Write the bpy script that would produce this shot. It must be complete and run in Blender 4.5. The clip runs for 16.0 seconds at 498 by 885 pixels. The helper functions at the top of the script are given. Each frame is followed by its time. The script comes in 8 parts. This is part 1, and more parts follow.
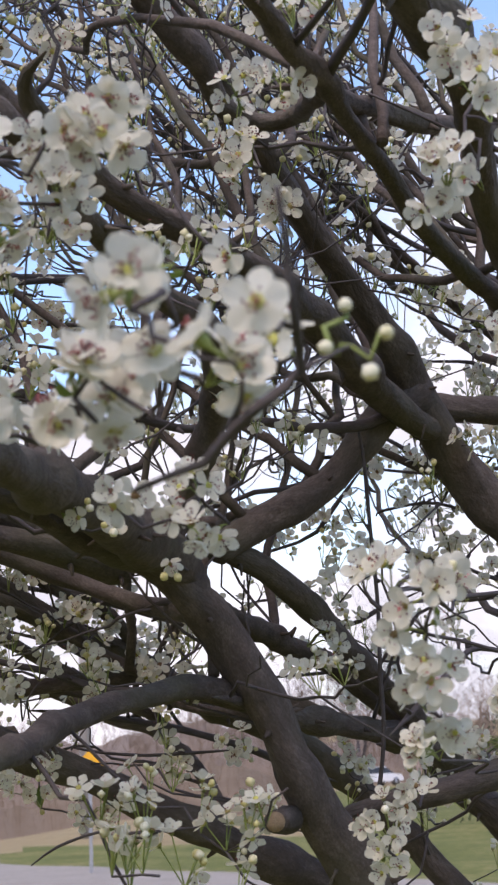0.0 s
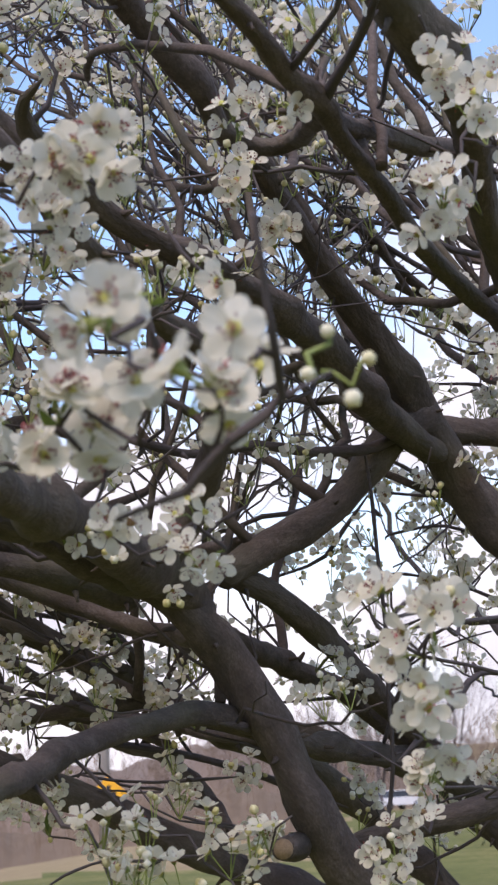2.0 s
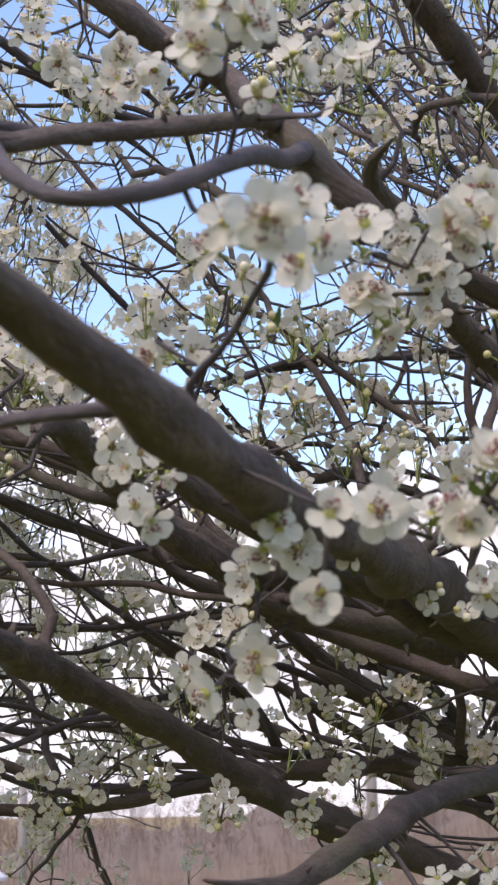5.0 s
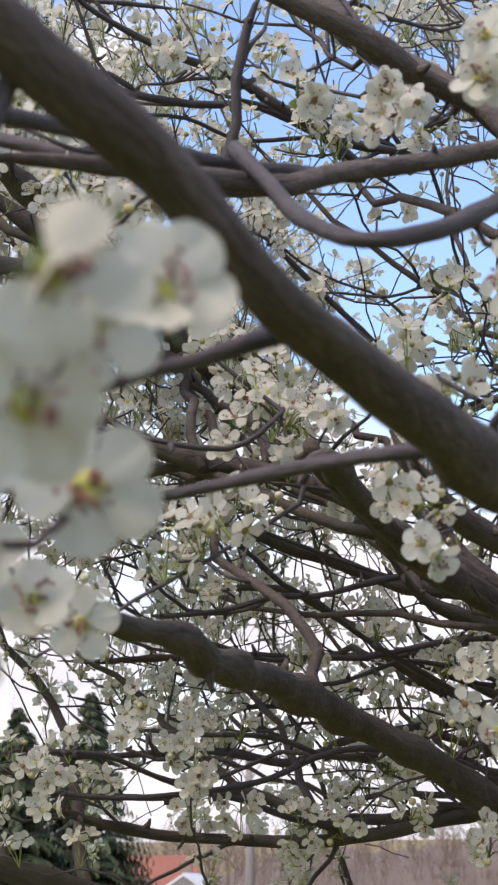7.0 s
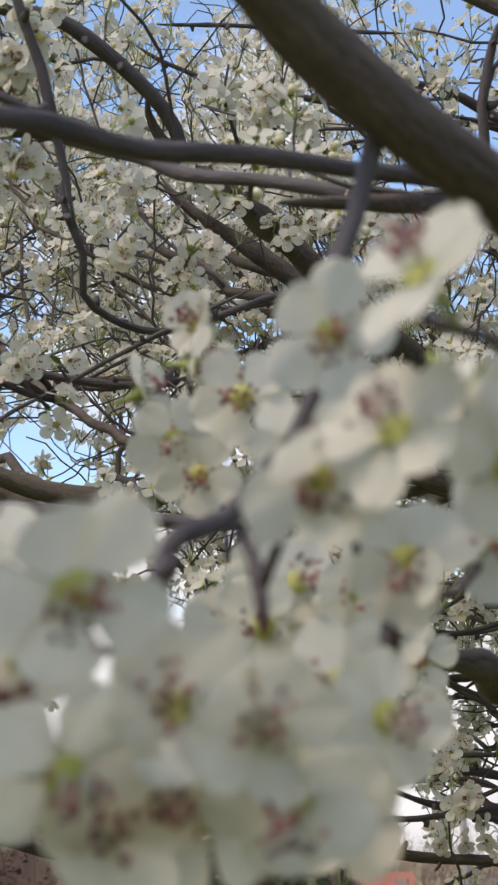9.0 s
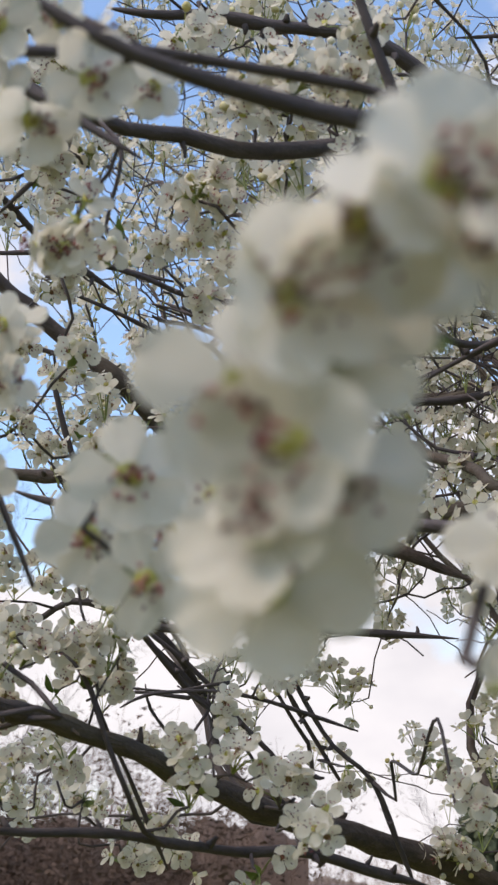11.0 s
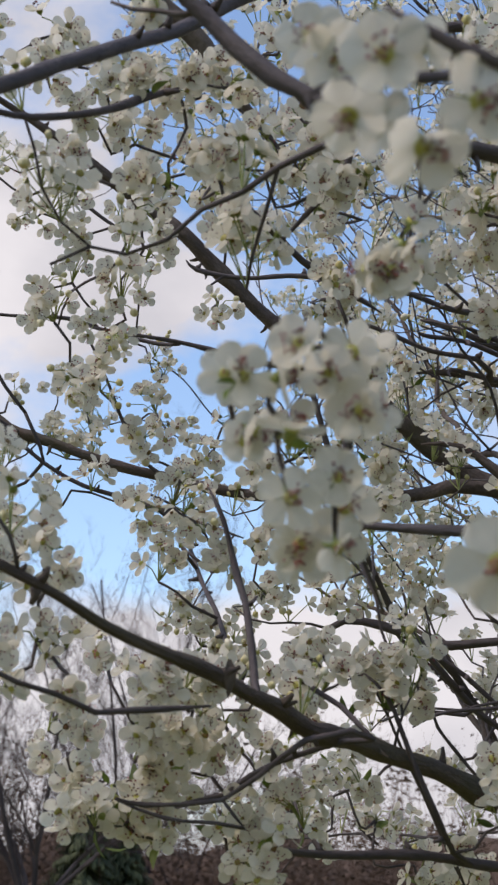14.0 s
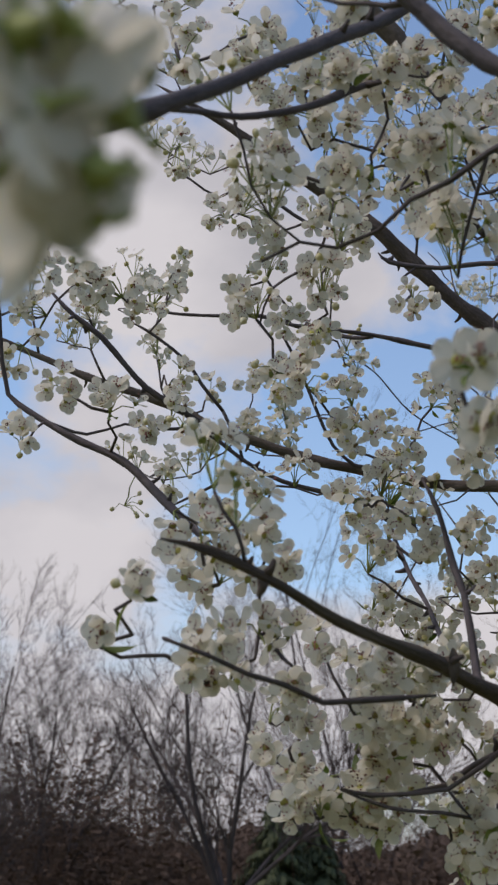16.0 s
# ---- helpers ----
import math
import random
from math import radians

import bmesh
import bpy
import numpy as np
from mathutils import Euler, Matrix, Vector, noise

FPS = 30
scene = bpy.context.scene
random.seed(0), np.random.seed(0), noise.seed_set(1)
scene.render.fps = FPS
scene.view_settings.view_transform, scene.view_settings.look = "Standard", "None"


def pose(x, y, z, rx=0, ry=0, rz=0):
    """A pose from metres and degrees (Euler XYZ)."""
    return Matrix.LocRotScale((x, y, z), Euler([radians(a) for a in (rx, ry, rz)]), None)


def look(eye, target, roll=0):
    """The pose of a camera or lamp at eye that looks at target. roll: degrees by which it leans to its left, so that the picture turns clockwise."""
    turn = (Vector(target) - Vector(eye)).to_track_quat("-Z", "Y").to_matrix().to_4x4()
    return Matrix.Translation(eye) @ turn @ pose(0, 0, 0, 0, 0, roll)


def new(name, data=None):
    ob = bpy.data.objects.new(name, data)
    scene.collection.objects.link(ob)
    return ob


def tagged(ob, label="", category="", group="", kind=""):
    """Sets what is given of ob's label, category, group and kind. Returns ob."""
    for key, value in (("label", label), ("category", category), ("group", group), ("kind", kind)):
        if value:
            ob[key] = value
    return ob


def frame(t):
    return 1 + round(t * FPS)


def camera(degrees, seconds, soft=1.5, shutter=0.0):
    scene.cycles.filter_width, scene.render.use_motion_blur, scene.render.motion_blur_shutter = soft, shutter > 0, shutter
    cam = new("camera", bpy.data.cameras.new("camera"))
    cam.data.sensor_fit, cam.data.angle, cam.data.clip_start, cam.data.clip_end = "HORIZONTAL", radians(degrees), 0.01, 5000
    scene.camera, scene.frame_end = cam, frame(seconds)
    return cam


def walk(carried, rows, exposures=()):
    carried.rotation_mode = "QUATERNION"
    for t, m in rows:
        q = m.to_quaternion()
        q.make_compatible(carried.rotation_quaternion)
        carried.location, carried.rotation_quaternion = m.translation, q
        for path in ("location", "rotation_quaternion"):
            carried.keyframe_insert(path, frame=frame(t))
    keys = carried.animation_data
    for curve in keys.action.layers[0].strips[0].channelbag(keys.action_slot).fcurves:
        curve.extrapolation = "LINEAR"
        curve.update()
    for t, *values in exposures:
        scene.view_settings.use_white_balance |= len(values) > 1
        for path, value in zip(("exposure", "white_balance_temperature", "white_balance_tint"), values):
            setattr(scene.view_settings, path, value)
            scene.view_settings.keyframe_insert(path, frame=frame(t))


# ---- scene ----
cam = camera(18.5, 16.0, soft=2.4)
cam.data.dof.use_dof, cam.data.dof.focus_distance, cam.data.dof.aperture_fstop = True, 1.5, 41.0
# seconds, eye, target, roll
PATH = [
    (0.0, (-0.0000, 0.0001, 1.6000), (-0.0000, 1.9552, 2.0214), -2.33),
    (0.5, (0.0113, 0.0040, 1.6008), (0.0179, 1.9578, 2.0283), -2.45),
    (1.0, (0.0166, 0.0057, 1.6026), (0.0286, 1.9583, 2.0353), -2.70),
    (1.5, (0.0162, 0.0059, 1.6018), (0.0189, 1.9564, 2.0437), -2.67),
    (2.0, (0.0113, 0.0038, 1.6019), (-0.0097, 1.9521, 2.0535), -2.67),
    (2.5, (0.0009, 0.0001, 1.6083), (-0.0608, 1.9466, 2.0639), -2.34),
    (3.0, (-0.0136, 0.0013, 1.6092), (-0.1249, 1.9427, 2.0770), -1.85),
    (3.2, (-0.0147, 0.0010, 1.6104), (-0.1514, 1.9400, 2.0812), -1.67),
    (5.3, (-0.0527, -0.0022, 1.6164), (-0.4497, 1.8880, 2.1356), -0.76),
    (5.5, (-0.0561, -0.0021, 1.6186), (-0.4801, 1.8818, 2.1395), -0.70),
    (6.0, (-0.0641, -0.0029, 1.6222), (-0.5563, 1.8626, 2.1493), -0.53),
    (6.5, (-0.0694, -0.0033, 1.6225), (-0.6326, 1.8390, 2.1597), -0.23),
    (7.0, (-0.0799, -0.0076, 1.6234), (-0.7037, 1.8130, 2.1678), -0.52),
    (7.5, (-0.0917, -0.0131, 1.6239), (-0.7725, 1.7843, 2.1768), -1.10),
    (8.0, (-0.1079, -0.0200, 1.6235), (-0.8369, 1.7546, 2.1886), -2.07),
    (8.5, (-0.1139, -0.0303, 1.6264), (-0.9068, 1.7164, 2.1925), -1.55),
    (9.0, (-0.1162, -0.0343, 1.6286), (-0.9719, 1.6820, 2.1964), -1.00),
    (9.5, (-0.1244, -0.0432, 1.6286), (-1.0390, 1.6411, 2.2002), -0.35),
    (10.0, (-0.1365, -0.0529, 1.6277), (-1.1322, 1.5827, 2.2053), 0.01),
    (10.2, (-0.1440, -0.0545, 1.6269), (-1.1733, 1.5587, 2.2085), 0.41),
    (12.3, (-0.1857, -0.0675, 1.6289), (-1.4021, 1.4009, 2.2323), 0.09),
    (12.5, (-0.1886, -0.0708, 1.6297), (-1.4178, 1.3866, 2.2338), 0.11),
    (13.0, (-0.1967, -0.0786, 1.6313), (-1.4589, 1.3494, 2.2377), 0.38),
    (13.5, (-0.2011, -0.0834, 1.6333), (-1.5008, 1.3110, 2.2385), 0.79),
    (14.0, (-0.2080, -0.0900, 1.6306), (-1.5431, 1.2698, 2.2378), 0.82),
    (14.5, (-0.2118, -0.0927, 1.6297), (-1.5878, 1.2265, 2.2348), 0.95),
    (15.0, (-0.2172, -0.0991, 1.6294), (-1.6322, 1.1802, 2.2303), 0.80),
    (15.5, (-0.2196, -0.1017, 1.6284), (-1.6769, 1.1301, 2.2275), 0.91),
    (16.0, (-0.2195, -0.1080, 1.6269), (-1.7122, 1.0812, 2.2250), 1.06),
]
walk(cam, [(t, look(eye, target, roll)) for t, eye, target, roll in PATH], [(0.0, 1.17, 7250, 32), (6.0, 1.29, 7450, 33), (7.5, 1.18, 7550, 26), (9.0, 1.04, 7850, 25), (10.5, 1.0, 7650, 26), (12.5, 0.9, 7650, 27), (14.5, 0.63, 7550, 27), (16.0, 0.36, 7550, 27)])

# ---- world and sun ----
SUN_ELEVATION, SUN_AZIMUTH = radians(52), radians(200)   # azimuth counted from +y towards +x


def make_world():
    w = bpy.data.worlds.new("sky")
    scene.world = w
    w.use_nodes = True
    nt = w.node_tree
    nt.nodes.clear()
    n, l = nt.nodes, nt.links
    out = n.new("ShaderNodeOutputWorld")
    bg = n.new("ShaderNodeBackground")
    bg.inputs["Strength"].default_value = 0.1
    sky = n.new("ShaderNodeTexSky")
    sky.sky_type, sky.sun_disc = "NISHITA", False
    sky.sun_elevation, sky.sun_rotation = SUN_ELEVATION, SUN_AZIMUTH
    sky.air_density, sky.dust_density, sky.ozone_density = 1.1, 0.6, 1.6
    tc = n.new("ShaderNodeTexCoord")
    # broken cumulus: masses where the sky has them, ragged by noise, closing up towards the horizon
    mp = n.new("ShaderNodeMapping")
    mp.inputs["Scale"].default_value = (1.0, 1.0, 1.7)
    mp.inputs["Location"].default_value = CLOUD_SHIFT
    big = n.new("ShaderNodeTexNoise")
    big.inputs["Scale"].default_value, big.inputs["Detail"].default_value, big.inputs["Roughness"].default_value = 5.0, 7, 0.58
    sep = n.new("ShaderNodeSeparateXYZ")
    low = n.new("ShaderNodeMapRange")
    low.interpolation_type = "SMOOTHSTEP"
    low.inputs["From Min"].default_value, low.inputs["From Max"].default_value = 0.10, 0.30
    low.inputs["To Min"].default_value, low.inputs["To Max"].default_value = 0.22, -0.06
    l.new(tc.outputs["Generated"], mp.inputs["Vector"])
    l.new(mp.outputs["Vector"], big.inputs["Vector"])
    l.new(tc.outputs["Generated"], sep.inputs["Vector"])
    l.new(sep.outputs["Z"], low.inputs["Value"])
    add = n.new("ShaderNodeMath")
    add.operation = "ADD"
    l.new(big.outputs["Fac"], add.inputs[0])
    l.new(low.outputs["Result"], add.inputs[1])
    total = add.outputs["Value"]
    for az, el, wide, amount in CLOUDS:
        a, e = radians(az), radians(el)
        dot = n.new("ShaderNodeVectorMath")
        dot.operation = "DOT_PRODUCT"
        dot.inputs[1].default_value = (-math.sin(a) * math.cos(e), math.cos(a) * math.cos(e), math.sin(e))
        fall = n.new("ShaderNodeMapRange")
        fall.interpolation_type = "SMOOTHSTEP"
        fall.inputs["From Min"].default_value, fall.inputs["From Max"].default_value = math.cos(radians(1.5 * wide)), math.cos(radians(0.3 * wide))
        fall.inputs["To Min"].default_value, fall.inputs["To Max"].default_value = 0.0, amount
        more = n.new("ShaderNodeMath")
        more.operation = "ADD"
        l.new(tc.outputs["Generated"], dot.inputs[0])
        l.new(dot.outputs["Value"], fall.inputs["Value"])
        l.new(total, more.inputs[0])
        l.new(fall.outputs["Result"], more.inputs[1])
        total = more.outputs["Value"]
    ramp = n.new("ShaderNodeValToRGB")
    ramp.color_ramp.elements[0].position, ramp.color_ramp.elements[1].position = 0.44, 0.62
    # grey bellies in the clouds
    belly = n.new("ShaderNodeTexNoise")
    belly.inputs["Scale"].default_value, belly.inputs["Detail"].default_value = 6.0, 5
    shade = n.new("ShaderNodeValToRGB")
    shade.color_ramp.elements[0].position, shade.color_ramp.elements[0].color = 0.36, (3.35, 3.95, 4.5, 1)
    shade.color_ramp.elements[1].position, shade.color_ramp.elements[1].color = 0.60, (4.35, 5.05, 5.55, 1)
    mix = n.new("ShaderNodeMix")
    mix.data_type = "RGBA"
    gain = n.new("ShaderNodeVectorMath")
    gain.operation = "MULTIPLY"
    gain.inputs[1].default_value = (1.08, 1.39, 1.50)
    l.new(mp.outputs["Vector"], belly.inputs["Vector"])
    l.new(total, ramp.inputs["Fac"])
    l.new(belly.outputs["Fac"], shade.inputs["Fac"])
    l.new(sky.outputs["Color"], gain.inputs[0])
    l.new(ramp.outputs["Color"], mix.inputs["Factor"])
    l.new(gain.outputs["Vector"], mix.inputs["A"])
    l.new(shade.outputs["Color"], mix.inputs["B"])
    l.new(mix.outputs["Result"], bg.inputs["Color"])
    l.new(bg.outputs["Background"], out.inputs["Surface"])


# cloud masses (and, below nought, clearings): azimuth towards -x, elevation, half width in degrees, amount
CLOUDS = [(53.5, 25, 7, 0.22), (58, 15, 4, 0.16), (10, 25, 4, 0.17), (-6.5, 16, 4, 0.15), (3, 14.5, 3, 0.12), (27, 28, 3, 0.1), (33, 25, 3, 0.08), (17, 15, 4, 0.1), (26, 15, 4, 0.1), (39, 10.5, 4, 0.12),
          (1, 26, 6, -0.12), (10, 18, 4, -0.12), (15, 21.5, 5, -0.12), (14, 31, 6, -0.16), (46, 17, 5, -0.14), (50, 13, 4, -0.16), (40, 14.5, 4, -0.16), (36, 30, 6, -0.12), (43, 33, 6, -0.18), (22, 22, 5, -0.1)]
CLOUD_SHIFT = (0.3, 1.7, 0.2)
make_world()
sun = new("sun", bpy.data.lights.new("sun", "SUN"))
sun.data.energy, sun.data.angle, sun.data.color = 1.15, radians(20), (1.0, 0.96, 0.9)
sun.matrix_world = look((0, 0, 30), Vector((0, 0, 30)) - Vector((math.cos(SUN_ELEVATION) * math.sin(SUN_AZIMUTH), math.cos(SUN_ELEVATION) * math.cos(SUN_AZIMUTH), math.sin(SUN_ELEVATION))))


# ---- materials ----
def material(name, colours, rough=0.7, scale=20.0, detail=5.0, bump=0.0, bump_scale=60.0, through_light=0.0, island=0.0, stretch=(1, 1, 1), fine=0.0, metal=0.0, along=False, patch=None):
    """A surface whose colour runs through the given colours with noise at two scales; bump gives relief, island varies piece by piece."""
    m = bpy.data.materials.new(name)
    m.use_nodes = True
    nt = m.node_tree
    n, l = nt.nodes, nt.links
    p = n["Principled BSDF"]
    p.inputs["Roughness"].default_value, p.inputs["Metallic"].default_value = rough, metal
    if rough > 0.88:
        p.inputs["Specular IOR Level"].default_value = 0.15
    tc = n.new("ShaderNodeTexCoord")
    mp = n.new("ShaderNodeMapping")
    mp.inputs["Scale"].default_value = stretch
    if along:
        at = n.new("ShaderNodeAttribute")
        at.attribute_name = "along"
        l.new(at.outputs["Vector"], mp.inputs["Vector"])
    else:
        l.new(tc.outputs["Object"], mp.inputs["Vector"])
    a = n.new("ShaderNodeTexNoise")
    a.inputs["Scale"].default_value, a.inputs["Detail"].default_value, a.inputs["Roughness"].default_value = scale, detail, 0.6
    l.new(mp.outputs["Vector"], a.inputs["Vector"])
    fac = a.outputs["Fac"]
    if fine:
        b = n.new("ShaderNodeTexNoise")
        b.inputs["Scale"].default_value, b.inputs["Detail"].default_value = scale * 9, 3
        l.new(mp.outputs["Vector"], b.inputs["Vector"])
        k = n.new("ShaderNodeMix")
        k.data_type = "FLOAT"
        k.inputs["Factor"].default_value = fine
        l.new(fac, k.inputs["A"])
        l.new(b.outputs["Fac"], k.inputs["B"])
        fac = k.outputs["Result"]
    if island:
        g = n.new("ShaderNodeNewGeometry")
        k = n.new("ShaderNodeMix")
        k.data_type = "FLOAT"
        k.inputs["Factor"].default_value = island
        l.new(fac, k.inputs["A"])
        l.new(g.outputs["Random Per Island"], k.inputs["B"])
        fac = k.outputs["Result"]
    r = n.new("ShaderNodeValToRGB")
    el = r.color_ramp.elements
    while len(el) < len(colours):
        el.new(0.5)
    for i, c in enumerate(colours):
        el[i].position = 0.3 + 0.4 * i / max(1, len(colours) - 1)
        el[i].color = (*c, 1)
    l.new(fac, r.inputs["Fac"])
    colour = r.outputs["Color"]
    if patch:
        tint, size, amount = patch
        b = n.new("ShaderNodeTexNoise")
        b.inputs["Scale"].default_value, b.inputs["Detail"].default_value = size, 4
        l.new(tc.outputs["Object"], b.inputs["Vector"])
        k = n.new("ShaderNodeMapRange")
        k.inputs["From Min"].default_value, k.inputs["From Max"].default_value = 0.48, 0.66
        k.inputs["To Max"].default_value = amount
        l.new(b.outputs["Fac"], k.inputs["Value"])
        mc = n.new("ShaderNodeMix")
        mc.data_type = "RGBA"
        mc.inputs["B"].default_value = (*tint, 1)
        l.new(k.outputs["Result"], mc.inputs["Factor"])
        l.new(colour, mc.inputs["A"])
        colour = mc.outputs["Result"]
    l.new(colour, p.inputs["Base Color"])
    if bump:
        b = n.new("ShaderNodeTexNoise")
        b.inputs["Scale"].default_value, b.inputs["Detail"].default_value = bump_scale, 6
        l.new(mp.outputs["Vector"], b.inputs["Vector"])
        bp = n.new("ShaderNodeBump")
        bp.inputs["Strength"].default_value, bp.inputs["Distance"].default_value = bump, 0.004
        l.new(b.outputs["Fac"], bp.inputs["Height"])
        l.new(bp.outputs["Normal"], p.inputs["Normal"])
    if through_light:
        t = n.new("ShaderNodeBsdfTranslucent")
        l.new(r.outputs["Color"], t.inputs["Color"])
        mx = n.new("ShaderNodeMixShader")
        mx.inputs["Fac"].default_value = through_light
        l.new(p.outputs["BSDF"], mx.inputs[1])
        l.new(t.outputs["BSDF"], mx.inputs[2])
        l.new(mx.outputs["Shader"], n["Material Output"].inputs["Surface"])
    return m


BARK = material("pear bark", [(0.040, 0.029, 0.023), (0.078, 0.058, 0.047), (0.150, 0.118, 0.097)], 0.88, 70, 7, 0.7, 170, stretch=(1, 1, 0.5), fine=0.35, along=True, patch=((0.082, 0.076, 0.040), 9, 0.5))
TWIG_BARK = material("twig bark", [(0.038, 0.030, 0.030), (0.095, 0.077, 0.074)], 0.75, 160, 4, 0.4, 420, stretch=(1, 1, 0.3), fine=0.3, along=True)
PETAL = material("petal", [(0.70, 0.665, 0.535), (0.82, 0.795, 0.68)], 0.55, 160, 3, 0.15, 500, through_light=0.54, island=0.4)
ANTHER = material("anther", [(0.08, 0.018, 0.022), (0.34, 0.09, 0.085)], 0.6, 300, 2, island=0.7)
FILAMENT = material("filament", [(0.62, 0.62, 0.50), (0.74, 0.72, 0.62)], 0.6, 300, 2)
EYE = material("flower eye", [(0.17, 0.10, 0.035), (0.27, 0.25, 0.05), (0.44, 0.43, 0.10)], 0.6, 260, 2, island=0.6)
STALK = material("flower stalk", [(0.15, 0.20, 0.045), (0.26, 0.30, 0.08)], 0.6, 120, 3, island=0.4)
LEAF = material("young leaf", [(0.055, 0.095, 0.015), (0.15, 0.21, 0.035)], 0.45, 90, 4, 0.2, 300, through_light=0.4, island=0.4)
BUD = material("bud", [(0.62, 0.56, 0.24), (0.80, 0.78, 0.62)], 0.55, 120, 3, island=0.5, through_light=0.25)
CUT_WOOD = material("cut wood", [(0.16, 0.10, 0.055), (0.32, 0.22, 0.13)], 0.8, 70, 5, 0.3, 200, fine=0.4)
BLOOM = [PETAL, ANTHER, FILAMENT, EYE, STALK, LEAF, BUD]

# ---- mesh helpers ----
class Builder:
    """Collects polygons of three and four corners, and makes one mesh of them."""

    def __init__(self):
        self.v, self.q, self.t, self.qm, self.tm, self.along, self.n = [], [], [], [], [], [], 0

    def add(self, v, quads=None, tris=None, mq=0, mt=0, along=None):
        if quads is not None and len(quads):
            self.q.append(np.asarray(quads) + self.n)
            self.qm.append(np.broadcast_to(np.asarray(mq), (len(quads),)))
        if tris is not None and len(tris):
            self.t.append(np.asarray(tris) + self.n)
            self.tm.append(np.broadcast_to(np.asarray(mt), (len(tris),)))
        self.v.append(np.asarray(v, float))
        self.along.append(np.zeros((len(v), 3)) if along is None else along)
        self.n += len(v)

    def mesh(self, name, materials, smooth=True):
        me = bpy.data.meshes.new(name)
        v = np.concatenate(self.v) if self.v else np.zeros((0, 3))
        q = np.concatenate(self.q) if self.q else np.zeros((0, 4), int)
        t = np.concatenate(self.t) if self.t else np.zeros((0, 3), int)
        mi = np.concatenate([*(self.qm or [np.zeros(0, int)]), *(self.tm or [np.zeros(0, int)])])
        me.vertices.add(len(v))
        me.vertices.foreach_set("co", v.ravel())
        me.loops.add(q.size + t.size)
        me.loops.foreach_set("vertex_index", np.concatenate([q.ravel(), t.ravel()]).astype(np.int32))
        me.polygons.add(len(q) + len(t))
        me.polygons.foreach_set("loop_start", np.concatenate([np.arange(len(q)) * 4, q.size + np.arange(len(t)) * 3]).astype(np.int32))
        me.polygons.foreach_set("material_index", mi.astype(np.int32))
        me.polygons.foreach_set("use_smooth", np.full(len(q) + len(t), smooth))
        for m in materials:
            me.materials.append(m)
        if any("bark" in m.name for m in materials) and len(v):
            me.attributes.new("along", "FLOAT_VECTOR", "POINT").data.foreach_set("vector", np.concatenate(self.along).ravel().astype(np.float32))
        me.update(calc_edges=True)
        me.validate()
        return me


def part(name, builder, materials, parent, label="", kind="", smooth=True):
    ob = new(name, builder.mesh(name, materials, smooth))
    ob.parent = parent
    return tagged(ob, label, "", "", kind)


def thing(name, label, category, group="", kind=""):
    return tagged(new(name), label, category, group, kind)


def curve_points(ctrl, step):
    """A smooth line through control points (any columns), resampled at about the given step."""
    p = np.asarray(ctrl, float)
    e = np.vstack([2 * p[0] - p[1], p, 2 * p[-1] - p[-2]])
    out = []
    for i in range(1, len(e) - 2):
        a, b, c, d = e[i - 1], e[i], e[i + 1], e[i + 2]
        k = max(1, int(np.linalg.norm((c - b)[:3]) / step))
        u = (np.arange(k) / k)[:, None]
        out.append(0.5 * (2 * b + (c - a) * u + (2 * a - 5 * b + 4 * c - d) * u**2 + (3 * b - a - 3 * c + d) * u**3))
    out.append(p[-1:])
    return np.vstack(out)


def tube(bd, pts, radii, sides=8, mat=0, rough=0.0, rng=None, cap=True):
    """A tapered tube along points; rough makes its girth uneven."""
    pts, radii = np.asarray(pts, float), np.asarray(radii, float)
    n = len(pts)
    d = np.gradient(pts, axis=0)
    d /= np.linalg.norm(d, axis=1)[:, None] + 1e-12
    ref = np.array([0, 0, 1.0]) if abs(d[:, 2]).mean() < 0.8 else np.array([1.0, 0, 0])
    s = np.cross(d, ref)
    s /= np.linalg.norm(s, axis=1)[:, None] + 1e-12
    u = np.cross(s, d)
    a = np.arange(sides) * 2 * math.pi / sides
    rr = np.repeat(radii[:, None], sides, 1)
    if rough and rng is not None:
        w = rng.normal(0, 1, (n, sides))
        for _ in range(3):
            w = (w + np.roll(w, 1, 1) + np.roll(w, 1, 0) + np.roll(w, -1, 0)) / 2.6
        rr = rr * (1 + rough * w)
    v = pts[:, None, :] + rr[..., None] * (np.cos(a)[None, :, None] * s[:, None, :] + np.sin(a)[None, :, None] * u[:, None, :])
    i, j = np.meshgrid(np.arange(n - 1), np.arange(sides), indexing="ij")
    k = (j + 1) % sides
    q = np.stack([i * sides + j, i * sides + k, (i + 1) * sides + k, (i + 1) * sides + j], -1).reshape(-1, 4)
    v = v.reshape(-1, 3)
    run = np.concatenate([[0], np.cumsum(np.linalg.norm(np.diff(pts, axis=0), axis=1))]) + 3.7 * pts[0].sum()
    girth = radii.mean()
    along = np.stack([np.broadcast_to(girth * np.cos(a), (n, sides)), np.broadcast_to(girth * np.sin(a), (n, sides)), np.repeat(run[:, None], sides, 1)], -1).reshape(-1, 3)
    tris = None
    if cap:
        v = np.vstack([v, pts[:1], pts[-1:]])
        along = np.vstack([along, along[:1], along[-1:]])
        j = np.arange(sides)
        k = (j + 1) % sides
        tris = np.vstack([np.stack([k, j, np.full(sides, n * sides)], 1), np.stack([(n - 1) * sides + j, (n - 1) * sides + k, np.full(sides, n * sides + 1)], 1)])
    bd.add(v, q, tris, mat, mat, along)


def unit(v):
    v = np.asarray(v, float)
    return v / (np.linalg.norm(v) + 1e-12)


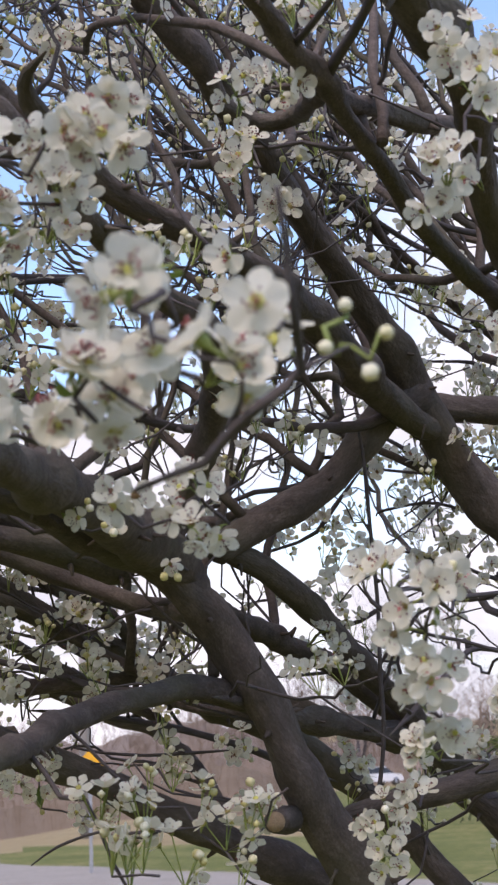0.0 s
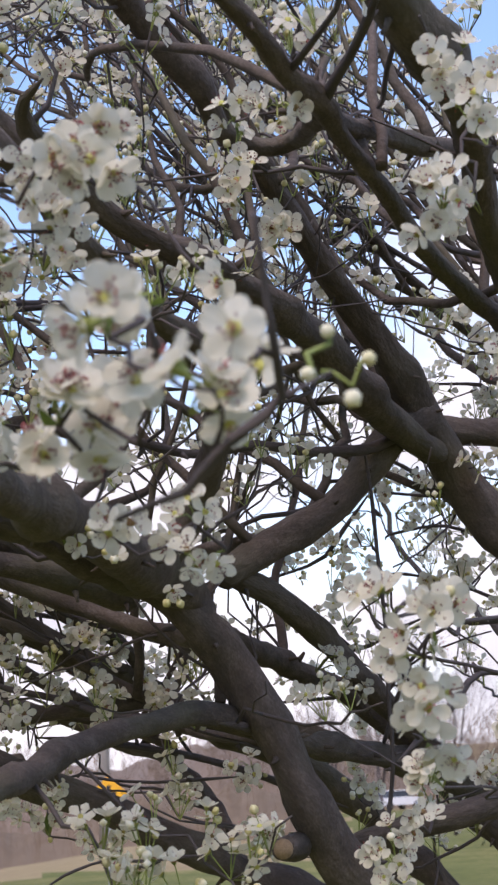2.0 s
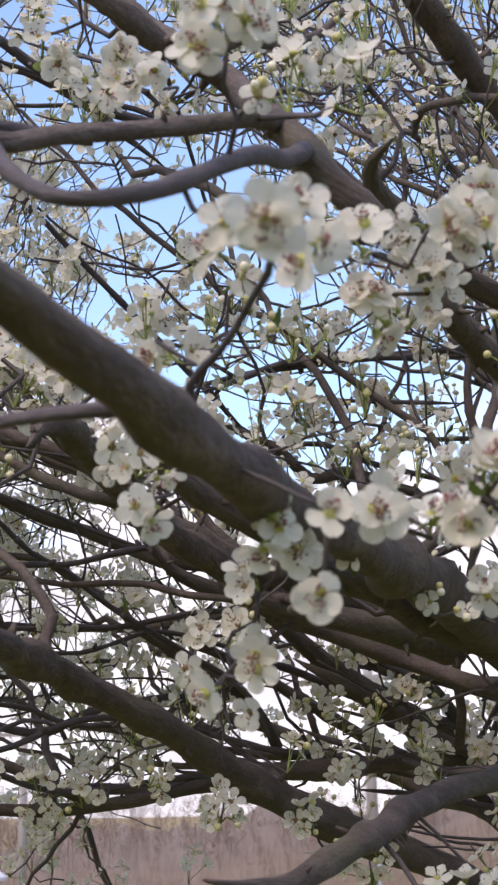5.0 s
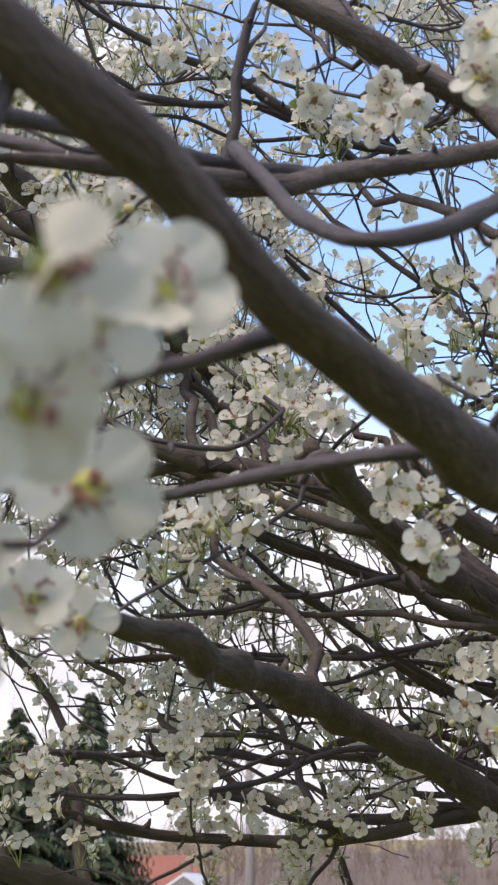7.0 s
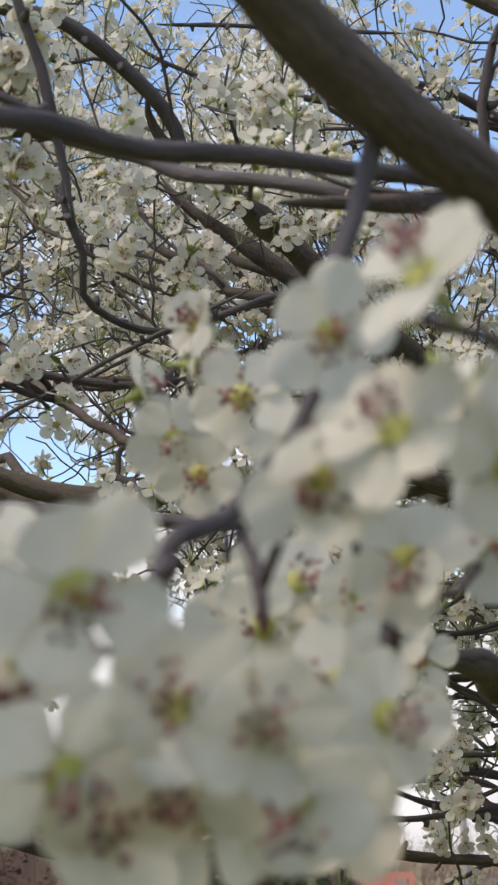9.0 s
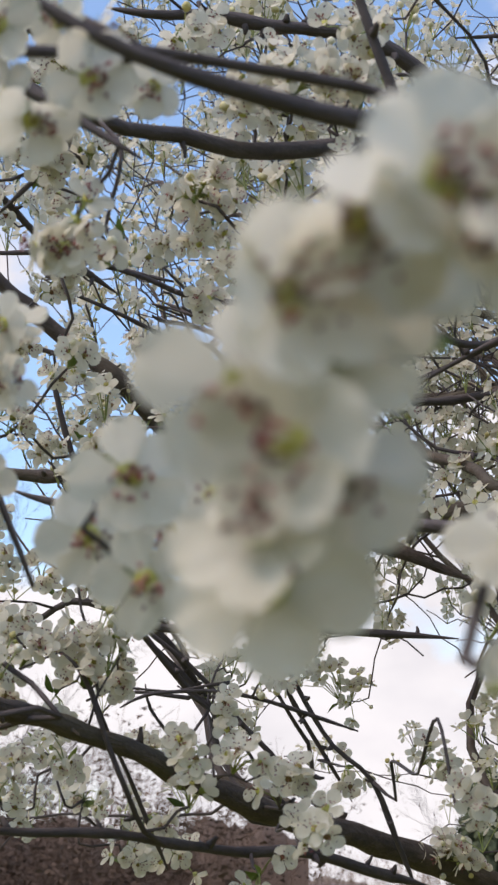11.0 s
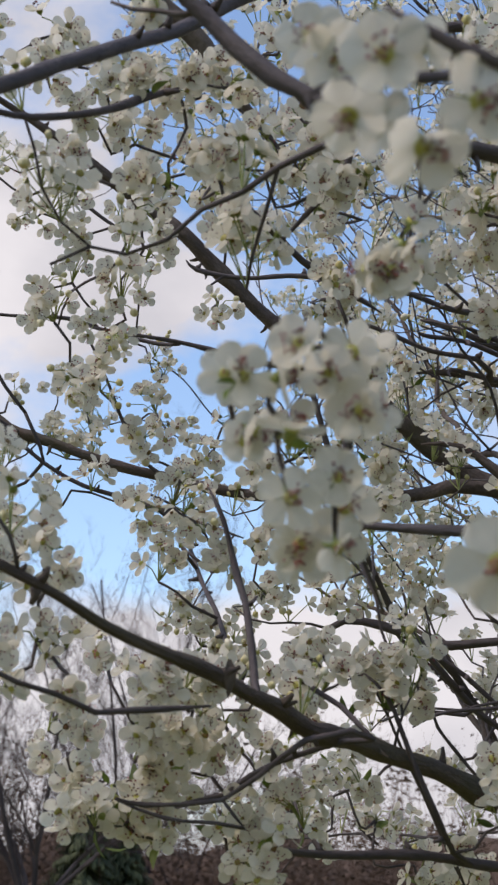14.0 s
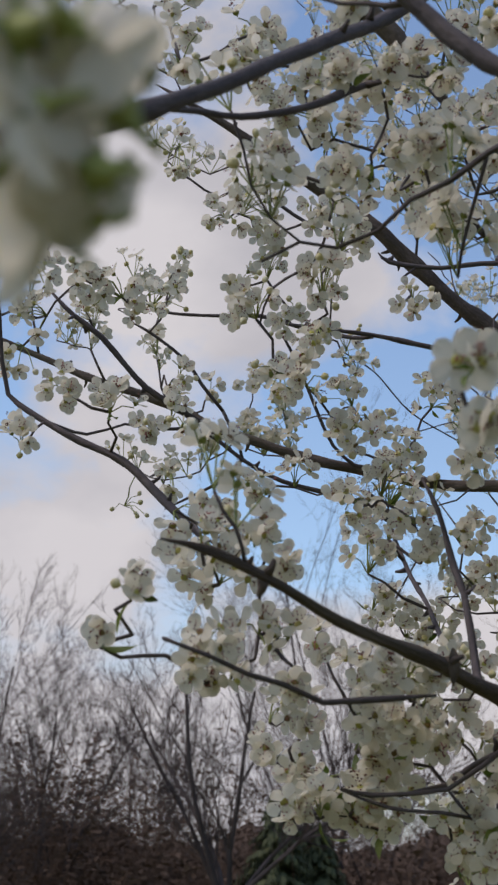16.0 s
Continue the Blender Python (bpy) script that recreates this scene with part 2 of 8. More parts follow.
def frame_to(normal, rng):
    """A turn whose third axis is the normal, spun at random."""
    z = unit(normal)
    x = unit(np.cross(rng.normal(0, 1, 3), z))
    return np.stack([x, np.cross(z, x), z], 1)


# ---- blossoms ----
def flower_parts(rng, nu, nv, open_angle, stamens, fine):
    """One five-petalled pear flower facing +z, about 23 mm across: points, quads with their materials, triangles with theirs."""
    bd = Builder()
    for k in range(5):
        ang = k * 2 * math.pi / 5 + rng.normal(0, 0.07)
        ln, wd, cup = 0.0106 * rng.uniform(0.92, 1.08), (0.0049 if fine else 0.0044) * rng.uniform(0.88, 1.12), rng.uniform(0.12, 0.5)
        tilt = open_angle + rng.normal(0, 0.24)
        u = 1 - (1 - np.linspace(0, 1, nu)) ** 1.5
        w = np.linspace(-1, 1, nv)
        uu, ww = np.meshgrid(u, w, indexing="ij")
        body = 0.16 + 0.84 * np.clip(uu / 0.58, 0, 1) ** 0.9
        tip = np.sqrt(np.clip(1 - (np.clip(uu - 0.58, 0, 1) / 0.44) ** 2, 0.02, 1))
        half = wd * body * tip
        r = 0.0012 + ln * uu * (1 - 0.05 * np.abs(ww) ** 2) - 0.0006 * (1 - np.abs(ww)) * (uu > 0.98)
        y = half * ww
        z = ln * (cup * (0.25 * uu**2 + 0.16 * (ww * half / wd) ** 2) + 0.05 * np.sin(5 * ww + k) * uu)
        x = r * math.cos(tilt) - z * math.sin(tilt)
        z = r * math.sin(tilt) + z * math.cos(tilt)
        v = np.stack([x * math.cos(ang) - y * math.sin(ang), x * math.sin(ang) + y * math.cos(ang), z], -1).reshape(-1, 3)
        i, j = np.meshgrid(np.arange(nu - 1), np.arange(nv - 1), indexing="ij")
        q = np.stack([i * nv + j, (i + 1) * nv + j, (i + 1) * nv + j + 1, i * nv + j + 1], -1).reshape(-1, 4)
        bd.add(v, q, None, 0)
    # the green eye
    k = 8 if fine else 5 if nv > 2 else 3
    a = np.arange(k) * 2 * math.pi / k
    v = np.vstack([np.stack([0.0027 * np.cos(a), 0.0027 * np.sin(a), np.full(k, 0.0004)], 1), [[0, 0, 0.0022]]])
    bd.add(v, None, np.stack([np.arange(k), (np.arange(k) + 1) % k, np.full(k, k)], 1), 3, 3)
    if not fine and nv > 2:
        v = np.vstack([np.stack([0.0026 * np.cos(a), 0.0026 * np.sin(a), np.full(k, -0.0002)], 1), [[0, 0, -0.003]]])
        bd.add(v, None, np.stack([(np.arange(k) + 1) % k, np.arange(k), np.full(k, k)], 1), 4, 4)
    # stamens: pale filaments, dark anthers
    oct_v = np.array([[1, 0, 0], [-1, 0, 0], [0, 1, 0], [0, -1, 0], [0, 0, 1.3], [0, 0, -1.3]])
    oct_f = np.array([[0, 2, 4], [2, 1, 4], [1, 3, 4], [3, 0, 4], [2, 0, 5], [1, 2, 5], [3, 1, 5], [0, 3, 5]])
    for _ in range(stamens):
        a, sp, h = rng.uniform(0, 2 * math.pi), 0.0008 + (0.0040 if fine else 0.0052) * rng.random() ** 1.2, rng.uniform(0.0032, 0.0066 if fine else 0.0082)
        tip = np.array([sp * math.cos(a), sp * math.sin(a), h])
        if fine:
            root = np.array([0.0012 * math.cos(a), 0.0012 * math.sin(a), 0.0008])
            tube(bd, [root, (root + tip) / 2 + [0, 0, 0.0004], tip], [0.00016, 0.00013, 0.0001], 3, 2, cap=False)
            bd.add(tip + oct_v * 0.00062, None, oct_f, 1, 1)
        else:
            bd.add(tip + oct_v[[0, 2, 4, 1]] * 0.0008, None, [[0, 1, 2], [1, 3, 2], [0, 3, 1]], 1, 1)
    if fine:
        # calyx and the stalk's top
        tube(bd, [[0, 0, 0.0004], [0, 0, -0.0018], [0, 0, -0.004], [0.0004, 0, -0.009]], [0.0026, 0.0022, 0.0009, 0.0005], 6, 4)
        for k in range(5):
            a = (k + 0.5) * 2 * math.pi / 5
            c, s = math.cos(a), math.sin(a)
            v = np.array([[0.0016, -0.0010, -0.0008], [0.0016, 0.0010, -0.0008], [0.0058, 0, -0.0014]])
            v = np.stack([v[:, 0] * c - v[:, 1] * s, v[:, 0] * s + v[:, 1] * c, v[:, 2]], 1)
            bd.add(v, None, [[0, 1, 2]], 4, 4)
    return bd


def packed(bd):
    v = np.concatenate(bd.v)
    q = np.concatenate(bd.q) if bd.q else np.zeros((0, 4), int)
    t = np.concatenate(bd.t) if bd.t else np.zeros((0, 3), int)
    qm = np.concatenate(bd.qm) if bd.qm else np.zeros(0, int)
    tm = np.concatenate(bd.tm) if bd.tm else np.zeros(0, int)
    return v, q, t, qm, tm


rng = np.random.default_rng(7)
FINE = [flower_parts(rng, 8, 6, o, 22, True).mesh("flower", BLOOM) for o in (0.10, 0.18, 0.26, 0.34, 0.45, 0.05, 0.6)]
PLAIN = [packed(flower_parts(rng, 5, 4, o, 14, False)) for o in (0.10, 0.2, 0.32, 0.45, 0.65)]
FAR = [packed(flower_parts(rng, 3, 3, o, 3, False)) for o in (0.12, 0.3, 0.55)]
FARTHEST = [packed(flower_parts(rng, 3, 2, o, 2, False)) for o in (0.12, 0.3, 0.55)]


def drop_flower(bd, kinds, place, normal, size, rng):
    v, q, t, qm, tm = kinds[rng.integers(len(kinds))]
    m = frame_to(normal, rng) * size
    bd.add(v @ m.T + place, q, t, qm, tm)


def bud_at(bd, place, direction, size, rng, sides=6):
    d = unit(direction)
    tube(bd, [place + d * size * k for k in (-1.0, -0.7, 0, 0.6, 1.0)], [size * k for k in (0.25, 0.75, 1.0, 0.7, 0.12)], sides, 6)


def leaf_at(bd, place, direction, length, rng):
    """A narrow young leaf, folded along its rib and curling."""
    d = unit(direction)
    s = unit(np.cross(d, rng.normal(0, 1, 3)))
    n = np.cross(s, d)
    u = np.linspace(0, 1, 6)
    w = 0.17 * length * np.sin(math.pi * np.clip(u, 0.04, 0.985) ** 0.8)
    mid = place + np.outer(u * length, d) - np.outer(0.25 * length * u**2, n)
    v = np.vstack([mid - np.outer(w, s) + np.outer(0.5 * w, n), mid, mid + np.outer(w, s) + np.outer(0.5 * w, n)])
    i = np.arange(5)
    bd.add(v, np.vstack([np.stack([i, i + 1, i + 7, i + 6], 1), np.stack([i + 6, i + 7, i + 13, i + 12], 1)]), None, 5)


def stalk(bd, a, b, r, mat=4, sag=0.15):
    a, b = np.asarray(a, float), np.asarray(b, float)
    m = (a + b) / 2 + np.array([0, 0, sag * np.linalg.norm(b - a)])
    tube(bd, [a, m, b], [r * 1.2, r, r], 3, mat, cap=False)

# ---- the flowering tree ----
STAND = np.array([-0.10, -0.04, 1.62])          # about where one stands under the tree
CROTCH = np.array([0.80, 2.00, 0.88])           # where the limbs leave the trunk
tree = thing("flowering_pear_tree", "spreading pear tree in full white blossom with dark bare limbs", "tree")
rng = np.random.default_rng(11)
wood = []                                       # sampled points of all hand-placed limbs: x, y, z, radius
twigs = Builder()                               # thin twigs, joined
bloom_near, bloom_far = Builder(), Builder()    # flowers past the nearest, joined
fine_flowers = []


lines = []


def limb(name, ctrl):
    lines.append((name, np.asarray(ctrl, float)))


def join_limbs():
    """Each limb's root runs on into the wood that bears it, and its free end thins out to a tip."""
    sampled = [curve_points(c, 0.03) for _, c in lines]
    for i, (name, c) in enumerate(lines):
        others = np.vstack([s for k, s in enumerate(sampled) if k != i])
        if np.linalg.norm(c[0, :3] - CROTCH) < np.linalg.norm(c[-1, :3] - CROTCH):
            c = c[::-1]                          # free end first, root last
        tip, root = c[0], c[-1]
        gap = np.linalg.norm(others[:, :3] - tip[:3], axis=1) - others[:, 3]
        k = np.argmin(gap)
        if gap[k] > 0.012 and tip[3] > 0.0012:
            d = unit(tip[:3] - c[1, :3])
            long = np.clip(10 * tip[3], 0.03, 0.11) if np.linalg.norm(tip[:3] - STAND) > 0.5 else 0.02
            bend = rng.normal(0, 0.22, 3)
            more = [(*(tip[:3] + (d + bend * f) * long * f), tip[3] * (1 - f) ** 0.8 + 0.0008) for f in (1.0, 0.7, 0.35)]
            c = np.vstack([more, c])
        gap = np.linalg.norm(others[:, :3] - root[:3], axis=1) - others[:, 3]
        if gap.min() > 0.0 and root[3] > 0.002:
            d = unit(root[:3] - c[-2, :3])
            to_crotch = np.linalg.norm(root[:3] - CROTCH)
            ahead = ((others[:, :3] - root[:3]) @ d) / (np.linalg.norm(others[:, :3] - root[:3], axis=1) + 1e-6)
            cost = gap + 0.3 * np.clip(0.8 - ahead, 0, 2) + np.where(others[:, 3] < 0.7 * root[3], 0.15, 0) + np.where(np.linalg.norm(others[:, :3] - CROTCH, axis=1) > to_crotch, 0.12, 0) + np.where(others[:, 2] > root[2] + 0.015, 0.2, 0)
            k = np.argmin(cost)
            if cost[k] < (0.32 if root[3] > 0.006 and ahead[k] > 0.6 else 0.10) and to_crotch > 0.5:
                e, r = others[k, :3], min(root[3] * 1.02, 0.95 * others[k, 3])
                g = np.linalg.norm(e - root[:3])
                c = np.vstack([c, [(*(0.5 * (root[:3] + e) + 0.2 * g * d), (root[3] + r) / 2), (*e, r)]])
            elif root[3] > 0.009 and to_crotch < 1.35:
                g = np.linalg.norm(CROTCH - root[:3])
                turn = root[:3] + d * 0.25 * g
                c = np.vstack([c, [(*turn, root[3] * 1.1), (*(0.4 * turn + 0.6 * CROTCH - [0, 0, 0.05 * g]), root[3] * 1.25), (*(CROTCH + [0, 0, 0.08]), root[3] * 1.4)]])
            else:
                long = min(0.16, 0.03 + 8 * root[3]) * (0.2 if np.linalg.norm(root[:3] - STAND) < 0.7 else 1)
                c = np.vstack([c, [(*(root[:3] + d * f * long), root[3] * (1 - f) + 0.0008) for f in (0.4, 0.8, 1.0)]])
        grow_limb(name, c)


def grow_limb(name, ctrl):
    thick = ctrl[:, 3].max() > 0.008
    p = curve_points(ctrl, 0.012 if thick else 0.015)
    r = np.clip(p[:, 3], 0.0008, None)
    n = len(p)
    wob = rng.normal(0, 1, (n, 3))
    for _ in range(4):
        wob[1:-1] = (wob[1:-1] + wob[2:] + wob[:-2]) / 3
    pts = p[:, :3] + wob * np.minimum(r * 0.45, 0.0028)[:, None]
    # swellings at the nodes
    s = np.arange(n) * (0.012 if thick else 0.015)
    swell = np.ones(n)
    for _ in range(int(s[-1] / 0.07) + 1):
        swell += rng.uniform(0.08, 0.30) * np.exp(-((s - rng.uniform(0, s[-1])) / (0.6 * r.mean() + 0.004)) ** 2)
    swell /= max(1.0, swell.mean())
    bd = Builder()
    tube(bd, pts, r * np.clip(swell, 0.85, 1.3) * 0.82, 16 if thick else 8, 0, 0.06 if thick else 0.05, rng)
    # short old spurs
    for _ in range(int(s[-1] / (0.075 if thick else 0.05))):
        i = rng.integers(1, n - 1)
        d = unit(pts[i + 1] - pts[i - 1])
        side = unit(np.cross(d, rng.normal(0, 1, 3)))
        if r[i] < 0.0022 or np.linalg.norm(pts[i] - STAND) < 0.8:
            continue
        k, w = rng.uniform(0.003, 0.009), min(0.7 * r[i], rng.uniform(0.0013, 0.0026))
        a, b = pts[i] + side * r[i] * 0.7, pts[i] + side * (r[i] + k) + d * rng.normal(0, 0.3) * k
        tube(bd, [a, 0.5 * (a + b) + d * 0.1 * k, b], [1.5 * w, w, 0.6 * w], 6, 0, 0.1, rng)
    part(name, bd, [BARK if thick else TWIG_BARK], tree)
    wood.append(np.column_stack([pts, 0.82 * r]))


clusters = []


def blossom(x, y, z, R, n, buds, leaves):
    """Notes a cluster at a place: its reach, flowers, buds and young leaves."""
    c = np.array([x, y, z])
    back = unit(unit(c - STAND) + rng.normal(0, 0.25, 3) - [0, 0, 0.2])
    clusters.append((c, R, n, buds, leaves, c + back * (0.013 if n == 1 else 0.004 + 0.75 * R)))


def grow_cluster(c, R, n, buds, leaves, base):
    """Flowers, buds and young leaves on stalks from one spur."""
    bd = bloom_near
    near = np.linalg.norm(c - STAND) < 0.80
    toward, outward = unit(STAND - c), unit(c - base)
    for i in range(n):
        if n == 1:
            place, normal = c, (toward if c[1] > 0 else -0.8 * toward) + rng.normal(0, 0.40, 3)   # the last spray is seen from behind
        else:
            d = unit(rng.normal(0, 1, 3) + 0.9 * outward)
            place = c + d * R * rng.uniform(0.55, 0.95)
            normal = 0.75 * d + 0.55 * toward + rng.normal(0, 0.36, 3) + [0, 0, 0.1]
        normal = unit(normal)
        # clear of the bark
        gap = np.linalg.norm(ALL_WOOD[:, :3] - place, axis=1) - ALL_WOOD[:, 3]
        k = np.argmin(gap)
        if gap[k] < 0.009:
            place = place + toward * (0.010 - gap[k])
        if near:
            fine_flowers.append((place, normal, rng.uniform(0.92, 1.1) * (1.24 if np.linalg.norm(c - STAND) < 0.48 and c[1] > 0 else 1.04)))
        else:
            drop_flower(bd, PLAIN, place, normal, rng.uniform(0.9, 1.1), rng)
        stalk(bd, base, place - normal * 0.004, 0.00055)
    for i in range(buds):
        d = unit(rng.normal(0, 1, 3) + outward)
        place = c + d * R * rng.uniform(0.6, 1.1)
        bud_at(bd, place, d, rng.uniform(0.0025, 0.0036), rng)
        stalk(bd, base, place - d * 0.003, 0.0005)
    for i in range(leaves):
        d = unit(rng.normal(0, 1, 3) + 0.8 * outward)
        leaf_at(bd, base + d * 0.003, d, rng.uniform(0.010, 0.018) * (0.8 if near else 1.15), rng)


def reach(v, out):
    """How far a shoot has to grow: shoots lean out of the crown, so what lies behind counts as near, what lies beside as far."""
    n = np.linalg.norm(v, axis=1)
    deep = v @ out
    beside = np.linalg.norm(v - deep[:, None] * out, axis=1)
    return np.where(n < 0.045, n, np.where(deep > -0.03, np.minimum(3 * n, np.where(deep > 0, 0.02 + 5 * beside + 0.5 * deep, 9)), 3 * n + 5))


def link_clusters():
    """Each cluster's spur joins the nearest wood, or the nearest cluster that is joined already."""
    ends = np.array([k[5] for k in clusters])
    outs = np.array([unit(e - STAND) for e in ends])
    near = np.linalg.norm(ends - STAND, axis=1) < 0.62
    d = np.full(len(ends), 9.0)
    src = np.zeros((len(ends), 4))
    for i, e in enumerate(ends):
        v = ALL_WOOD[:, :3] - e
        g = reach(v, outs[i])
        if near[i]:
            n = np.linalg.norm(v, axis=1)
            g = np.where(n < 0.05, np.minimum(g, n), g)
        k = np.argmin(g)
        d[i], src[i] = g[k], ALL_WOOD[k]
    done = np.zeros(len(ends), bool)
    for _ in range(len(ends)):
        i = np.argmin(np.where(done, 99, d))
        done[i] = True
        a, b = src[i, :3], ends[i]
        if near[i] and np.linalg.norm(b - a) > 0.05:
            a = b + (outs[i] + rng.normal(0, 0.06, 3)) * 0.09
        gap = b - a
        long = np.linalg.norm(gap)
        deep = max(0.0, -gap @ outs[i])
        side = np.cross(gap, rng.normal(0, 1, 3)) * 0.14
        if long > 0.1:
            # long shoots leave the spur outward and turn aside only among the far wood
            q = b + outs[i] * 0.85 * deep
            ctrl = [a, 0.6 * a + 0.4 * q + 0.4 * side, 0.25 * a + 0.75 * q - 0.1 * side, 0.5 * (q + b) + 0.12 * side, b]
        else:
            ctrl = [a, a + 0.4 * gap + side, a + 0.75 * gap - 0.3 * side, b]
        p = curve_points(ctrl, 0.012)
        r0 = min(0.0011 + 0.003 * long, 0.0011 if near[i] else 0.0015, 0.8 * src[i, 3])
        green = clusters[i][2] == 0 and clusters[i][4] == 0
        tube(bloom_near if green else twigs, p, np.linspace(r0, 0.0009, len(p)) * (1 + 0.2 * rng.random(len(p))), 6, 4 if green else 0, 0.05, rng)
        for j in np.where(~done)[0]:
            v = b - ends[j]
            if near[j] and np.linalg.norm(v) > 0.05:
                continue
            g = reach(v[None], outs[j])[0]
            if g < d[j]:
                d[j], src[j] = g, [*b, 0.0014]


# the limbs in front, as x, y, z and radius along each
limb("limb", [(0.111, 1.521, 1.464, 0.0329), (0.085, 1.502, 1.504, 0.0316), (0.055, 1.471, 1.552, 0.0287), (0.026, 1.437, 1.614, 0.0241), (0.003, 1.426, 1.666, 0.0236), (-0.026, 1.416, 1.713, 0.0224), (-0.054, 1.386, 1.752, 0.0209), (-0.086, 1.349, 1.785, 0.0193), (-0.127, 1.275, 1.794, 0.0168), (-0.153, 1.192, 1.798, 0.0150), (-0.182, 1.089, 1.804, 0.0130), (-0.215, 0.985, 1.813, 0.0112), (-0.250, 0.879, 1.831, 0.0091)])
limb("limb", [(-0.257, 0.218, 1.839, 0.0062), (-0.246, 0.251, 1.823, 0.0077), (-0.236, 0.270, 1.811, 0.0082), (-0.224, 0.290, 1.801, 0.0086), (-0.213, 0.315, 1.792, 0.0090), (-0.196, 0.359, 1.771, 0.0097), (-0.192, 0.392, 1.770, 0.0102), (-0.185, 0.426, 1.766, 0.0111), (-0.179, 0.470, 1.764, 0.0124), (-0.172, 0.525, 1.763, 0.0137), (-0.165, 0.600, 1.765, 0.0141), (-0.160, 0.716, 1.772, 0.0162), (-0.149, 0.863, 1.784, 0.0181), (-0.131, 1.043, 1.797, 0.0217), (-0.102, 1.229, 1.797, 0.0252), (-0.067, 1.366, 1.786, 0.0277)])
limb("limb", [(-0.335, 0.490, 1.727, 0.0041), (-0.336, 0.596, 1.725, 0.0062), (-0.364, 0.799, 1.734, 0.0113), (-0.384, 0.952, 1.740, 0.0129), (-0.390, 1.100, 1.736, 0.0147), (-0.371, 1.193, 1.722, 0.0158), (-0.347, 1.288, 1.703, 0.0168), (-0.314, 1.366, 1.675, 0.0188), (-0.273, 1.423, 1.651, 0.0207), (-0.229, 1.482, 1.626, 0.0218), (-0.180, 1.519, 1.605, 0.0216), (-0.130, 1.558, 1.580, 0.0205), (-0.073, 1.599, 1.549, 0.0208), (-0.010, 1.640, 1.518, 0.0215), (0.070, 1.690, 1.478, 0.0225), (0.160, 1.740, 1.420, 0.0240)])
limb("limb", [(-0.034, 1.436, 1.805, 0.0165), (-0.018, 1.453, 1.820, 0.0189), (0.010, 1.469, 1.840, 0.0205), (0.055, 1.484, 1.863, 0.0205), (0.091, 1.498, 1.892, 0.0196), (0.122, 1.510, 1.928, 0.0216), (0.147, 1.524, 1.959, 0.0248), (0.179, 1.540, 1.977, 0.0263)])
limb("limb", [(-0.015, 1.209, 2.183, 0.0110), (0.009, 1.256, 2.156, 0.0129), (0.035, 1.303, 2.127, 0.0148), (0.075, 1.373, 2.085, 0.0165), (0.119, 1.444, 2.044, 0.0199), (0.155, 1.503, 2.007, 0.0235), (0.178, 1.542, 1.968, 0.0277), (0.208, 1.573, 1.920, 0.0290), (0.246, 1.585, 1.866, 0.0254), (0.286, 1.595, 1.818, 0.0248), (0.347, 1.613, 1.734, 0.0266)])
limb("limb", [(-0.123, 0.986, 2.035, 0.0109), (-0.097, 1.022, 2.013, 0.0120), (-0.061, 1.065, 2.002, 0.0128), (-0.019, 1.146, 2.007, 0.0146), (0.025, 1.228, 2.001, 0.0180), (0.059, 1.311, 1.995, 0.0191), (0.096, 1.377, 1.975, 0.0194), (0.137, 1.464, 1.954, 0.0199), (0.174, 1.518, 1.939, 0.0172)])
limb("limb", [(0.180, 1.562, 1.970, 0.0207), (0.230, 1.583, 1.967, 0.0179), (0.301, 1.612, 1.972, 0.0168), (0.391, 1.660, 1.987, 0.0157)])
limb("limb", [(-0.010, 0.778, 2.047, 0.0066), (0.017, 0.830, 2.042, 0.0075), (0.036, 0.881, 2.042, 0.0088), (0.059, 0.932, 2.043, 0.0102), (0.079, 0.994, 2.041, 0.0082), (0.108, 1.076, 2.040, 0.0088), (0.148, 1.162, 2.021, 0.0100), (0.193, 1.246, 2.009, 0.0110), (0.235, 1.310, 1.997, 0.0120), (0.285, 1.377, 1.972, 0.0131)])
limb("branch", [(0.058, 0.932, 2.043, 0.0055), (0.066, 0.910, 2.049, 0.0047), (0.076, 0.888, 2.055, 0.0043), (0.086, 0.856, 2.061, 0.0038), (0.092, 0.825, 2.065, 0.0033)])
limb("limb", [(-0.084, 1.050, 2.207, 0.0157), (-0.070, 1.083, 2.196, 0.0161), (-0.051, 1.107, 2.179, 0.0155), (-0.030, 1.132, 2.161, 0.0144), (-0.015, 1.168, 2.138, 0.0115), (0.017, 1.199, 2.133, 0.0109), (0.050, 1.179, 2.131, 0.0098), (0.063, 1.026, 2.079, 0.0081)])
limb("limb", [(0.064, 0.980, 2.057, 0.0081), (0.102, 1.076, 2.086, 0.0085), (0.155, 1.172, 2.113, 0.0102), (0.216, 1.266, 2.151, 0.0115), (0.275, 1.314, 2.164, 0.0124)])
limb("limb", [(0.097, 0.869, 2.090, 0.0221), (0.115, 0.893, 2.075, 0.0232), (0.136, 0.925, 2.067, 0.0232), (0.158, 0.978, 2.060, 0.0196), (0.172, 1.031, 2.049, 0.0167), (0.182, 1.085, 2.036, 0.0160), (0.199, 1.141, 2.016, 0.0167), (0.226, 1.205, 2.004, 0.0184), (0.255, 1.250, 1.983, 0.0198)])
limb("limb", [(-0.199, 0.951, 1.597, 0.0092), (-0.180, 1.029, 1.613, 0.0107), (-0.163, 1.107, 1.628, 0.0120), (-0.144, 1.206, 1.646, 0.0131), (-0.109, 1.304, 1.665, 0.0132), (-0.066, 1.383, 1.677, 0.0141), (-0.033, 1.424, 1.673, 0.0155), (-0.008, 1.447, 1.662, 0.0131)])
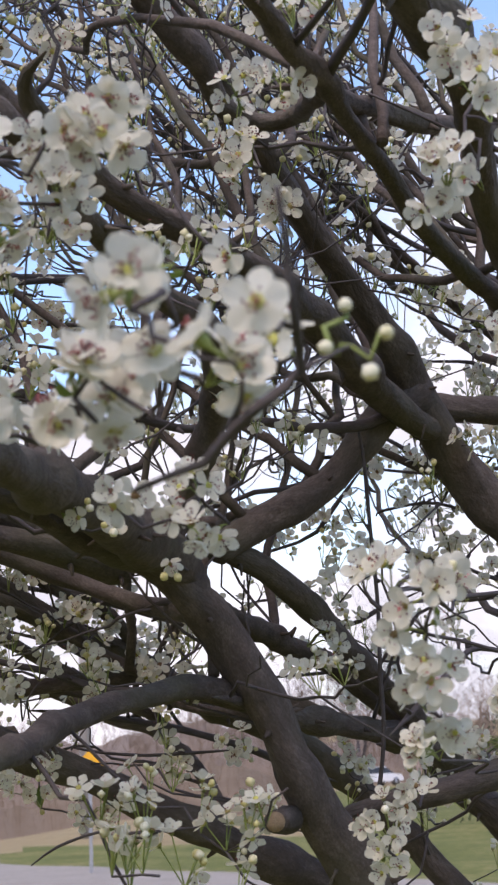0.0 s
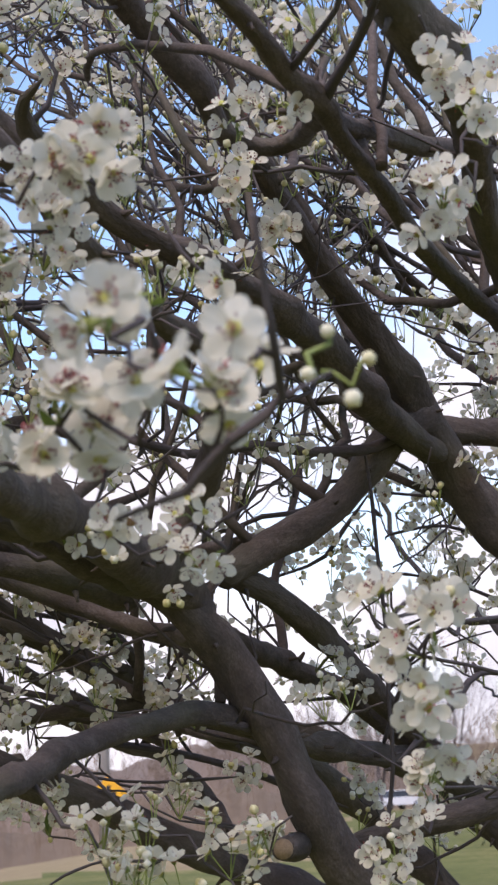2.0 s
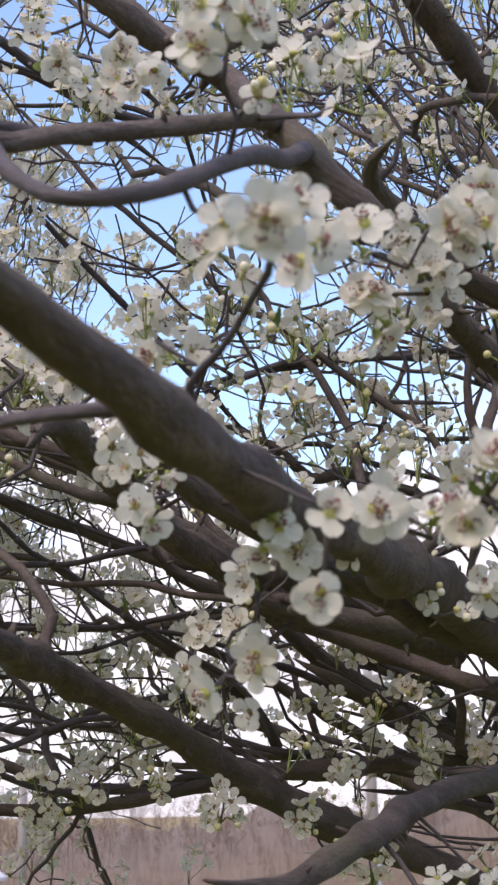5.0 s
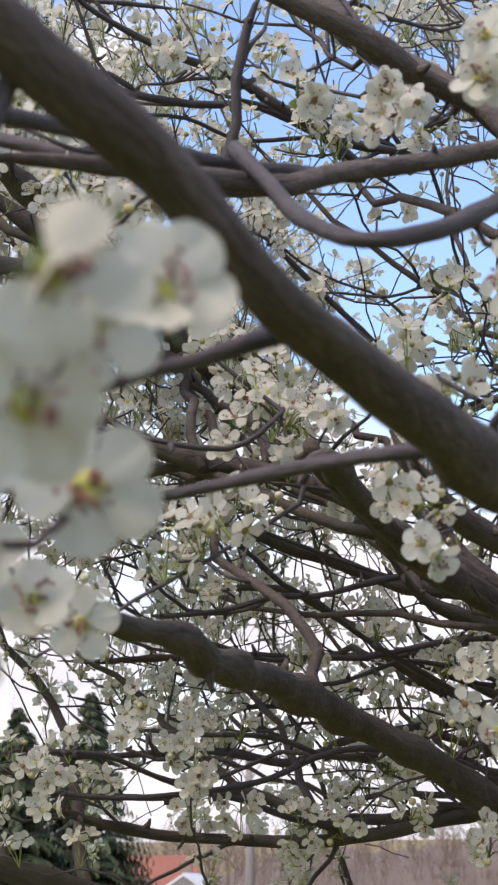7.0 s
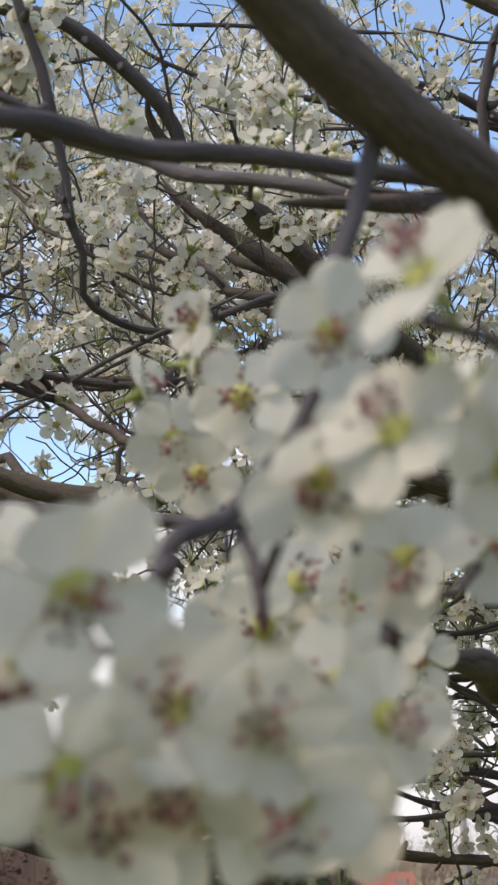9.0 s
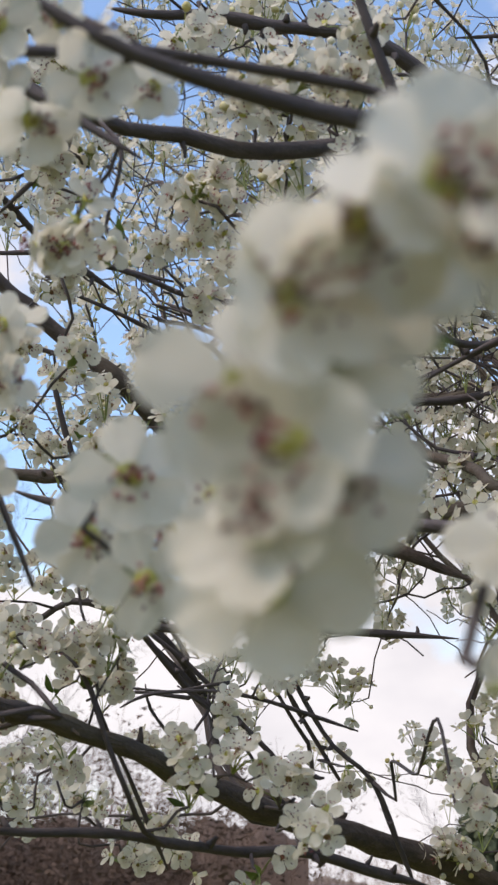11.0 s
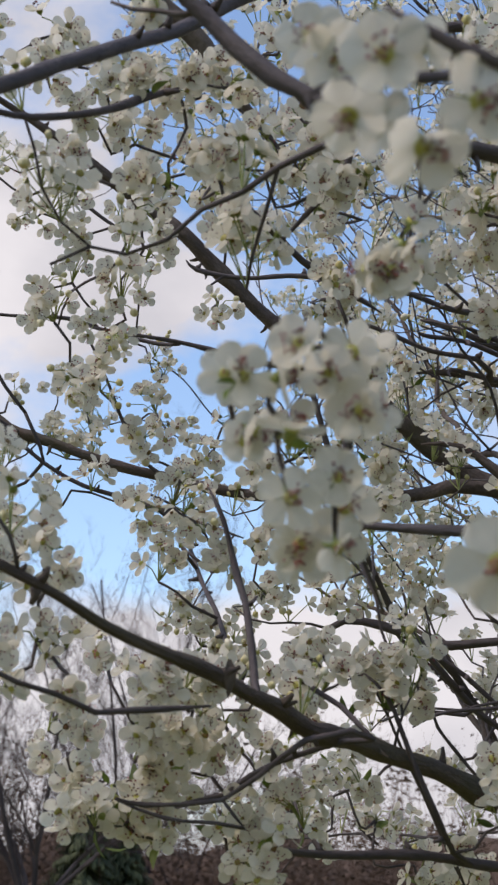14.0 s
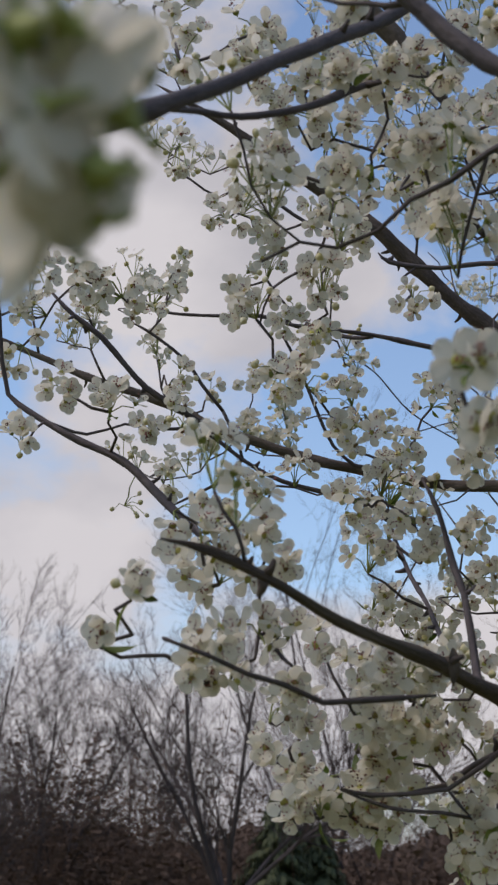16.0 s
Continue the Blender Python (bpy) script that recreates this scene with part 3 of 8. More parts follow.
limb("limb", [(-0.364, 1.419, 1.862, 0.0091), (-0.323, 1.454, 1.849, 0.0104), (-0.295, 1.479, 1.837, 0.0122), (-0.244, 1.505, 1.820, 0.0123), (-0.189, 1.511, 1.798, 0.0123), (-0.148, 1.496, 1.780, 0.0122), (-0.103, 1.471, 1.761, 0.0114), (-0.063, 1.425, 1.746, 0.0105)])
limb("branch", [(-0.449, 1.728, 1.849, 0.0058), (-0.393, 1.766, 1.825, 0.0072), (-0.358, 1.793, 1.803, 0.0080), (-0.323, 1.820, 1.781, 0.0087), (-0.281, 1.848, 1.753, 0.0095), (-0.237, 1.875, 1.729, 0.0096), (-0.190, 1.882, 1.708, 0.0096), (-0.138, 1.825, 1.694, 0.0086), (-0.070, 1.627, 1.671, 0.0071)])
limb("branch", [(-0.442, 1.807, 1.732, 0.0053), (-0.363, 1.812, 1.721, 0.0066), (-0.299, 1.835, 1.719, 0.0074), (-0.242, 1.860, 1.708, 0.0075), (-0.182, 1.866, 1.691, 0.0075), (-0.126, 1.832, 1.667, 0.0080)])
limb("branch", [(-0.465, 1.846, 1.782, 0.0068), (-0.381, 1.905, 1.757, 0.0091), (-0.344, 1.931, 1.742, 0.0099), (-0.298, 1.957, 1.722, 0.0100), (-0.235, 1.965, 1.697, 0.0100), (-0.175, 1.932, 1.671, 0.0098), (-0.114, 1.837, 1.646, 0.0093)])
limb("limb", [(0.002, 1.478, 1.660, 0.0117), (0.046, 1.583, 1.648, 0.0145), (0.109, 1.686, 1.643, 0.0170), (0.178, 1.792, 1.624, 0.0175), (0.241, 1.849, 1.598, 0.0204), (0.308, 1.904, 1.579, 0.0238), (0.375, 1.910, 1.549, 0.0268)])
limb("limb", [(-0.044, 1.507, 1.762, 0.0116), (-0.007, 1.613, 1.748, 0.0136), (0.028, 1.676, 1.738, 0.0153), (0.071, 1.721, 1.719, 0.0157), (0.116, 1.768, 1.689, 0.0161), (0.167, 1.797, 1.649, 0.0169)])
limb("limb", [(-0.039, 1.454, 1.816, 0.0121), (-0.003, 1.478, 1.801, 0.0159), (0.024, 1.501, 1.786, 0.0166), (0.051, 1.547, 1.765, 0.0171), (0.087, 1.615, 1.735, 0.0160), (0.124, 1.684, 1.699, 0.0153), (0.170, 1.755, 1.654, 0.0152)])
limb("branch", [(0.153, 1.548, 1.572, 0.0153), (0.186, 1.547, 1.578, 0.0156), (0.223, 1.565, 1.587, 0.0161), (0.267, 1.593, 1.598, 0.0179), (0.329, 1.640, 1.614, 0.0202)])
limb("limb", [(0.272, 2.061, 1.565, 0.0259), (0.308, 2.068, 1.534, 0.0311), (0.342, 2.079, 1.482, 0.0363), (0.369, 2.093, 1.416, 0.0413)])
limb("branch", [(-0.100, 1.272, 1.902, 0.0048), (-0.065, 1.323, 1.901, 0.0050), (-0.031, 1.352, 1.907, 0.0051), (0.004, 1.370, 1.916, 0.0052), (0.057, 1.421, 1.919, 0.0059), (0.108, 1.469, 1.930, 0.0072), (0.146, 1.505, 1.952, 0.0080)])
limb("twig", [(-0.039, 0.498, 1.693, 0.0013), (-0.025, 0.487, 1.696, 0.0016), (-0.015, 0.477, 1.697, 0.0021), (-0.008, 0.475, 1.704, 0.0025), (0.000, 0.464, 1.709, 0.0024), (0.012, 0.462, 1.717, 0.0023), (0.017, 0.461, 1.722, 0.0019), (0.016, 0.448, 1.731, 0.0017), (0.014, 0.436, 1.743, 0.0015), (0.013, 0.433, 1.756, 0.0013), (0.011, 0.420, 1.767, 0.0011)])
limb("twig", [(-0.006, 0.474, 1.707, 0.0014), (-0.002, 0.463, 1.713, 0.0012), (-0.001, 0.452, 1.717, 0.0009)])
limb("twig", [(0.017, 0.461, 1.722, 0.0014), (0.026, 0.469, 1.728, 0.0009), (0.034, 0.478, 1.734, 0.0007), (0.039, 0.480, 1.724, 0.0006)])
limb("twig", [(-0.018, 1.682, 1.898, 0.0031), (0.004, 1.680, 1.906, 0.0038), (0.036, 1.699, 1.911, 0.0038), (0.066, 1.717, 1.922, 0.0039)])
limb("twig", [(0.108, 1.468, 1.936, 0.0019), (0.113, 1.478, 1.887, 0.0022), (0.116, 1.490, 1.833, 0.0022), (0.119, 1.502, 1.779, 0.0025), (0.121, 1.520, 1.698, 0.0025), (0.122, 1.534, 1.638, 0.0025), (0.114, 1.547, 1.579, 0.0028)])
limb("twig", [(0.211, 1.904, 1.815, 0.0042), (0.249, 1.906, 1.803, 0.0049), (0.291, 1.906, 1.804, 0.0053), (0.341, 1.904, 1.811, 0.0056)])
limb("twig", [(0.147, 1.427, 1.654, 0.0041), (0.174, 1.443, 1.677, 0.0052), (0.203, 1.467, 1.706, 0.0037), (0.248, 1.518, 1.705, 0.0033)])
limb("limb", [(-0.351, 1.027, 2.265, 0.0129), (-0.307, 0.998, 2.212, 0.0127), (-0.258, 0.950, 2.153, 0.0120), (-0.212, 0.873, 2.085, 0.0109), (-0.183, 0.808, 2.034, 0.0103), (-0.162, 0.771, 1.992, 0.0102), (-0.137, 0.764, 1.959, 0.0100), (-0.116, 0.793, 1.946, 0.0097), (-0.102, 0.851, 1.940, 0.0103), (-0.086, 0.919, 1.935, 0.0110), (-0.061, 1.011, 1.926, 0.0123), (-0.023, 1.137, 1.921, 0.0140)])
limb("limb", [(-0.397, 1.100, 2.347, 0.0120), (-0.462, 1.167, 2.438, 0.0103), (-0.351, 1.027, 2.265, 0.0124)])
limb("limb", [(-0.330, 0.497, 1.899, 0.0042), (-0.308, 0.540, 1.912, 0.0052), (-0.287, 0.584, 1.924, 0.0063), (-0.269, 0.607, 1.929, 0.0065), (-0.241, 0.649, 1.951, 0.0061), (-0.209, 0.693, 1.972, 0.0058), (-0.181, 0.735, 1.993, 0.0064), (-0.174, 0.793, 2.020, 0.0081)])
limb("limb", [(-0.296, 0.597, 1.947, 0.0044), (-0.270, 0.574, 1.914, 0.0047), (-0.235, 0.525, 1.869, 0.0047), (-0.207, 0.495, 1.846, 0.0041), (-0.185, 0.518, 1.857, 0.0047), (-0.169, 0.557, 1.882, 0.0050), (-0.158, 0.632, 1.922, 0.0057), (-0.158, 0.764, 1.983, 0.0071)])
limb("limb", [(-0.355, 0.916, 1.893, 0.0074), (-0.367, 1.019, 1.895, 0.0110), (-0.351, 1.133, 1.879, 0.0142), (-0.327, 1.206, 1.860, 0.0177), (-0.290, 1.260, 1.848, 0.0173), (-0.241, 1.315, 1.838, 0.0158), (-0.183, 1.374, 1.822, 0.0158), (-0.120, 1.416, 1.794, 0.0176)])
limb("limb", [(-0.264, 1.275, 1.814, 0.0106), (-0.232, 1.315, 1.808, 0.0128), (-0.178, 1.360, 1.800, 0.0156), (-0.121, 1.418, 1.787, 0.0171)])
limb("limb", [(-0.325, 1.568, 1.856, 0.0100), (-0.296, 1.604, 1.824, 0.0132), (-0.245, 1.668, 1.784, 0.0153), (-0.190, 1.730, 1.754, 0.0170), (-0.143, 1.767, 1.731, 0.0184), (-0.073, 1.826, 1.688, 0.0194)])
limb("limb", [(-0.333, 0.553, 1.769, 0.0030), (-0.294, 0.540, 1.769, 0.0031), (-0.260, 0.526, 1.769, 0.0034), (-0.226, 0.512, 1.768, 0.0037), (-0.199, 0.498, 1.765, 0.0040), (-0.181, 0.511, 1.769, 0.0045)])
limb("branch", [(-0.243, 0.344, 1.747, 0.0022), (-0.234, 0.355, 1.754, 0.0026), (-0.222, 0.367, 1.760, 0.0029), (-0.212, 0.378, 1.767, 0.0038), (-0.205, 0.389, 1.774, 0.0049)])
limb("branch", [(-0.169, 0.531, 1.782, 0.0025), (-0.163, 0.521, 1.784, 0.0021), (-0.154, 0.511, 1.787, 0.0019), (-0.145, 0.501, 1.793, 0.0018), (-0.136, 0.481, 1.795, 0.0017), (-0.127, 0.462, 1.797, 0.0015), (-0.122, 0.450, 1.805, 0.0011)])
limb("branch", [(-0.331, 1.406, 2.056, 0.0039), (-0.289, 1.458, 2.089, 0.0046), (-0.244, 1.514, 2.112, 0.0047), (-0.184, 1.575, 2.129, 0.0049), (-0.113, 1.638, 2.149, 0.0057)])
limb("limb", [(-0.341, 0.925, 1.879, 0.0103), (-0.347, 1.033, 1.877, 0.0118), (-0.341, 1.093, 1.868, 0.0106), (-0.322, 1.159, 1.852, 0.0124), (-0.295, 1.227, 1.839, 0.0138)])
limb("branch", [(-0.751, 1.393, 1.683, 0.0050), (-0.719, 1.430, 1.669, 0.0067), (-0.675, 1.470, 1.660, 0.0074), (-0.617, 1.512, 1.656, 0.0075), (-0.547, 1.558, 1.657, 0.0082), (-0.485, 1.599, 1.663, 0.0089), (-0.428, 1.614, 1.679, 0.0100), (-0.370, 1.631, 1.689, 0.0118)])
limb("branch", [(-0.869, 1.549, 1.758, 0.0038), (-0.825, 1.588, 1.753, 0.0044), (-0.755, 1.633, 1.757, 0.0051), (-0.688, 1.676, 1.761, 0.0058), (-0.616, 1.705, 1.748, 0.0065), (-0.547, 1.700, 1.771, 0.0071)])
limb("branch", [(-0.683, 1.537, 2.014, 0.0050), (-0.633, 1.581, 1.996, 0.0070), (-0.598, 1.619, 1.982, 0.0084), (-0.545, 1.664, 1.967, 0.0084), (-0.469, 1.677, 1.937, 0.0109), (-0.401, 1.659, 1.926, 0.0126)])
limb("branch", [(-0.859, 1.736, 1.881, 0.0049), (-0.772, 1.765, 1.884, 0.0056), (-0.699, 1.810, 1.889, 0.0064), (-0.620, 1.870, 1.889, 0.0072), (-0.538, 1.897, 1.892, 0.0079), (-0.434, 1.927, 1.912, 0.0094)])
limb("branch", [(-0.600, 1.485, 1.913, 0.0041), (-0.556, 1.523, 1.911, 0.0048), (-0.508, 1.571, 1.879, 0.0061), (-0.471, 1.616, 1.846, 0.0067), (-0.426, 1.663, 1.813, 0.0081), (-0.379, 1.711, 1.778, 0.0088)])
limb("branch", [(-0.791, 1.591, 1.709, 0.0038), (-0.740, 1.630, 1.709, 0.0044), (-0.686, 1.669, 1.716, 0.0051), (-0.638, 1.689, 1.704, 0.0064), (-0.592, 1.710, 1.685, 0.0071), (-0.502, 1.720, 1.683, 0.0076)])
limb("branch", [(-0.537, 1.403, 2.260, 0.0030), (-0.512, 1.420, 2.231, 0.0041), (-0.482, 1.463, 2.198, 0.0042), (-0.435, 1.514, 2.152, 0.0042), (-0.387, 1.568, 2.099, 0.0049)])
limb("branch", [(-0.620, 1.235, 2.360, 0.0044), (-0.575, 1.272, 2.361, 0.0051), (-0.517, 1.312, 2.368, 0.0057), (-0.471, 1.355, 2.349, 0.0063), (-0.428, 1.393, 2.344, 0.0070)])
limb("branch", [(-0.611, 1.121, 2.386, 0.0036), (-0.586, 1.154, 2.376, 0.0042), (-0.553, 1.201, 2.366, 0.0048), (-0.518, 1.246, 2.365, 0.0060), (-0.475, 1.290, 2.343, 0.0066), (-0.441, 1.330, 2.319, 0.0067)])
limb("limb", [(-0.339, 0.789, 2.153, 0.0070), (-0.317, 0.800, 2.141, 0.0081), (-0.285, 0.826, 2.128, 0.0082), (-0.260, 0.860, 2.117, 0.0090), (-0.234, 0.893, 2.109, 0.0092), (-0.215, 0.925, 2.097, 0.0094)])
limb("branch", [(-0.370, 0.835, 2.146, 0.0044), (-0.377, 0.840, 2.121, 0.0048), (-0.379, 0.847, 2.096, 0.0048), (-0.388, 0.850, 2.075, 0.0052)])
limb("branch", [(-0.360, 1.020, 1.908, 0.0053), (-0.355, 1.049, 1.889, 0.0054), (-0.349, 1.090, 1.868, 0.0055)])
limb("twig", [(-0.461, 0.877, 1.901, 0.0022), (-0.441, 0.886, 1.896, 0.0026), (-0.413, 0.917, 1.897, 0.0026), (-0.397, 0.940, 1.912, 0.0027), (-0.387, 0.959, 1.932, 0.0027), (-0.404, 0.949, 1.947, 0.0023)])
limb("branch", [(-0.235, 0.282, 1.813, 0.0032), (-0.238, 0.281, 1.801, 0.0032), (-0.240, 0.273, 1.782, 0.0029), (-0.242, 0.265, 1.768, 0.0027), (-0.239, 0.250, 1.746, 0.0023), (-0.235, 0.235, 1.727, 0.0022), (-0.236, 0.227, 1.716, 0.0020), (-0.241, 0.217, 1.703, 0.0019), (-0.242, 0.208, 1.695, 0.0022), (-0.244, 0.196, 1.690, 0.0024), (-0.243, 0.187, 1.684, 0.0020), (-0.239, 0.180, 1.676, 0.0016), (-0.242, 0.181, 1.671, 0.0011)])
limb("twig", [(-0.242, 0.213, 1.695, 0.0016), (-0.236, 0.207, 1.688, 0.0016), (-0.231, 0.200, 1.680, 0.0016), (-0.229, 0.198, 1.673, 0.0012)])
limb("twig", [(-0.245, 0.217, 1.697, 0.0014), (-0.244, 0.228, 1.699, 0.0016), (-0.241, 0.241, 1.702, 0.0014), (-0.239, 0.252, 1.705, 0.0013)])
limb("branch", [(-0.771, 0.586, 1.860, 0.0033), (-0.718, 0.596, 1.850, 0.0039), (-0.672, 0.601, 1.843, 0.0041), (-0.633, 0.602, 1.834, 0.0043), (-0.588, 0.607, 1.826, 0.0045), (-0.533, 0.617, 1.820, 0.0047), (-0.477, 0.629, 1.812, 0.0049), (-0.426, 0.635, 1.807, 0.0048), (-0.385, 0.636, 1.804, 0.0046), (-0.333, 0.553, 1.769, 0.0030)])
limb("limb", [(-0.931, 0.922, 2.013, 0.0048), (-0.902, 0.949, 1.986, 0.0082), (-0.863, 0.977, 1.972, 0.0106), (-0.823, 1.004, 1.958, 0.0115), (-0.762, 1.042, 1.953, 0.0110), (-0.699, 1.077, 1.958, 0.0106), (-0.630, 1.112, 1.971, 0.0096), (-0.572, 1.145, 1.976, 0.0086)])
limb("limb", [(-0.418, 0.208, 1.857, 0.0026), (-0.407, 0.218, 1.850, 0.0028), (-0.400, 0.235, 1.849, 0.0033), (-0.389, 0.255, 1.848, 0.0037), (-0.379, 0.284, 1.852, 0.0039), (-0.372, 0.333, 1.869, 0.0050), (-0.359, 0.376, 1.876, 0.0049), (-0.340, 0.421, 1.889, 0.0045), (-0.323, 0.476, 1.903, 0.0044), (-0.310, 0.528, 1.919, 0.0045), (-0.295, 0.604, 1.941, 0.0047)])
limb("limb", [(-0.677, 0.449, 2.038, 0.0041), (-0.665, 0.505, 2.041, 0.0053), (-0.657, 0.544, 2.051, 0.0061), (-0.651, 0.583, 2.055, 0.0066), (-0.642, 0.633, 2.072, 0.0069), (-0.612, 0.683, 2.088, 0.0068), (-0.538, 0.659, 2.046, 0.0057), (-0.466, 0.601, 1.990, 0.0047), (-0.408, 0.585, 1.965, 0.0047), (-0.361, 0.584, 1.947, 0.0045), (-0.324, 0.611, 1.940, 0.0043)])
limb("limb", [(-0.683, 0.994, 2.224, 0.0086), (-0.657, 1.016, 2.201, 0.0106), (-0.640, 1.057, 2.182, 0.0132), (-0.622, 1.099, 2.162, 0.0134), (-0.601, 1.146, 2.131, 0.0136), (-0.577, 1.219, 2.101, 0.0140)])
limb("limb", [(-0.808, 1.255, 2.305, 0.0077), (-0.772, 1.286, 2.277, 0.0106), (-0.736, 1.318, 2.246, 0.0130), (-0.699, 1.348, 2.220, 0.0136), (-0.661, 1.378, 2.197, 0.0136)])
limb("branch", [(-0.674, 0.802, 2.094, 0.0032), (-0.668, 0.815, 2.067, 0.0037), (-0.672, 0.822, 2.041, 0.0037), (-0.666, 0.853, 2.031, 0.0037), (-0.653, 0.896, 2.034, 0.0038), (-0.635, 0.956, 2.064, 0.0035), (-0.614, 1.017, 2.097, 0.0032), (-0.555, 1.099, 2.134, 0.0034)])
limb("branch", [(-1.148, 1.209, 2.216, 0.0057), (-1.107, 1.261, 2.205, 0.0076), (-1.062, 1.318, 2.187, 0.0084), (-0.994, 1.379, 2.193, 0.0091), (-0.934, 1.434, 2.205, 0.0099), (-0.882, 1.477, 2.237, 0.0080)])
limb("branch", [(-0.530, 0.527, 2.086, 0.0032), (-0.527, 0.536, 2.063, 0.0035), (-0.523, 0.547, 2.038, 0.0038), (-0.522, 0.554, 2.019, 0.0041)])
limb("branch", [(-1.032, 1.045, 2.187, 0.0039), (-0.997, 1.074, 2.163, 0.0044), (-0.971, 1.124, 2.132, 0.0051), (-0.943, 1.184, 2.109, 0.0040)])
limb("branch", [(-1.012, 1.193, 2.142, 0.0024), (-0.957, 1.227, 2.136, 0.0024), (-0.902, 1.250, 2.164, 0.0027), (-0.847, 1.273, 2.187, 0.0030), (-0.792, 1.296, 2.215, 0.0030)])
limb("branch", [(-0.457, 0.211, 1.864, 0.0021), (-0.447, 0.219, 1.864, 0.0024), (-0.441, 0.235, 1.870, 0.0022), (-0.433, 0.252, 1.877, 0.0022)])
limb("limb", [(-1.032, 0.564, 2.364, 0.0080), (-0.998, 0.606, 2.330, 0.0089), (-0.977, 0.637, 2.297, 0.0097), (-0.972, 0.651, 2.271, 0.0075), (-0.965, 0.664, 2.254, 0.0058)])
limb("limb", [(-1.407, 0.757, 2.463, 0.0047), (-1.370, 0.835, 2.416, 0.0072), (-1.339, 0.905, 2.374, 0.0103), (-1.316, 0.935, 2.345, 0.0103), (-1.299, 0.978, 2.309, 0.0104), (-1.281, 1.022, 2.272, 0.0104), (-1.236, 1.083, 2.214, 0.0110), (-1.205, 1.123, 2.179, 0.0116), (-1.175, 1.164, 2.138, 0.0129), (-1.145, 1.204, 2.103, 0.0135), (-1.076, 1.254, 2.054, 0.0139), (-0.993, 1.286, 2.013, 0.0136)])
limb("limb", [(-1.776, 0.693, 2.308, 0.0027), (-1.692, 0.777, 2.252, 0.0046), (-1.575, 0.865, 2.191, 0.0071), (-1.535, 0.893, 2.158, 0.0070), (-1.487, 0.921, 2.138, 0.0069), (-1.448, 0.971, 2.118, 0.0069), (-1.412, 1.014, 2.107, 0.0069), (-1.353, 1.054, 2.088, 0.0074), (-1.298, 1.084, 2.081, 0.0080), (-1.180, 1.150, 2.073, 0.0090), (-1.133, 1.167, 2.075, 0.0095)])
limb("limb", [(-0.798, 0.342, 1.796, 0.0027), (-0.797, 0.377, 1.787, 0.0035), (-0.796, 0.413, 1.776, 0.0040), (-0.793, 0.451, 1.767, 0.0041), (-0.807, 0.498, 1.764, 0.0050), (-0.821, 0.548, 1.755, 0.0065), (-0.833, 0.601, 1.745, 0.0071), (-0.844, 0.666, 1.745, 0.0081), (-0.856, 0.764, 1.734, 0.0096), (-0.874, 0.874, 1.718, 0.0112), (-0.880, 0.996, 1.704, 0.0124), (-0.892, 1.139, 1.693, 0.0139), (-0.850, 1.300, 1.655, 0.0150), (-0.700, 1.500, 1.575, 0.0160), (-0.450, 1.700, 1.420, 0.0175), (-0.100, 1.850, 1.220, 0.0200)])
limb("branch", [(-0.879, 0.632, 1.677, 0.0028), (-0.871, 0.680, 1.676, 0.0036), (-0.855, 0.746, 1.679, 0.0038), (-0.846, 0.797, 1.675, 0.0043), (-0.847, 0.865, 1.672, 0.0045), (-0.835, 0.943, 1.674, 0.0051), (-0.825, 1.023, 1.663, 0.0058)])
limb("branch", [(-0.896, 0.540, 1.701, 0.0015), (-0.867, 0.563, 1.704, 0.0017), (-0.847, 0.574, 1.718, 0.0020), (-0.822, 0.587, 1.738, 0.0025)])
limb("twig", [(-0.867, 0.563, 1.704, 0.0013), (-0.864, 0.569, 1.696, 0.0015), (-0.860, 0.575, 1.688, 0.0015), (-0.873, 0.564, 1.691, 0.0013), (-0.888, 0.551, 1.692, 0.0013)])
limb("branch", [(-1.188, 1.002, 2.142, 0.0034), (-1.187, 1.023, 2.093, 0.0037), (-1.183, 1.046, 2.044, 0.0037), (-1.180, 1.069, 1.995, 0.0040), (-1.172, 1.096, 1.946, 0.0040), (-1.160, 1.117, 1.919, 0.0043), (-1.146, 1.136, 1.902, 0.0052), (-1.139, 1.164, 1.879, 0.0046), (-1.142, 1.203, 1.846, 0.0047)])
limb("branch", [(-1.202, 1.020, 1.904, 0.0033), (-1.178, 1.034, 1.920, 0.0044), (-1.149, 1.060, 1.915, 0.0050), (-1.114, 1.096, 1.898, 0.0055), (-1.066, 1.134, 1.901, 0.0055), (-1.002, 1.187, 1.902, 0.0050), (-0.939, 1.241, 1.898, 0.0050)])
limb("branch", [(-0.868, 0.565, 1.863, 0.0021), (-0.869, 0.573, 1.843, 0.0026), (-0.854, 0.567, 1.819, 0.0029), (-0.850, 0.568, 1.794, 0.0032), (-0.839, 0.560, 1.768, 0.0035)])
limb("twig", [(-0.842, 0.694, 1.768, 0.0018), (-0.839, 0.710, 1.735, 0.0022), (-0.834, 0.727, 1.703, 0.0022), (-0.843, 0.756, 1.681, 0.0024)])
limb("twig", [(-0.844, 0.622, 1.773, 0.0021), (-0.828, 0.626, 1.763, 0.0021), (-0.804, 0.628, 1.741, 0.0020)])
limb("twig", [(-1.180, 1.289, 1.959, 0.0025), (-1.160, 1.315, 1.935, 0.0028), (-1.146, 1.347, 1.887, 0.0031), (-1.138, 1.367, 1.854, 0.0031), (-1.120, 1.405, 1.797, 0.0031)])
limb("twig", [(-1.173, 1.124, 1.910, 0.0029), (-1.133, 1.184, 1.846, 0.0035), (-1.173, 1.151, 1.845, 0.0023)])
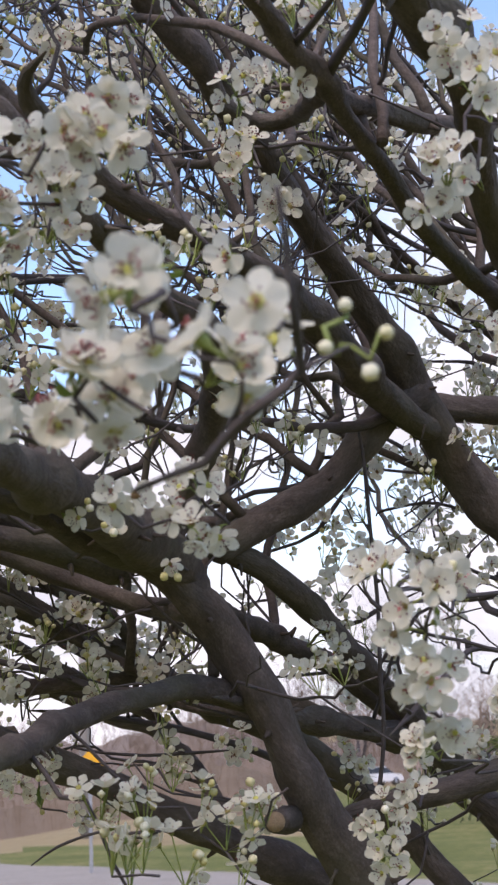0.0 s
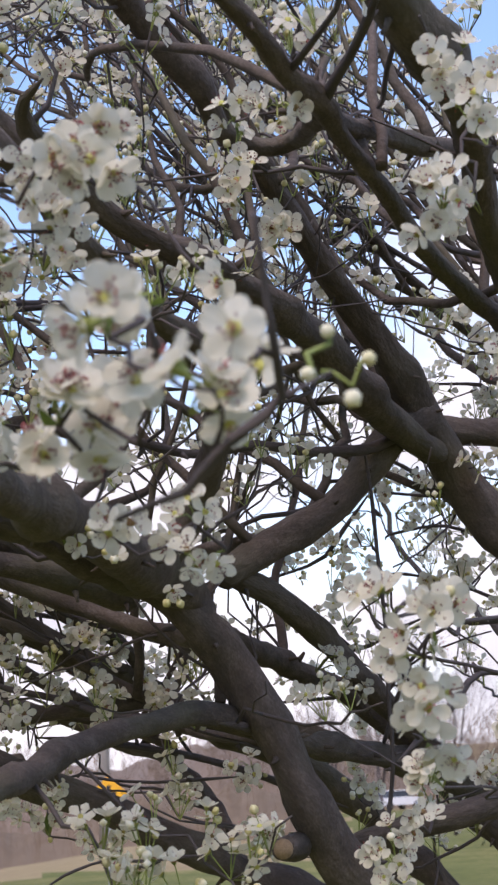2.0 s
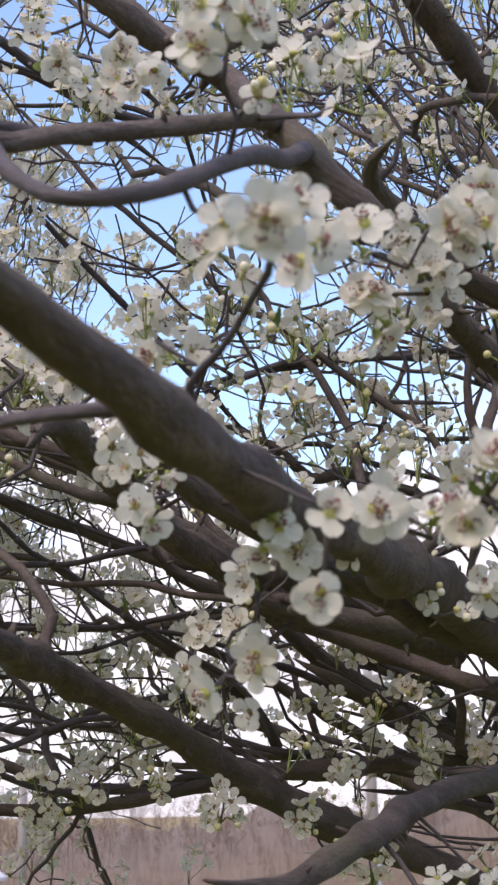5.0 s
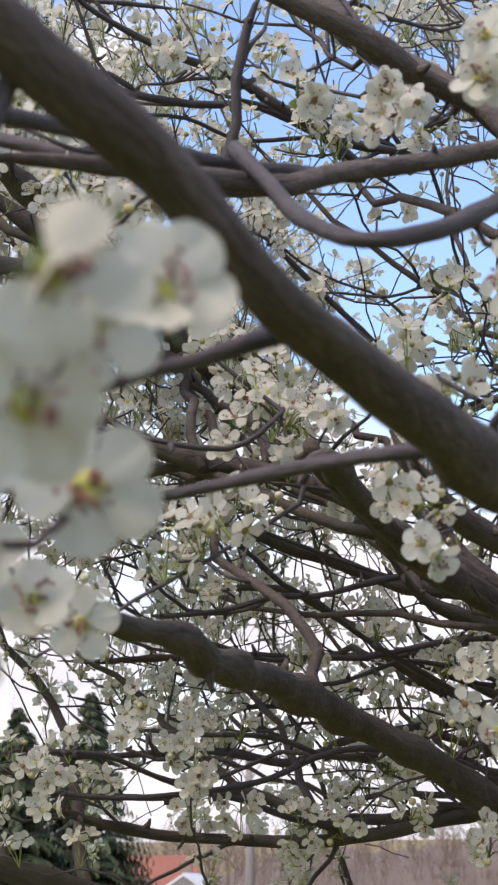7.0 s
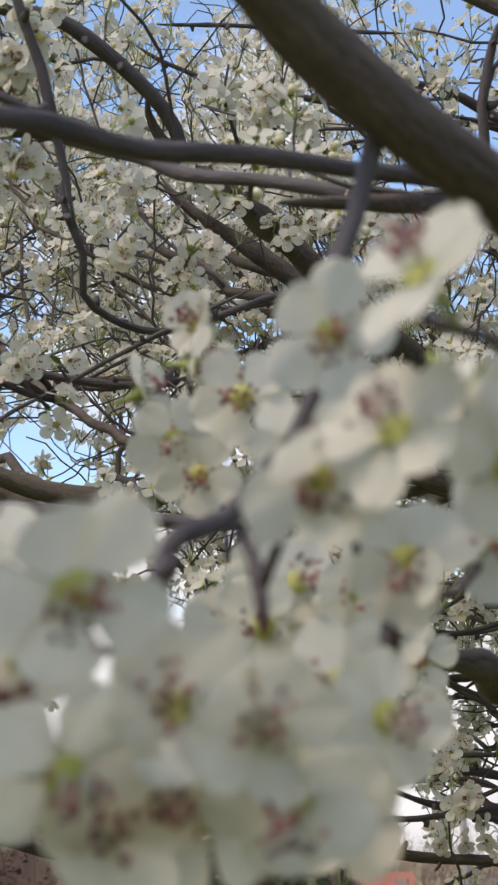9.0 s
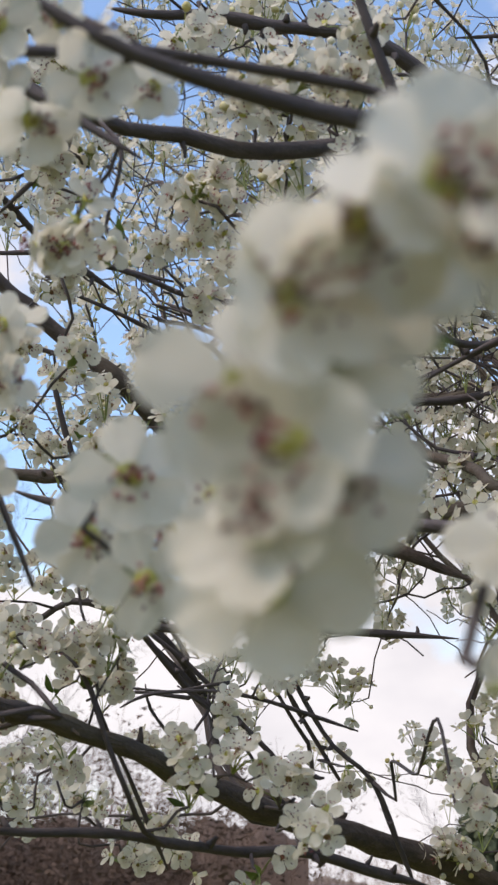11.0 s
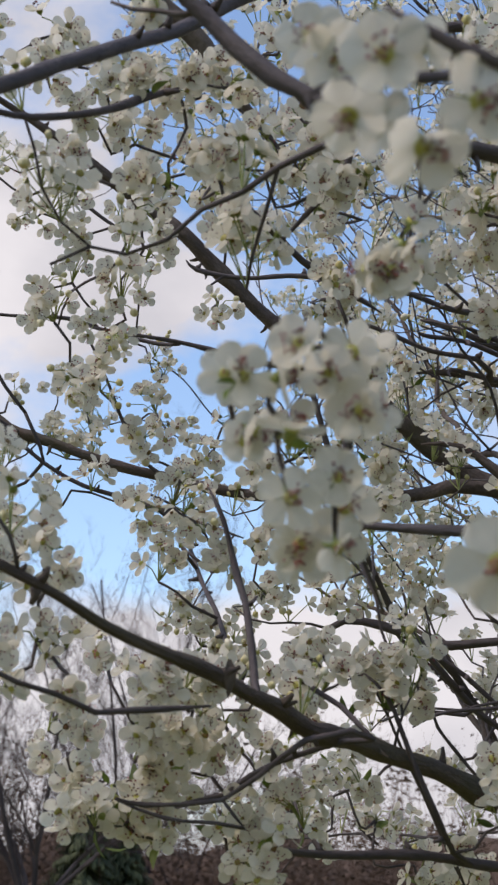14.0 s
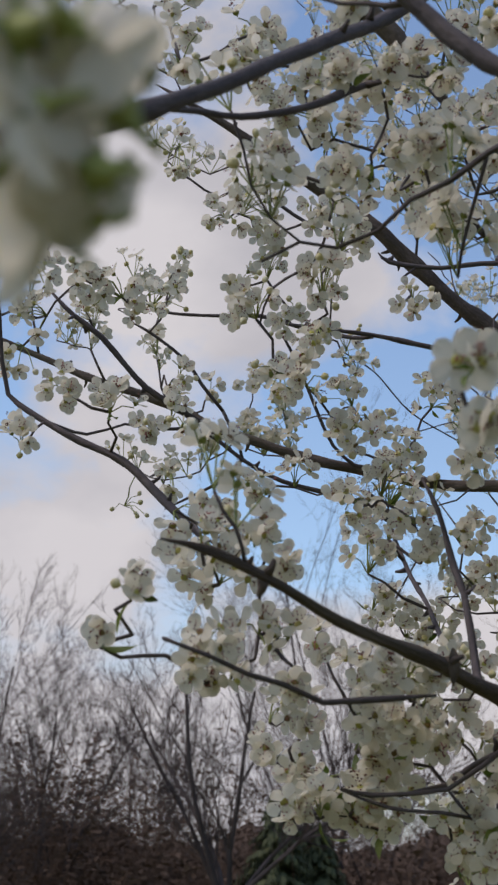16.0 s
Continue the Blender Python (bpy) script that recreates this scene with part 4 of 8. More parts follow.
limb("limb", [(-0.642, 0.131, 1.883, 0.0029), (-0.653, 0.167, 1.911, 0.0037), (-0.664, 0.203, 1.939, 0.0042), (-0.686, 0.253, 1.978, 0.0049), (-0.718, 0.316, 2.034, 0.0048), (-0.764, 0.413, 2.113, 0.0057), (-0.800, 0.494, 2.185, 0.0067), (-0.818, 0.577, 2.260, 0.0078)])
limb("branch", [(-0.744, 0.249, 1.988, 0.0018), (-0.767, 0.290, 2.011, 0.0022), (-0.787, 0.335, 2.033, 0.0025), (-0.796, 0.388, 2.062, 0.0028), (-0.810, 0.434, 2.097, 0.0030)])
limb("limb", [(-0.658, 0.315, 2.039, 0.0039), (-0.653, 0.325, 2.030, 0.0057), (-0.639, 0.334, 2.010, 0.0051), (-0.623, 0.343, 1.992, 0.0050), (-0.607, 0.350, 1.980, 0.0045), (-0.591, 0.358, 1.967, 0.0041)])
limb("branch", [(-0.787, 0.586, 2.146, 0.0033), (-0.788, 0.595, 2.125, 0.0033), (-0.796, 0.596, 2.104, 0.0030), (-0.806, 0.591, 2.093, 0.0026)])
limb("twig", [(-1.272, 0.926, 2.286, 0.0035), (-1.244, 0.957, 2.281, 0.0032), (-1.202, 1.000, 2.284, 0.0035), (-1.147, 1.062, 2.274, 0.0038)])
limb("twig", [(-1.426, 0.928, 2.262, 0.0028), (-1.376, 0.985, 2.251, 0.0031), (-1.343, 1.024, 2.241, 0.0038), (-1.295, 1.082, 2.226, 0.0038)])
limb("twig", [(-1.561, 0.847, 2.297, 0.0023), (-1.526, 0.885, 2.294, 0.0026), (-1.493, 0.921, 2.292, 0.0029), (-1.462, 0.959, 2.277, 0.0029)])
limb("twig", [(-1.579, 0.723, 2.266, 0.0035), (-1.565, 0.752, 2.243, 0.0041), (-1.555, 0.780, 2.213, 0.0044), (-1.546, 0.803, 2.190, 0.0047), (-1.531, 0.831, 2.172, 0.0050)])
limb("twig", [(-1.299, 0.479, 2.115, 0.0019), (-1.306, 0.488, 2.078, 0.0024), (-1.309, 0.498, 2.051, 0.0026), (-1.278, 0.517, 2.024, 0.0033), (-1.247, 0.532, 2.003, 0.0037), (-1.212, 0.553, 1.982, 0.0041), (-1.187, 0.563, 1.958, 0.0047), (-1.165, 0.566, 1.939, 0.0049)])
limb("twig", [(-1.540, 0.831, 2.148, 0.0025), (-1.518, 0.861, 2.146, 0.0028), (-1.497, 0.901, 2.117, 0.0031), (-1.474, 0.940, 2.096, 0.0031), (-1.439, 0.993, 2.080, 0.0038), (-1.376, 1.018, 2.052, 0.0040)])
limb("twig", [(-1.532, 0.874, 2.083, 0.0022), (-1.514, 0.891, 2.095, 0.0025), (-1.497, 0.901, 2.117, 0.0028), (-1.499, 0.874, 2.167, 0.0025)])
limb("twig", [(-0.827, 0.325, 1.759, 0.0012), (-0.823, 0.350, 1.753, 0.0015), (-0.820, 0.373, 1.746, 0.0017), (-0.818, 0.394, 1.743, 0.0019), (-0.815, 0.418, 1.736, 0.0020), (-0.810, 0.440, 1.739, 0.0022)])
limb("twig", [(-1.200, 0.840, 1.976, 0.0023), (-1.130, 0.791, 1.915, 0.0024), (-1.056, 0.742, 1.863, 0.0024), (-0.984, 0.691, 1.809, 0.0024)])
limb("twig", [(-0.874, 0.616, 1.729, 0.0025), (-0.886, 0.606, 1.721, 0.0023), (-0.899, 0.595, 1.709, 0.0021), (-0.911, 0.582, 1.705, 0.0018), (-0.921, 0.572, 1.702, 0.0016)])
limb("twig", [(-1.526, 0.801, 2.244, 0.0022), (-1.512, 0.830, 2.220, 0.0022), (-1.507, 0.850, 2.194, 0.0025), (-1.499, 0.874, 2.167, 0.0025)])
limb("twig", [(-1.436, 0.922, 2.228, 0.0019), (-1.434, 0.942, 2.193, 0.0022), (-1.433, 0.958, 2.163, 0.0025), (-1.430, 0.976, 2.133, 0.0025)])
limb("twig", [(-1.331, 0.832, 2.334, 0.0024), (-1.354, 0.789, 2.361, 0.0021), (-1.376, 0.768, 2.350, 0.0018), (-1.390, 0.742, 2.366, 0.0015)])
limb("twig", [(0.325, 1.723, 1.931, 0.0036), (0.263, 1.724, 1.930, 0.0032), (0.212, 1.725, 1.927, 0.0026), (0.138, 1.724, 1.935, 0.0019)])
limb("twig", [(0.345, 1.840, 1.866, 0.0038), (0.293, 1.836, 1.884, 0.0034), (0.226, 1.831, 1.910, 0.0027), (0.165, 1.833, 1.905, 0.0020)])
limb("twig", [(0.332, 1.800, 1.816, 0.0037), (0.285, 1.801, 1.812, 0.0033), (0.247, 1.798, 1.827, 0.0027), (0.181, 1.794, 1.847, 0.0020)])
limb("twig", [(0.098, 1.783, 1.902, 0.0037), (0.076, 1.789, 1.874, 0.0033), (0.054, 1.791, 1.863, 0.0027), (0.002, 1.795, 1.849, 0.0020)])
limb("twig", [(0.316, 1.646, 2.050, 0.0035), (0.270, 1.642, 2.071, 0.0031), (0.243, 1.642, 2.071, 0.0025), (0.198, 1.637, 2.092, 0.0019)])
limb("twig", [(0.337, 1.704, 2.017, 0.0036), (0.283, 1.701, 2.033, 0.0032), (0.260, 1.698, 2.049, 0.0026), (0.210, 1.697, 2.052, 0.0019)])
limb("twig", [(0.304, 1.527, 2.126, 0.0032), (0.283, 1.525, 2.133, 0.0030), (0.263, 1.517, 2.170, 0.0024), (0.225, 1.512, 2.194, 0.0018)])
limb("twig", [(0.201, 1.771, 1.952, 0.0037), (0.172, 1.766, 1.972, 0.0033), (0.149, 1.764, 1.985, 0.0027), (0.102, 1.760, 2.002, 0.0020)])
limb("twig", [(-0.128, 1.701, 1.785, 0.0035), (-0.170, 1.698, 1.792, 0.0031), (-0.206, 1.697, 1.794, 0.0025), (-0.250, 1.689, 1.822, 0.0019)])
limb("twig", [(-0.147, 1.815, 1.735, 0.0037), (-0.198, 1.811, 1.745, 0.0033), (-0.247, 1.806, 1.761, 0.0027), (-0.318, 1.799, 1.780, 0.0020)])
limb("twig", [(-0.196, 1.762, 1.735, 0.0036), (-0.235, 1.756, 1.758, 0.0032), (-0.271, 1.745, 1.800, 0.0026), (-0.313, 1.744, 1.798, 0.0019)])
limb("twig", [(0.142, 1.824, 1.780, 0.0037), (0.105, 1.825, 1.765, 0.0033), (0.073, 1.816, 1.795, 0.0027), (0.017, 1.812, 1.799, 0.0020)])
limb("twig", [(0.154, 1.895, 1.698, 0.0038), (0.128, 1.888, 1.724, 0.0034), (0.079, 1.887, 1.716, 0.0027), (0.008, 1.884, 1.712, 0.0020)])
limb("twig", [(-0.164, 1.532, 2.062, 0.0032), (-0.213, 1.528, 2.065, 0.0030), (-0.266, 1.523, 2.074, 0.0024), (-0.326, 1.512, 2.107, 0.0018)])
limb("twig", [(-0.119, 1.641, 2.049, 0.0035), (-0.167, 1.637, 2.052, 0.0031), (-0.207, 1.631, 2.067, 0.0025), (-0.290, 1.624, 2.076, 0.0019)])
limb("twig", [(-0.140, 1.832, 1.806, 0.0037), (-0.193, 1.821, 1.804, 0.0033), (-0.240, 1.808, 1.817, 0.0027), (-0.282, 1.790, 1.848, 0.0020)])
limb("twig", [(-0.257, 1.803, 1.820, 0.0037), (-0.318, 1.786, 1.836, 0.0033), (-0.369, 1.770, 1.856, 0.0027), (-0.445, 1.754, 1.857, 0.0020)])
limb("twig", [(-0.593, 1.838, 1.844, 0.0039), (-0.651, 1.818, 1.845, 0.0035), (-0.716, 1.792, 1.855, 0.0028), (-0.773, 1.771, 1.863, 0.0021)])
limb("twig", [(-0.493, 1.895, 1.768, 0.0039), (-0.559, 1.865, 1.794, 0.0035), (-0.620, 1.840, 1.805, 0.0028), (-0.677, 1.823, 1.798, 0.0021)])
limb("twig", [(-0.711, 1.804, 1.823, 0.0039), (-0.762, 1.793, 1.802, 0.0035), (-0.821, 1.767, 1.820, 0.0028), (-0.884, 1.742, 1.832, 0.0021)])

limb("branch", [(-0.696, 1.243, 1.694, 0.0028), (-0.657, 1.289, 1.692, 0.0030), (-0.610, 1.335, 1.695, 0.0033), (-0.580, 1.375, 1.701, 0.0035), (-0.548, 1.414, 1.712, 0.0038), (-0.513, 1.451, 1.732, 0.0040), (-0.478, 1.491, 1.744, 0.0043), (-0.443, 1.535, 1.743, 0.0046)])
limb("branch", [(-0.706, 1.283, 1.734, 0.0029), (-0.678, 1.321, 1.731, 0.0031), (-0.654, 1.361, 1.717, 0.0033), (-0.624, 1.402, 1.705, 0.0035), (-0.587, 1.445, 1.695, 0.0038), (-0.550, 1.491, 1.677, 0.0040), (-0.515, 1.531, 1.673, 0.0042), (-0.466, 1.573, 1.681, 0.0045), (-0.415, 1.615, 1.690, 0.0047)])
limb("branch", [(-0.601, 1.283, 1.853, 0.0029), (-0.557, 1.314, 1.860, 0.0031), (-0.522, 1.341, 1.873, 0.0034), (-0.486, 1.370, 1.878, 0.0036), (-0.449, 1.397, 1.891, 0.0039), (-0.411, 1.426, 1.900, 0.0042), (-0.373, 1.457, 1.899, 0.0044)])
limb("branch", [(-0.561, 1.327, 1.935, 0.0030), (-0.544, 1.359, 1.916, 0.0032), (-0.527, 1.392, 1.895, 0.0034), (-0.502, 1.425, 1.882, 0.0036), (-0.478, 1.460, 1.861, 0.0038), (-0.453, 1.495, 1.842, 0.0040), (-0.427, 1.530, 1.825, 0.0043), (-0.400, 1.565, 1.807, 0.0045), (-0.367, 1.604, 1.783, 0.0047)])
limb("branch", [(-0.589, 1.402, 1.838, 0.0027), (-0.554, 1.438, 1.828, 0.0030), (-0.517, 1.471, 1.834, 0.0033), (-0.479, 1.506, 1.836, 0.0035), (-0.440, 1.538, 1.847, 0.0038), (-0.399, 1.571, 1.858, 0.0041)])
limb("twig", [(-0.654, 1.249, 1.906, 0.0018), (-0.631, 1.273, 1.898, 0.0020), (-0.613, 1.299, 1.877, 0.0022), (-0.599, 1.322, 1.864, 0.0025), (-0.569, 1.346, 1.863, 0.0027)])
limb("twig", [(-0.651, 1.271, 1.836, 0.0018), (-0.623, 1.298, 1.825, 0.0020), (-0.599, 1.321, 1.821, 0.0022), (-0.570, 1.349, 1.805, 0.0025), (-0.539, 1.374, 1.804, 0.0027)])
limb("branch", [(-0.540, 1.428, 1.805, 0.0023), (-0.499, 1.469, 1.807, 0.0026), (-0.467, 1.503, 1.821, 0.0029), (-0.440, 1.537, 1.834, 0.0032), (-0.401, 1.578, 1.832, 0.0035)])
limb("branch", [(-0.680, 1.393, 1.763, 0.0027), (-0.641, 1.429, 1.759, 0.0030), (-0.600, 1.465, 1.760, 0.0033), (-0.564, 1.501, 1.756, 0.0035), (-0.527, 1.540, 1.741, 0.0038), (-0.477, 1.578, 1.744, 0.0041)])
limb("twig", [(-0.722, 1.378, 1.763, 0.0019), (-0.688, 1.397, 1.742, 0.0022), (-0.662, 1.408, 1.733, 0.0025), (-0.625, 1.420, 1.736, 0.0028)])
limb("twig", [(-0.664, 1.356, 1.722, 0.0019), (-0.639, 1.381, 1.712, 0.0021), (-0.613, 1.404, 1.710, 0.0023), (-0.580, 1.425, 1.724, 0.0025), (-0.546, 1.445, 1.740, 0.0028)])
limb("branch", [(-0.536, 1.264, 2.359, 0.0023), (-0.502, 1.303, 2.360, 0.0026), (-0.467, 1.343, 2.358, 0.0029), (-0.432, 1.386, 2.345, 0.0032), (-0.394, 1.425, 2.350, 0.0035)])
limb("branch", [(-0.679, 1.312, 2.404, 0.0025), (-0.623, 1.332, 2.400, 0.0027), (-0.567, 1.350, 2.401, 0.0030), (-0.512, 1.371, 2.395, 0.0033), (-0.445, 1.394, 2.396, 0.0035)])
limb("branch", [(-0.622, 1.240, 2.341, 0.0023), (-0.583, 1.278, 2.349, 0.0026), (-0.540, 1.323, 2.339, 0.0029), (-0.486, 1.365, 2.354, 0.0032), (-0.448, 1.401, 2.370, 0.0035)])
limb("twig", [(-0.560, 1.493, 2.300, 0.0018), (-0.535, 1.519, 2.279, 0.0019), (-0.503, 1.545, 2.264, 0.0021), (-0.459, 1.576, 2.249, 0.0022), (-0.417, 1.613, 2.209, 0.0024), (-0.366, 1.645, 2.199, 0.0026)])
limb("twig", [(-0.535, 1.518, 2.245, 0.0018), (-0.500, 1.530, 2.245, 0.0020), (-0.447, 1.550, 2.241, 0.0023), (-0.404, 1.561, 2.253, 0.0025)])
limb("twig", [(-0.556, 1.471, 2.010, 0.0021), (-0.519, 1.488, 1.998, 0.0024), (-0.475, 1.505, 1.989, 0.0027), (-0.429, 1.519, 1.997, 0.0030)])
limb("twig", [(-0.655, 1.342, 1.960, 0.0019), (-0.618, 1.370, 1.954, 0.0022), (-0.575, 1.398, 1.959, 0.0024), (-0.527, 1.432, 1.945, 0.0026), (-0.489, 1.463, 1.931, 0.0029)])
limb("branch", [(0.036, 1.722, 2.399, 0.0057), (0.076, 1.755, 2.368, 0.0062), (0.103, 1.789, 2.329, 0.0067), (0.145, 1.822, 2.295, 0.0073), (0.187, 1.857, 2.256, 0.0078), (0.238, 1.891, 2.216, 0.0083), (0.291, 1.926, 2.175, 0.0089)])
limb("branch", [(0.109, 1.587, 2.316, 0.0057), (0.160, 1.601, 2.311, 0.0064), (0.212, 1.614, 2.308, 0.0070), (0.264, 1.629, 2.298, 0.0077), (0.319, 1.642, 2.298, 0.0084)])
limb("branch", [(-0.211, 1.648, 2.499, 0.0042), (-0.176, 1.676, 2.454, 0.0045), (-0.138, 1.699, 2.427, 0.0049), (-0.094, 1.726, 2.382, 0.0052), (-0.063, 1.750, 2.350, 0.0056), (-0.010, 1.776, 2.314, 0.0059), (0.024, 1.798, 2.291, 0.0063)])
limb("branch", [(0.017, 1.798, 2.292, 0.0034), (0.073, 1.808, 2.289, 0.0038), (0.123, 1.817, 2.298, 0.0041), (0.172, 1.832, 2.275, 0.0044), (0.229, 1.850, 2.241, 0.0047), (0.287, 1.865, 2.220, 0.0050)])
limb("twig", [(-0.282, 1.815, 2.216, 0.0025), (-0.240, 1.817, 2.207, 0.0027), (-0.192, 1.822, 2.188, 0.0030), (-0.143, 1.823, 2.182, 0.0032), (-0.088, 1.828, 2.159, 0.0035)])
limb("twig", [(-0.125, 1.773, 2.401, 0.0025), (-0.085, 1.790, 2.384, 0.0027), (-0.066, 1.811, 2.346, 0.0030), (-0.040, 1.831, 2.315, 0.0033), (-0.006, 1.850, 2.290, 0.0036)])
limb("twig", [(-0.131, 1.764, 2.442, 0.0025), (-0.079, 1.797, 2.371, 0.0028), (-0.045, 1.816, 2.362, 0.0032), (0.004, 1.835, 2.353, 0.0036)])
limb("branch", [(-0.249, 1.597, 1.820, 0.0041), (-0.191, 1.604, 1.791, 0.0046), (-0.133, 1.607, 1.775, 0.0050), (-0.074, 1.611, 1.757, 0.0055), (-0.028, 1.614, 1.746, 0.0059)])
limb("branch", [(-0.251, 1.607, 1.778, 0.0074), (-0.206, 1.622, 1.755, 0.0081), (-0.161, 1.639, 1.725, 0.0088), (-0.121, 1.653, 1.707, 0.0095), (-0.062, 1.666, 1.695, 0.0102), (-0.020, 1.679, 1.685, 0.0110)])
limb("branch", [(-0.254, 1.620, 1.719, 0.0045), (-0.219, 1.622, 1.711, 0.0050), (-0.178, 1.626, 1.695, 0.0055), (-0.137, 1.627, 1.688, 0.0060), (-0.089, 1.626, 1.691, 0.0065)])
limb("branch", [(-0.204, 1.682, 1.671, 0.0038), (-0.144, 1.697, 1.661, 0.0043), (-0.084, 1.713, 1.649, 0.0047), (-0.024, 1.730, 1.629, 0.0052), (0.019, 1.747, 1.612, 0.0057)])
limb("twig", [(0.144, 1.208, 1.728, 0.0019), (0.173, 1.224, 1.731, 0.0022), (0.198, 1.240, 1.734, 0.0025), (0.215, 1.256, 1.740, 0.0028)])
limb("twig", [(0.106, 1.309, 1.732, 0.0017), (0.136, 1.330, 1.714, 0.0019), (0.176, 1.349, 1.706, 0.0022), (0.228, 1.369, 1.692, 0.0025)])
limb("twig", [(-0.188, 1.538, 1.631, 0.0016), (-0.158, 1.539, 1.624, 0.0018), (-0.114, 1.540, 1.620, 0.0020), (-0.080, 1.540, 1.621, 0.0022)])
limb("twig", [(-0.181, 1.455, 1.544, 0.0014), (-0.150, 1.453, 1.552, 0.0017), (-0.124, 1.454, 1.549, 0.0019), (-0.101, 1.453, 1.550, 0.0021)])
limb("branch", [(-0.720, 0.818, 1.964, 0.0017), (-0.693, 0.830, 1.978, 0.0019), (-0.666, 0.840, 1.994, 0.0021), (-0.640, 0.851, 2.008, 0.0023), (-0.610, 0.864, 2.024, 0.0024)])
limb("branch", [(-1.003, 1.060, 2.177, 0.0043), (-0.986, 1.084, 2.167, 0.0046), (-0.975, 1.108, 2.148, 0.0049), (-0.954, 1.137, 2.128, 0.0053), (-0.912, 1.176, 2.121, 0.0056), (-0.868, 1.214, 2.119, 0.0059), (-0.822, 1.248, 2.131, 0.0063)])
limb("twig", [(-0.736, 0.987, 2.152, 0.0017), (-0.713, 1.004, 2.143, 0.0019), (-0.693, 1.026, 2.115, 0.0020), (-0.670, 1.044, 2.105, 0.0022), (-0.643, 1.056, 2.115, 0.0024)])
limb("twig", [(-0.826, 1.089, 2.054, 0.0018), (-0.807, 1.107, 2.034, 0.0021), (-0.781, 1.125, 2.029, 0.0023), (-0.756, 1.143, 2.022, 0.0026)])
limb("branch", [(-0.937, 0.939, 1.941, 0.0020), (-0.930, 0.963, 1.910, 0.0022), (-0.923, 0.987, 1.879, 0.0023), (-0.914, 1.012, 1.848, 0.0024), (-0.906, 1.040, 1.807, 0.0026), (-0.895, 1.069, 1.770, 0.0027), (-0.874, 1.100, 1.742, 0.0028), (-0.868, 1.129, 1.695, 0.0030)])
limb("branch", [(-1.021, 0.977, 1.862, 0.0024), (-1.007, 1.000, 1.844, 0.0026), (-0.997, 1.021, 1.826, 0.0028), (-0.981, 1.051, 1.793, 0.0029), (-0.968, 1.077, 1.769, 0.0031), (-0.948, 1.111, 1.731, 0.0033), (-0.921, 1.146, 1.702, 0.0034), (-0.894, 1.180, 1.678, 0.0036)])
limb("twig", [(-0.998, 0.956, 1.787, 0.0017), (-0.990, 0.993, 1.754, 0.0019), (-0.977, 1.033, 1.721, 0.0022), (-0.972, 1.060, 1.709, 0.0025)])
limb("twig", [(-0.573, 0.707, 2.187, 0.0013), (-0.568, 0.728, 2.179, 0.0014), (-0.567, 0.748, 2.168, 0.0016), (-0.572, 0.770, 2.140, 0.0018), (-0.578, 0.792, 2.111, 0.0019)])
limb("branch", [(-0.748, 1.121, 2.444, 0.0023), (-0.701, 1.149, 2.445, 0.0027), (-0.654, 1.179, 2.442, 0.0030), (-0.615, 1.202, 2.442, 0.0033)])
limb("branch", [(-0.773, 1.119, 2.408, 0.0027), (-0.737, 1.146, 2.392, 0.0031), (-0.700, 1.170, 2.387, 0.0035), (-0.636, 1.214, 2.375, 0.0039)])
limb("branch", [(-0.632, 1.078, 2.420, 0.0018), (-0.620, 1.099, 2.381, 0.0021), (-0.610, 1.121, 2.336, 0.0023), (-0.595, 1.138, 2.314, 0.0026)])
limb("branch", [(-0.842, 0.747, 2.303, 0.0053), (-0.819, 0.774, 2.310, 0.0059), (-0.788, 0.808, 2.309, 0.0065), (-0.757, 0.842, 2.310, 0.0072), (-0.726, 0.878, 2.304, 0.0078)])
limb("branch", [(-0.929, 0.873, 1.794, 0.0016), (-0.906, 0.901, 1.797, 0.0017), (-0.895, 0.923, 1.797, 0.0019), (-0.877, 0.952, 1.792, 0.0021), (-0.862, 0.978, 1.785, 0.0023)])
limb("branch", [(-0.995, 0.831, 1.950, 0.0026), (-1.002, 0.868, 1.916, 0.0029), (-1.008, 0.905, 1.882, 0.0031), (-1.008, 0.942, 1.860, 0.0034), (-1.005, 0.985, 1.831, 0.0037), (-1.006, 1.019, 1.814, 0.0040)])
limb("twig", [(-0.941, 0.810, 1.783, 0.0015), (-0.948, 0.838, 1.757, 0.0017), (-0.954, 0.866, 1.734, 0.0020), (-0.959, 0.900, 1.697, 0.0022)])
limb("branch", [(-0.990, 0.974, 2.118, 0.0029), (-0.982, 1.016, 2.119, 0.0033), (-0.981, 1.050, 2.122, 0.0036), (-0.966, 1.103, 2.113, 0.0040), (-0.956, 1.149, 2.108, 0.0044)])
limb("branch", [(-0.970, 0.837, 2.153, 0.0027), (-0.964, 0.876, 2.156, 0.0030), (-0.951, 0.924, 2.152, 0.0034), (-0.935, 0.970, 2.159, 0.0038), (-0.919, 1.018, 2.164, 0.0041)])
limb("twig", [(-1.027, 0.859, 2.147, 0.0021), (-1.010, 0.901, 2.139, 0.0024), (-0.993, 0.944, 2.130, 0.0028), (-0.973, 0.985, 2.128, 0.0031)])
limb("branch", [(-1.000, 0.953, 2.148, 0.0025), (-0.991, 0.993, 2.153, 0.0029), (-0.977, 1.045, 2.145, 0.0032), (-0.960, 1.097, 2.139, 0.0035), (-0.950, 1.142, 2.136, 0.0039)])
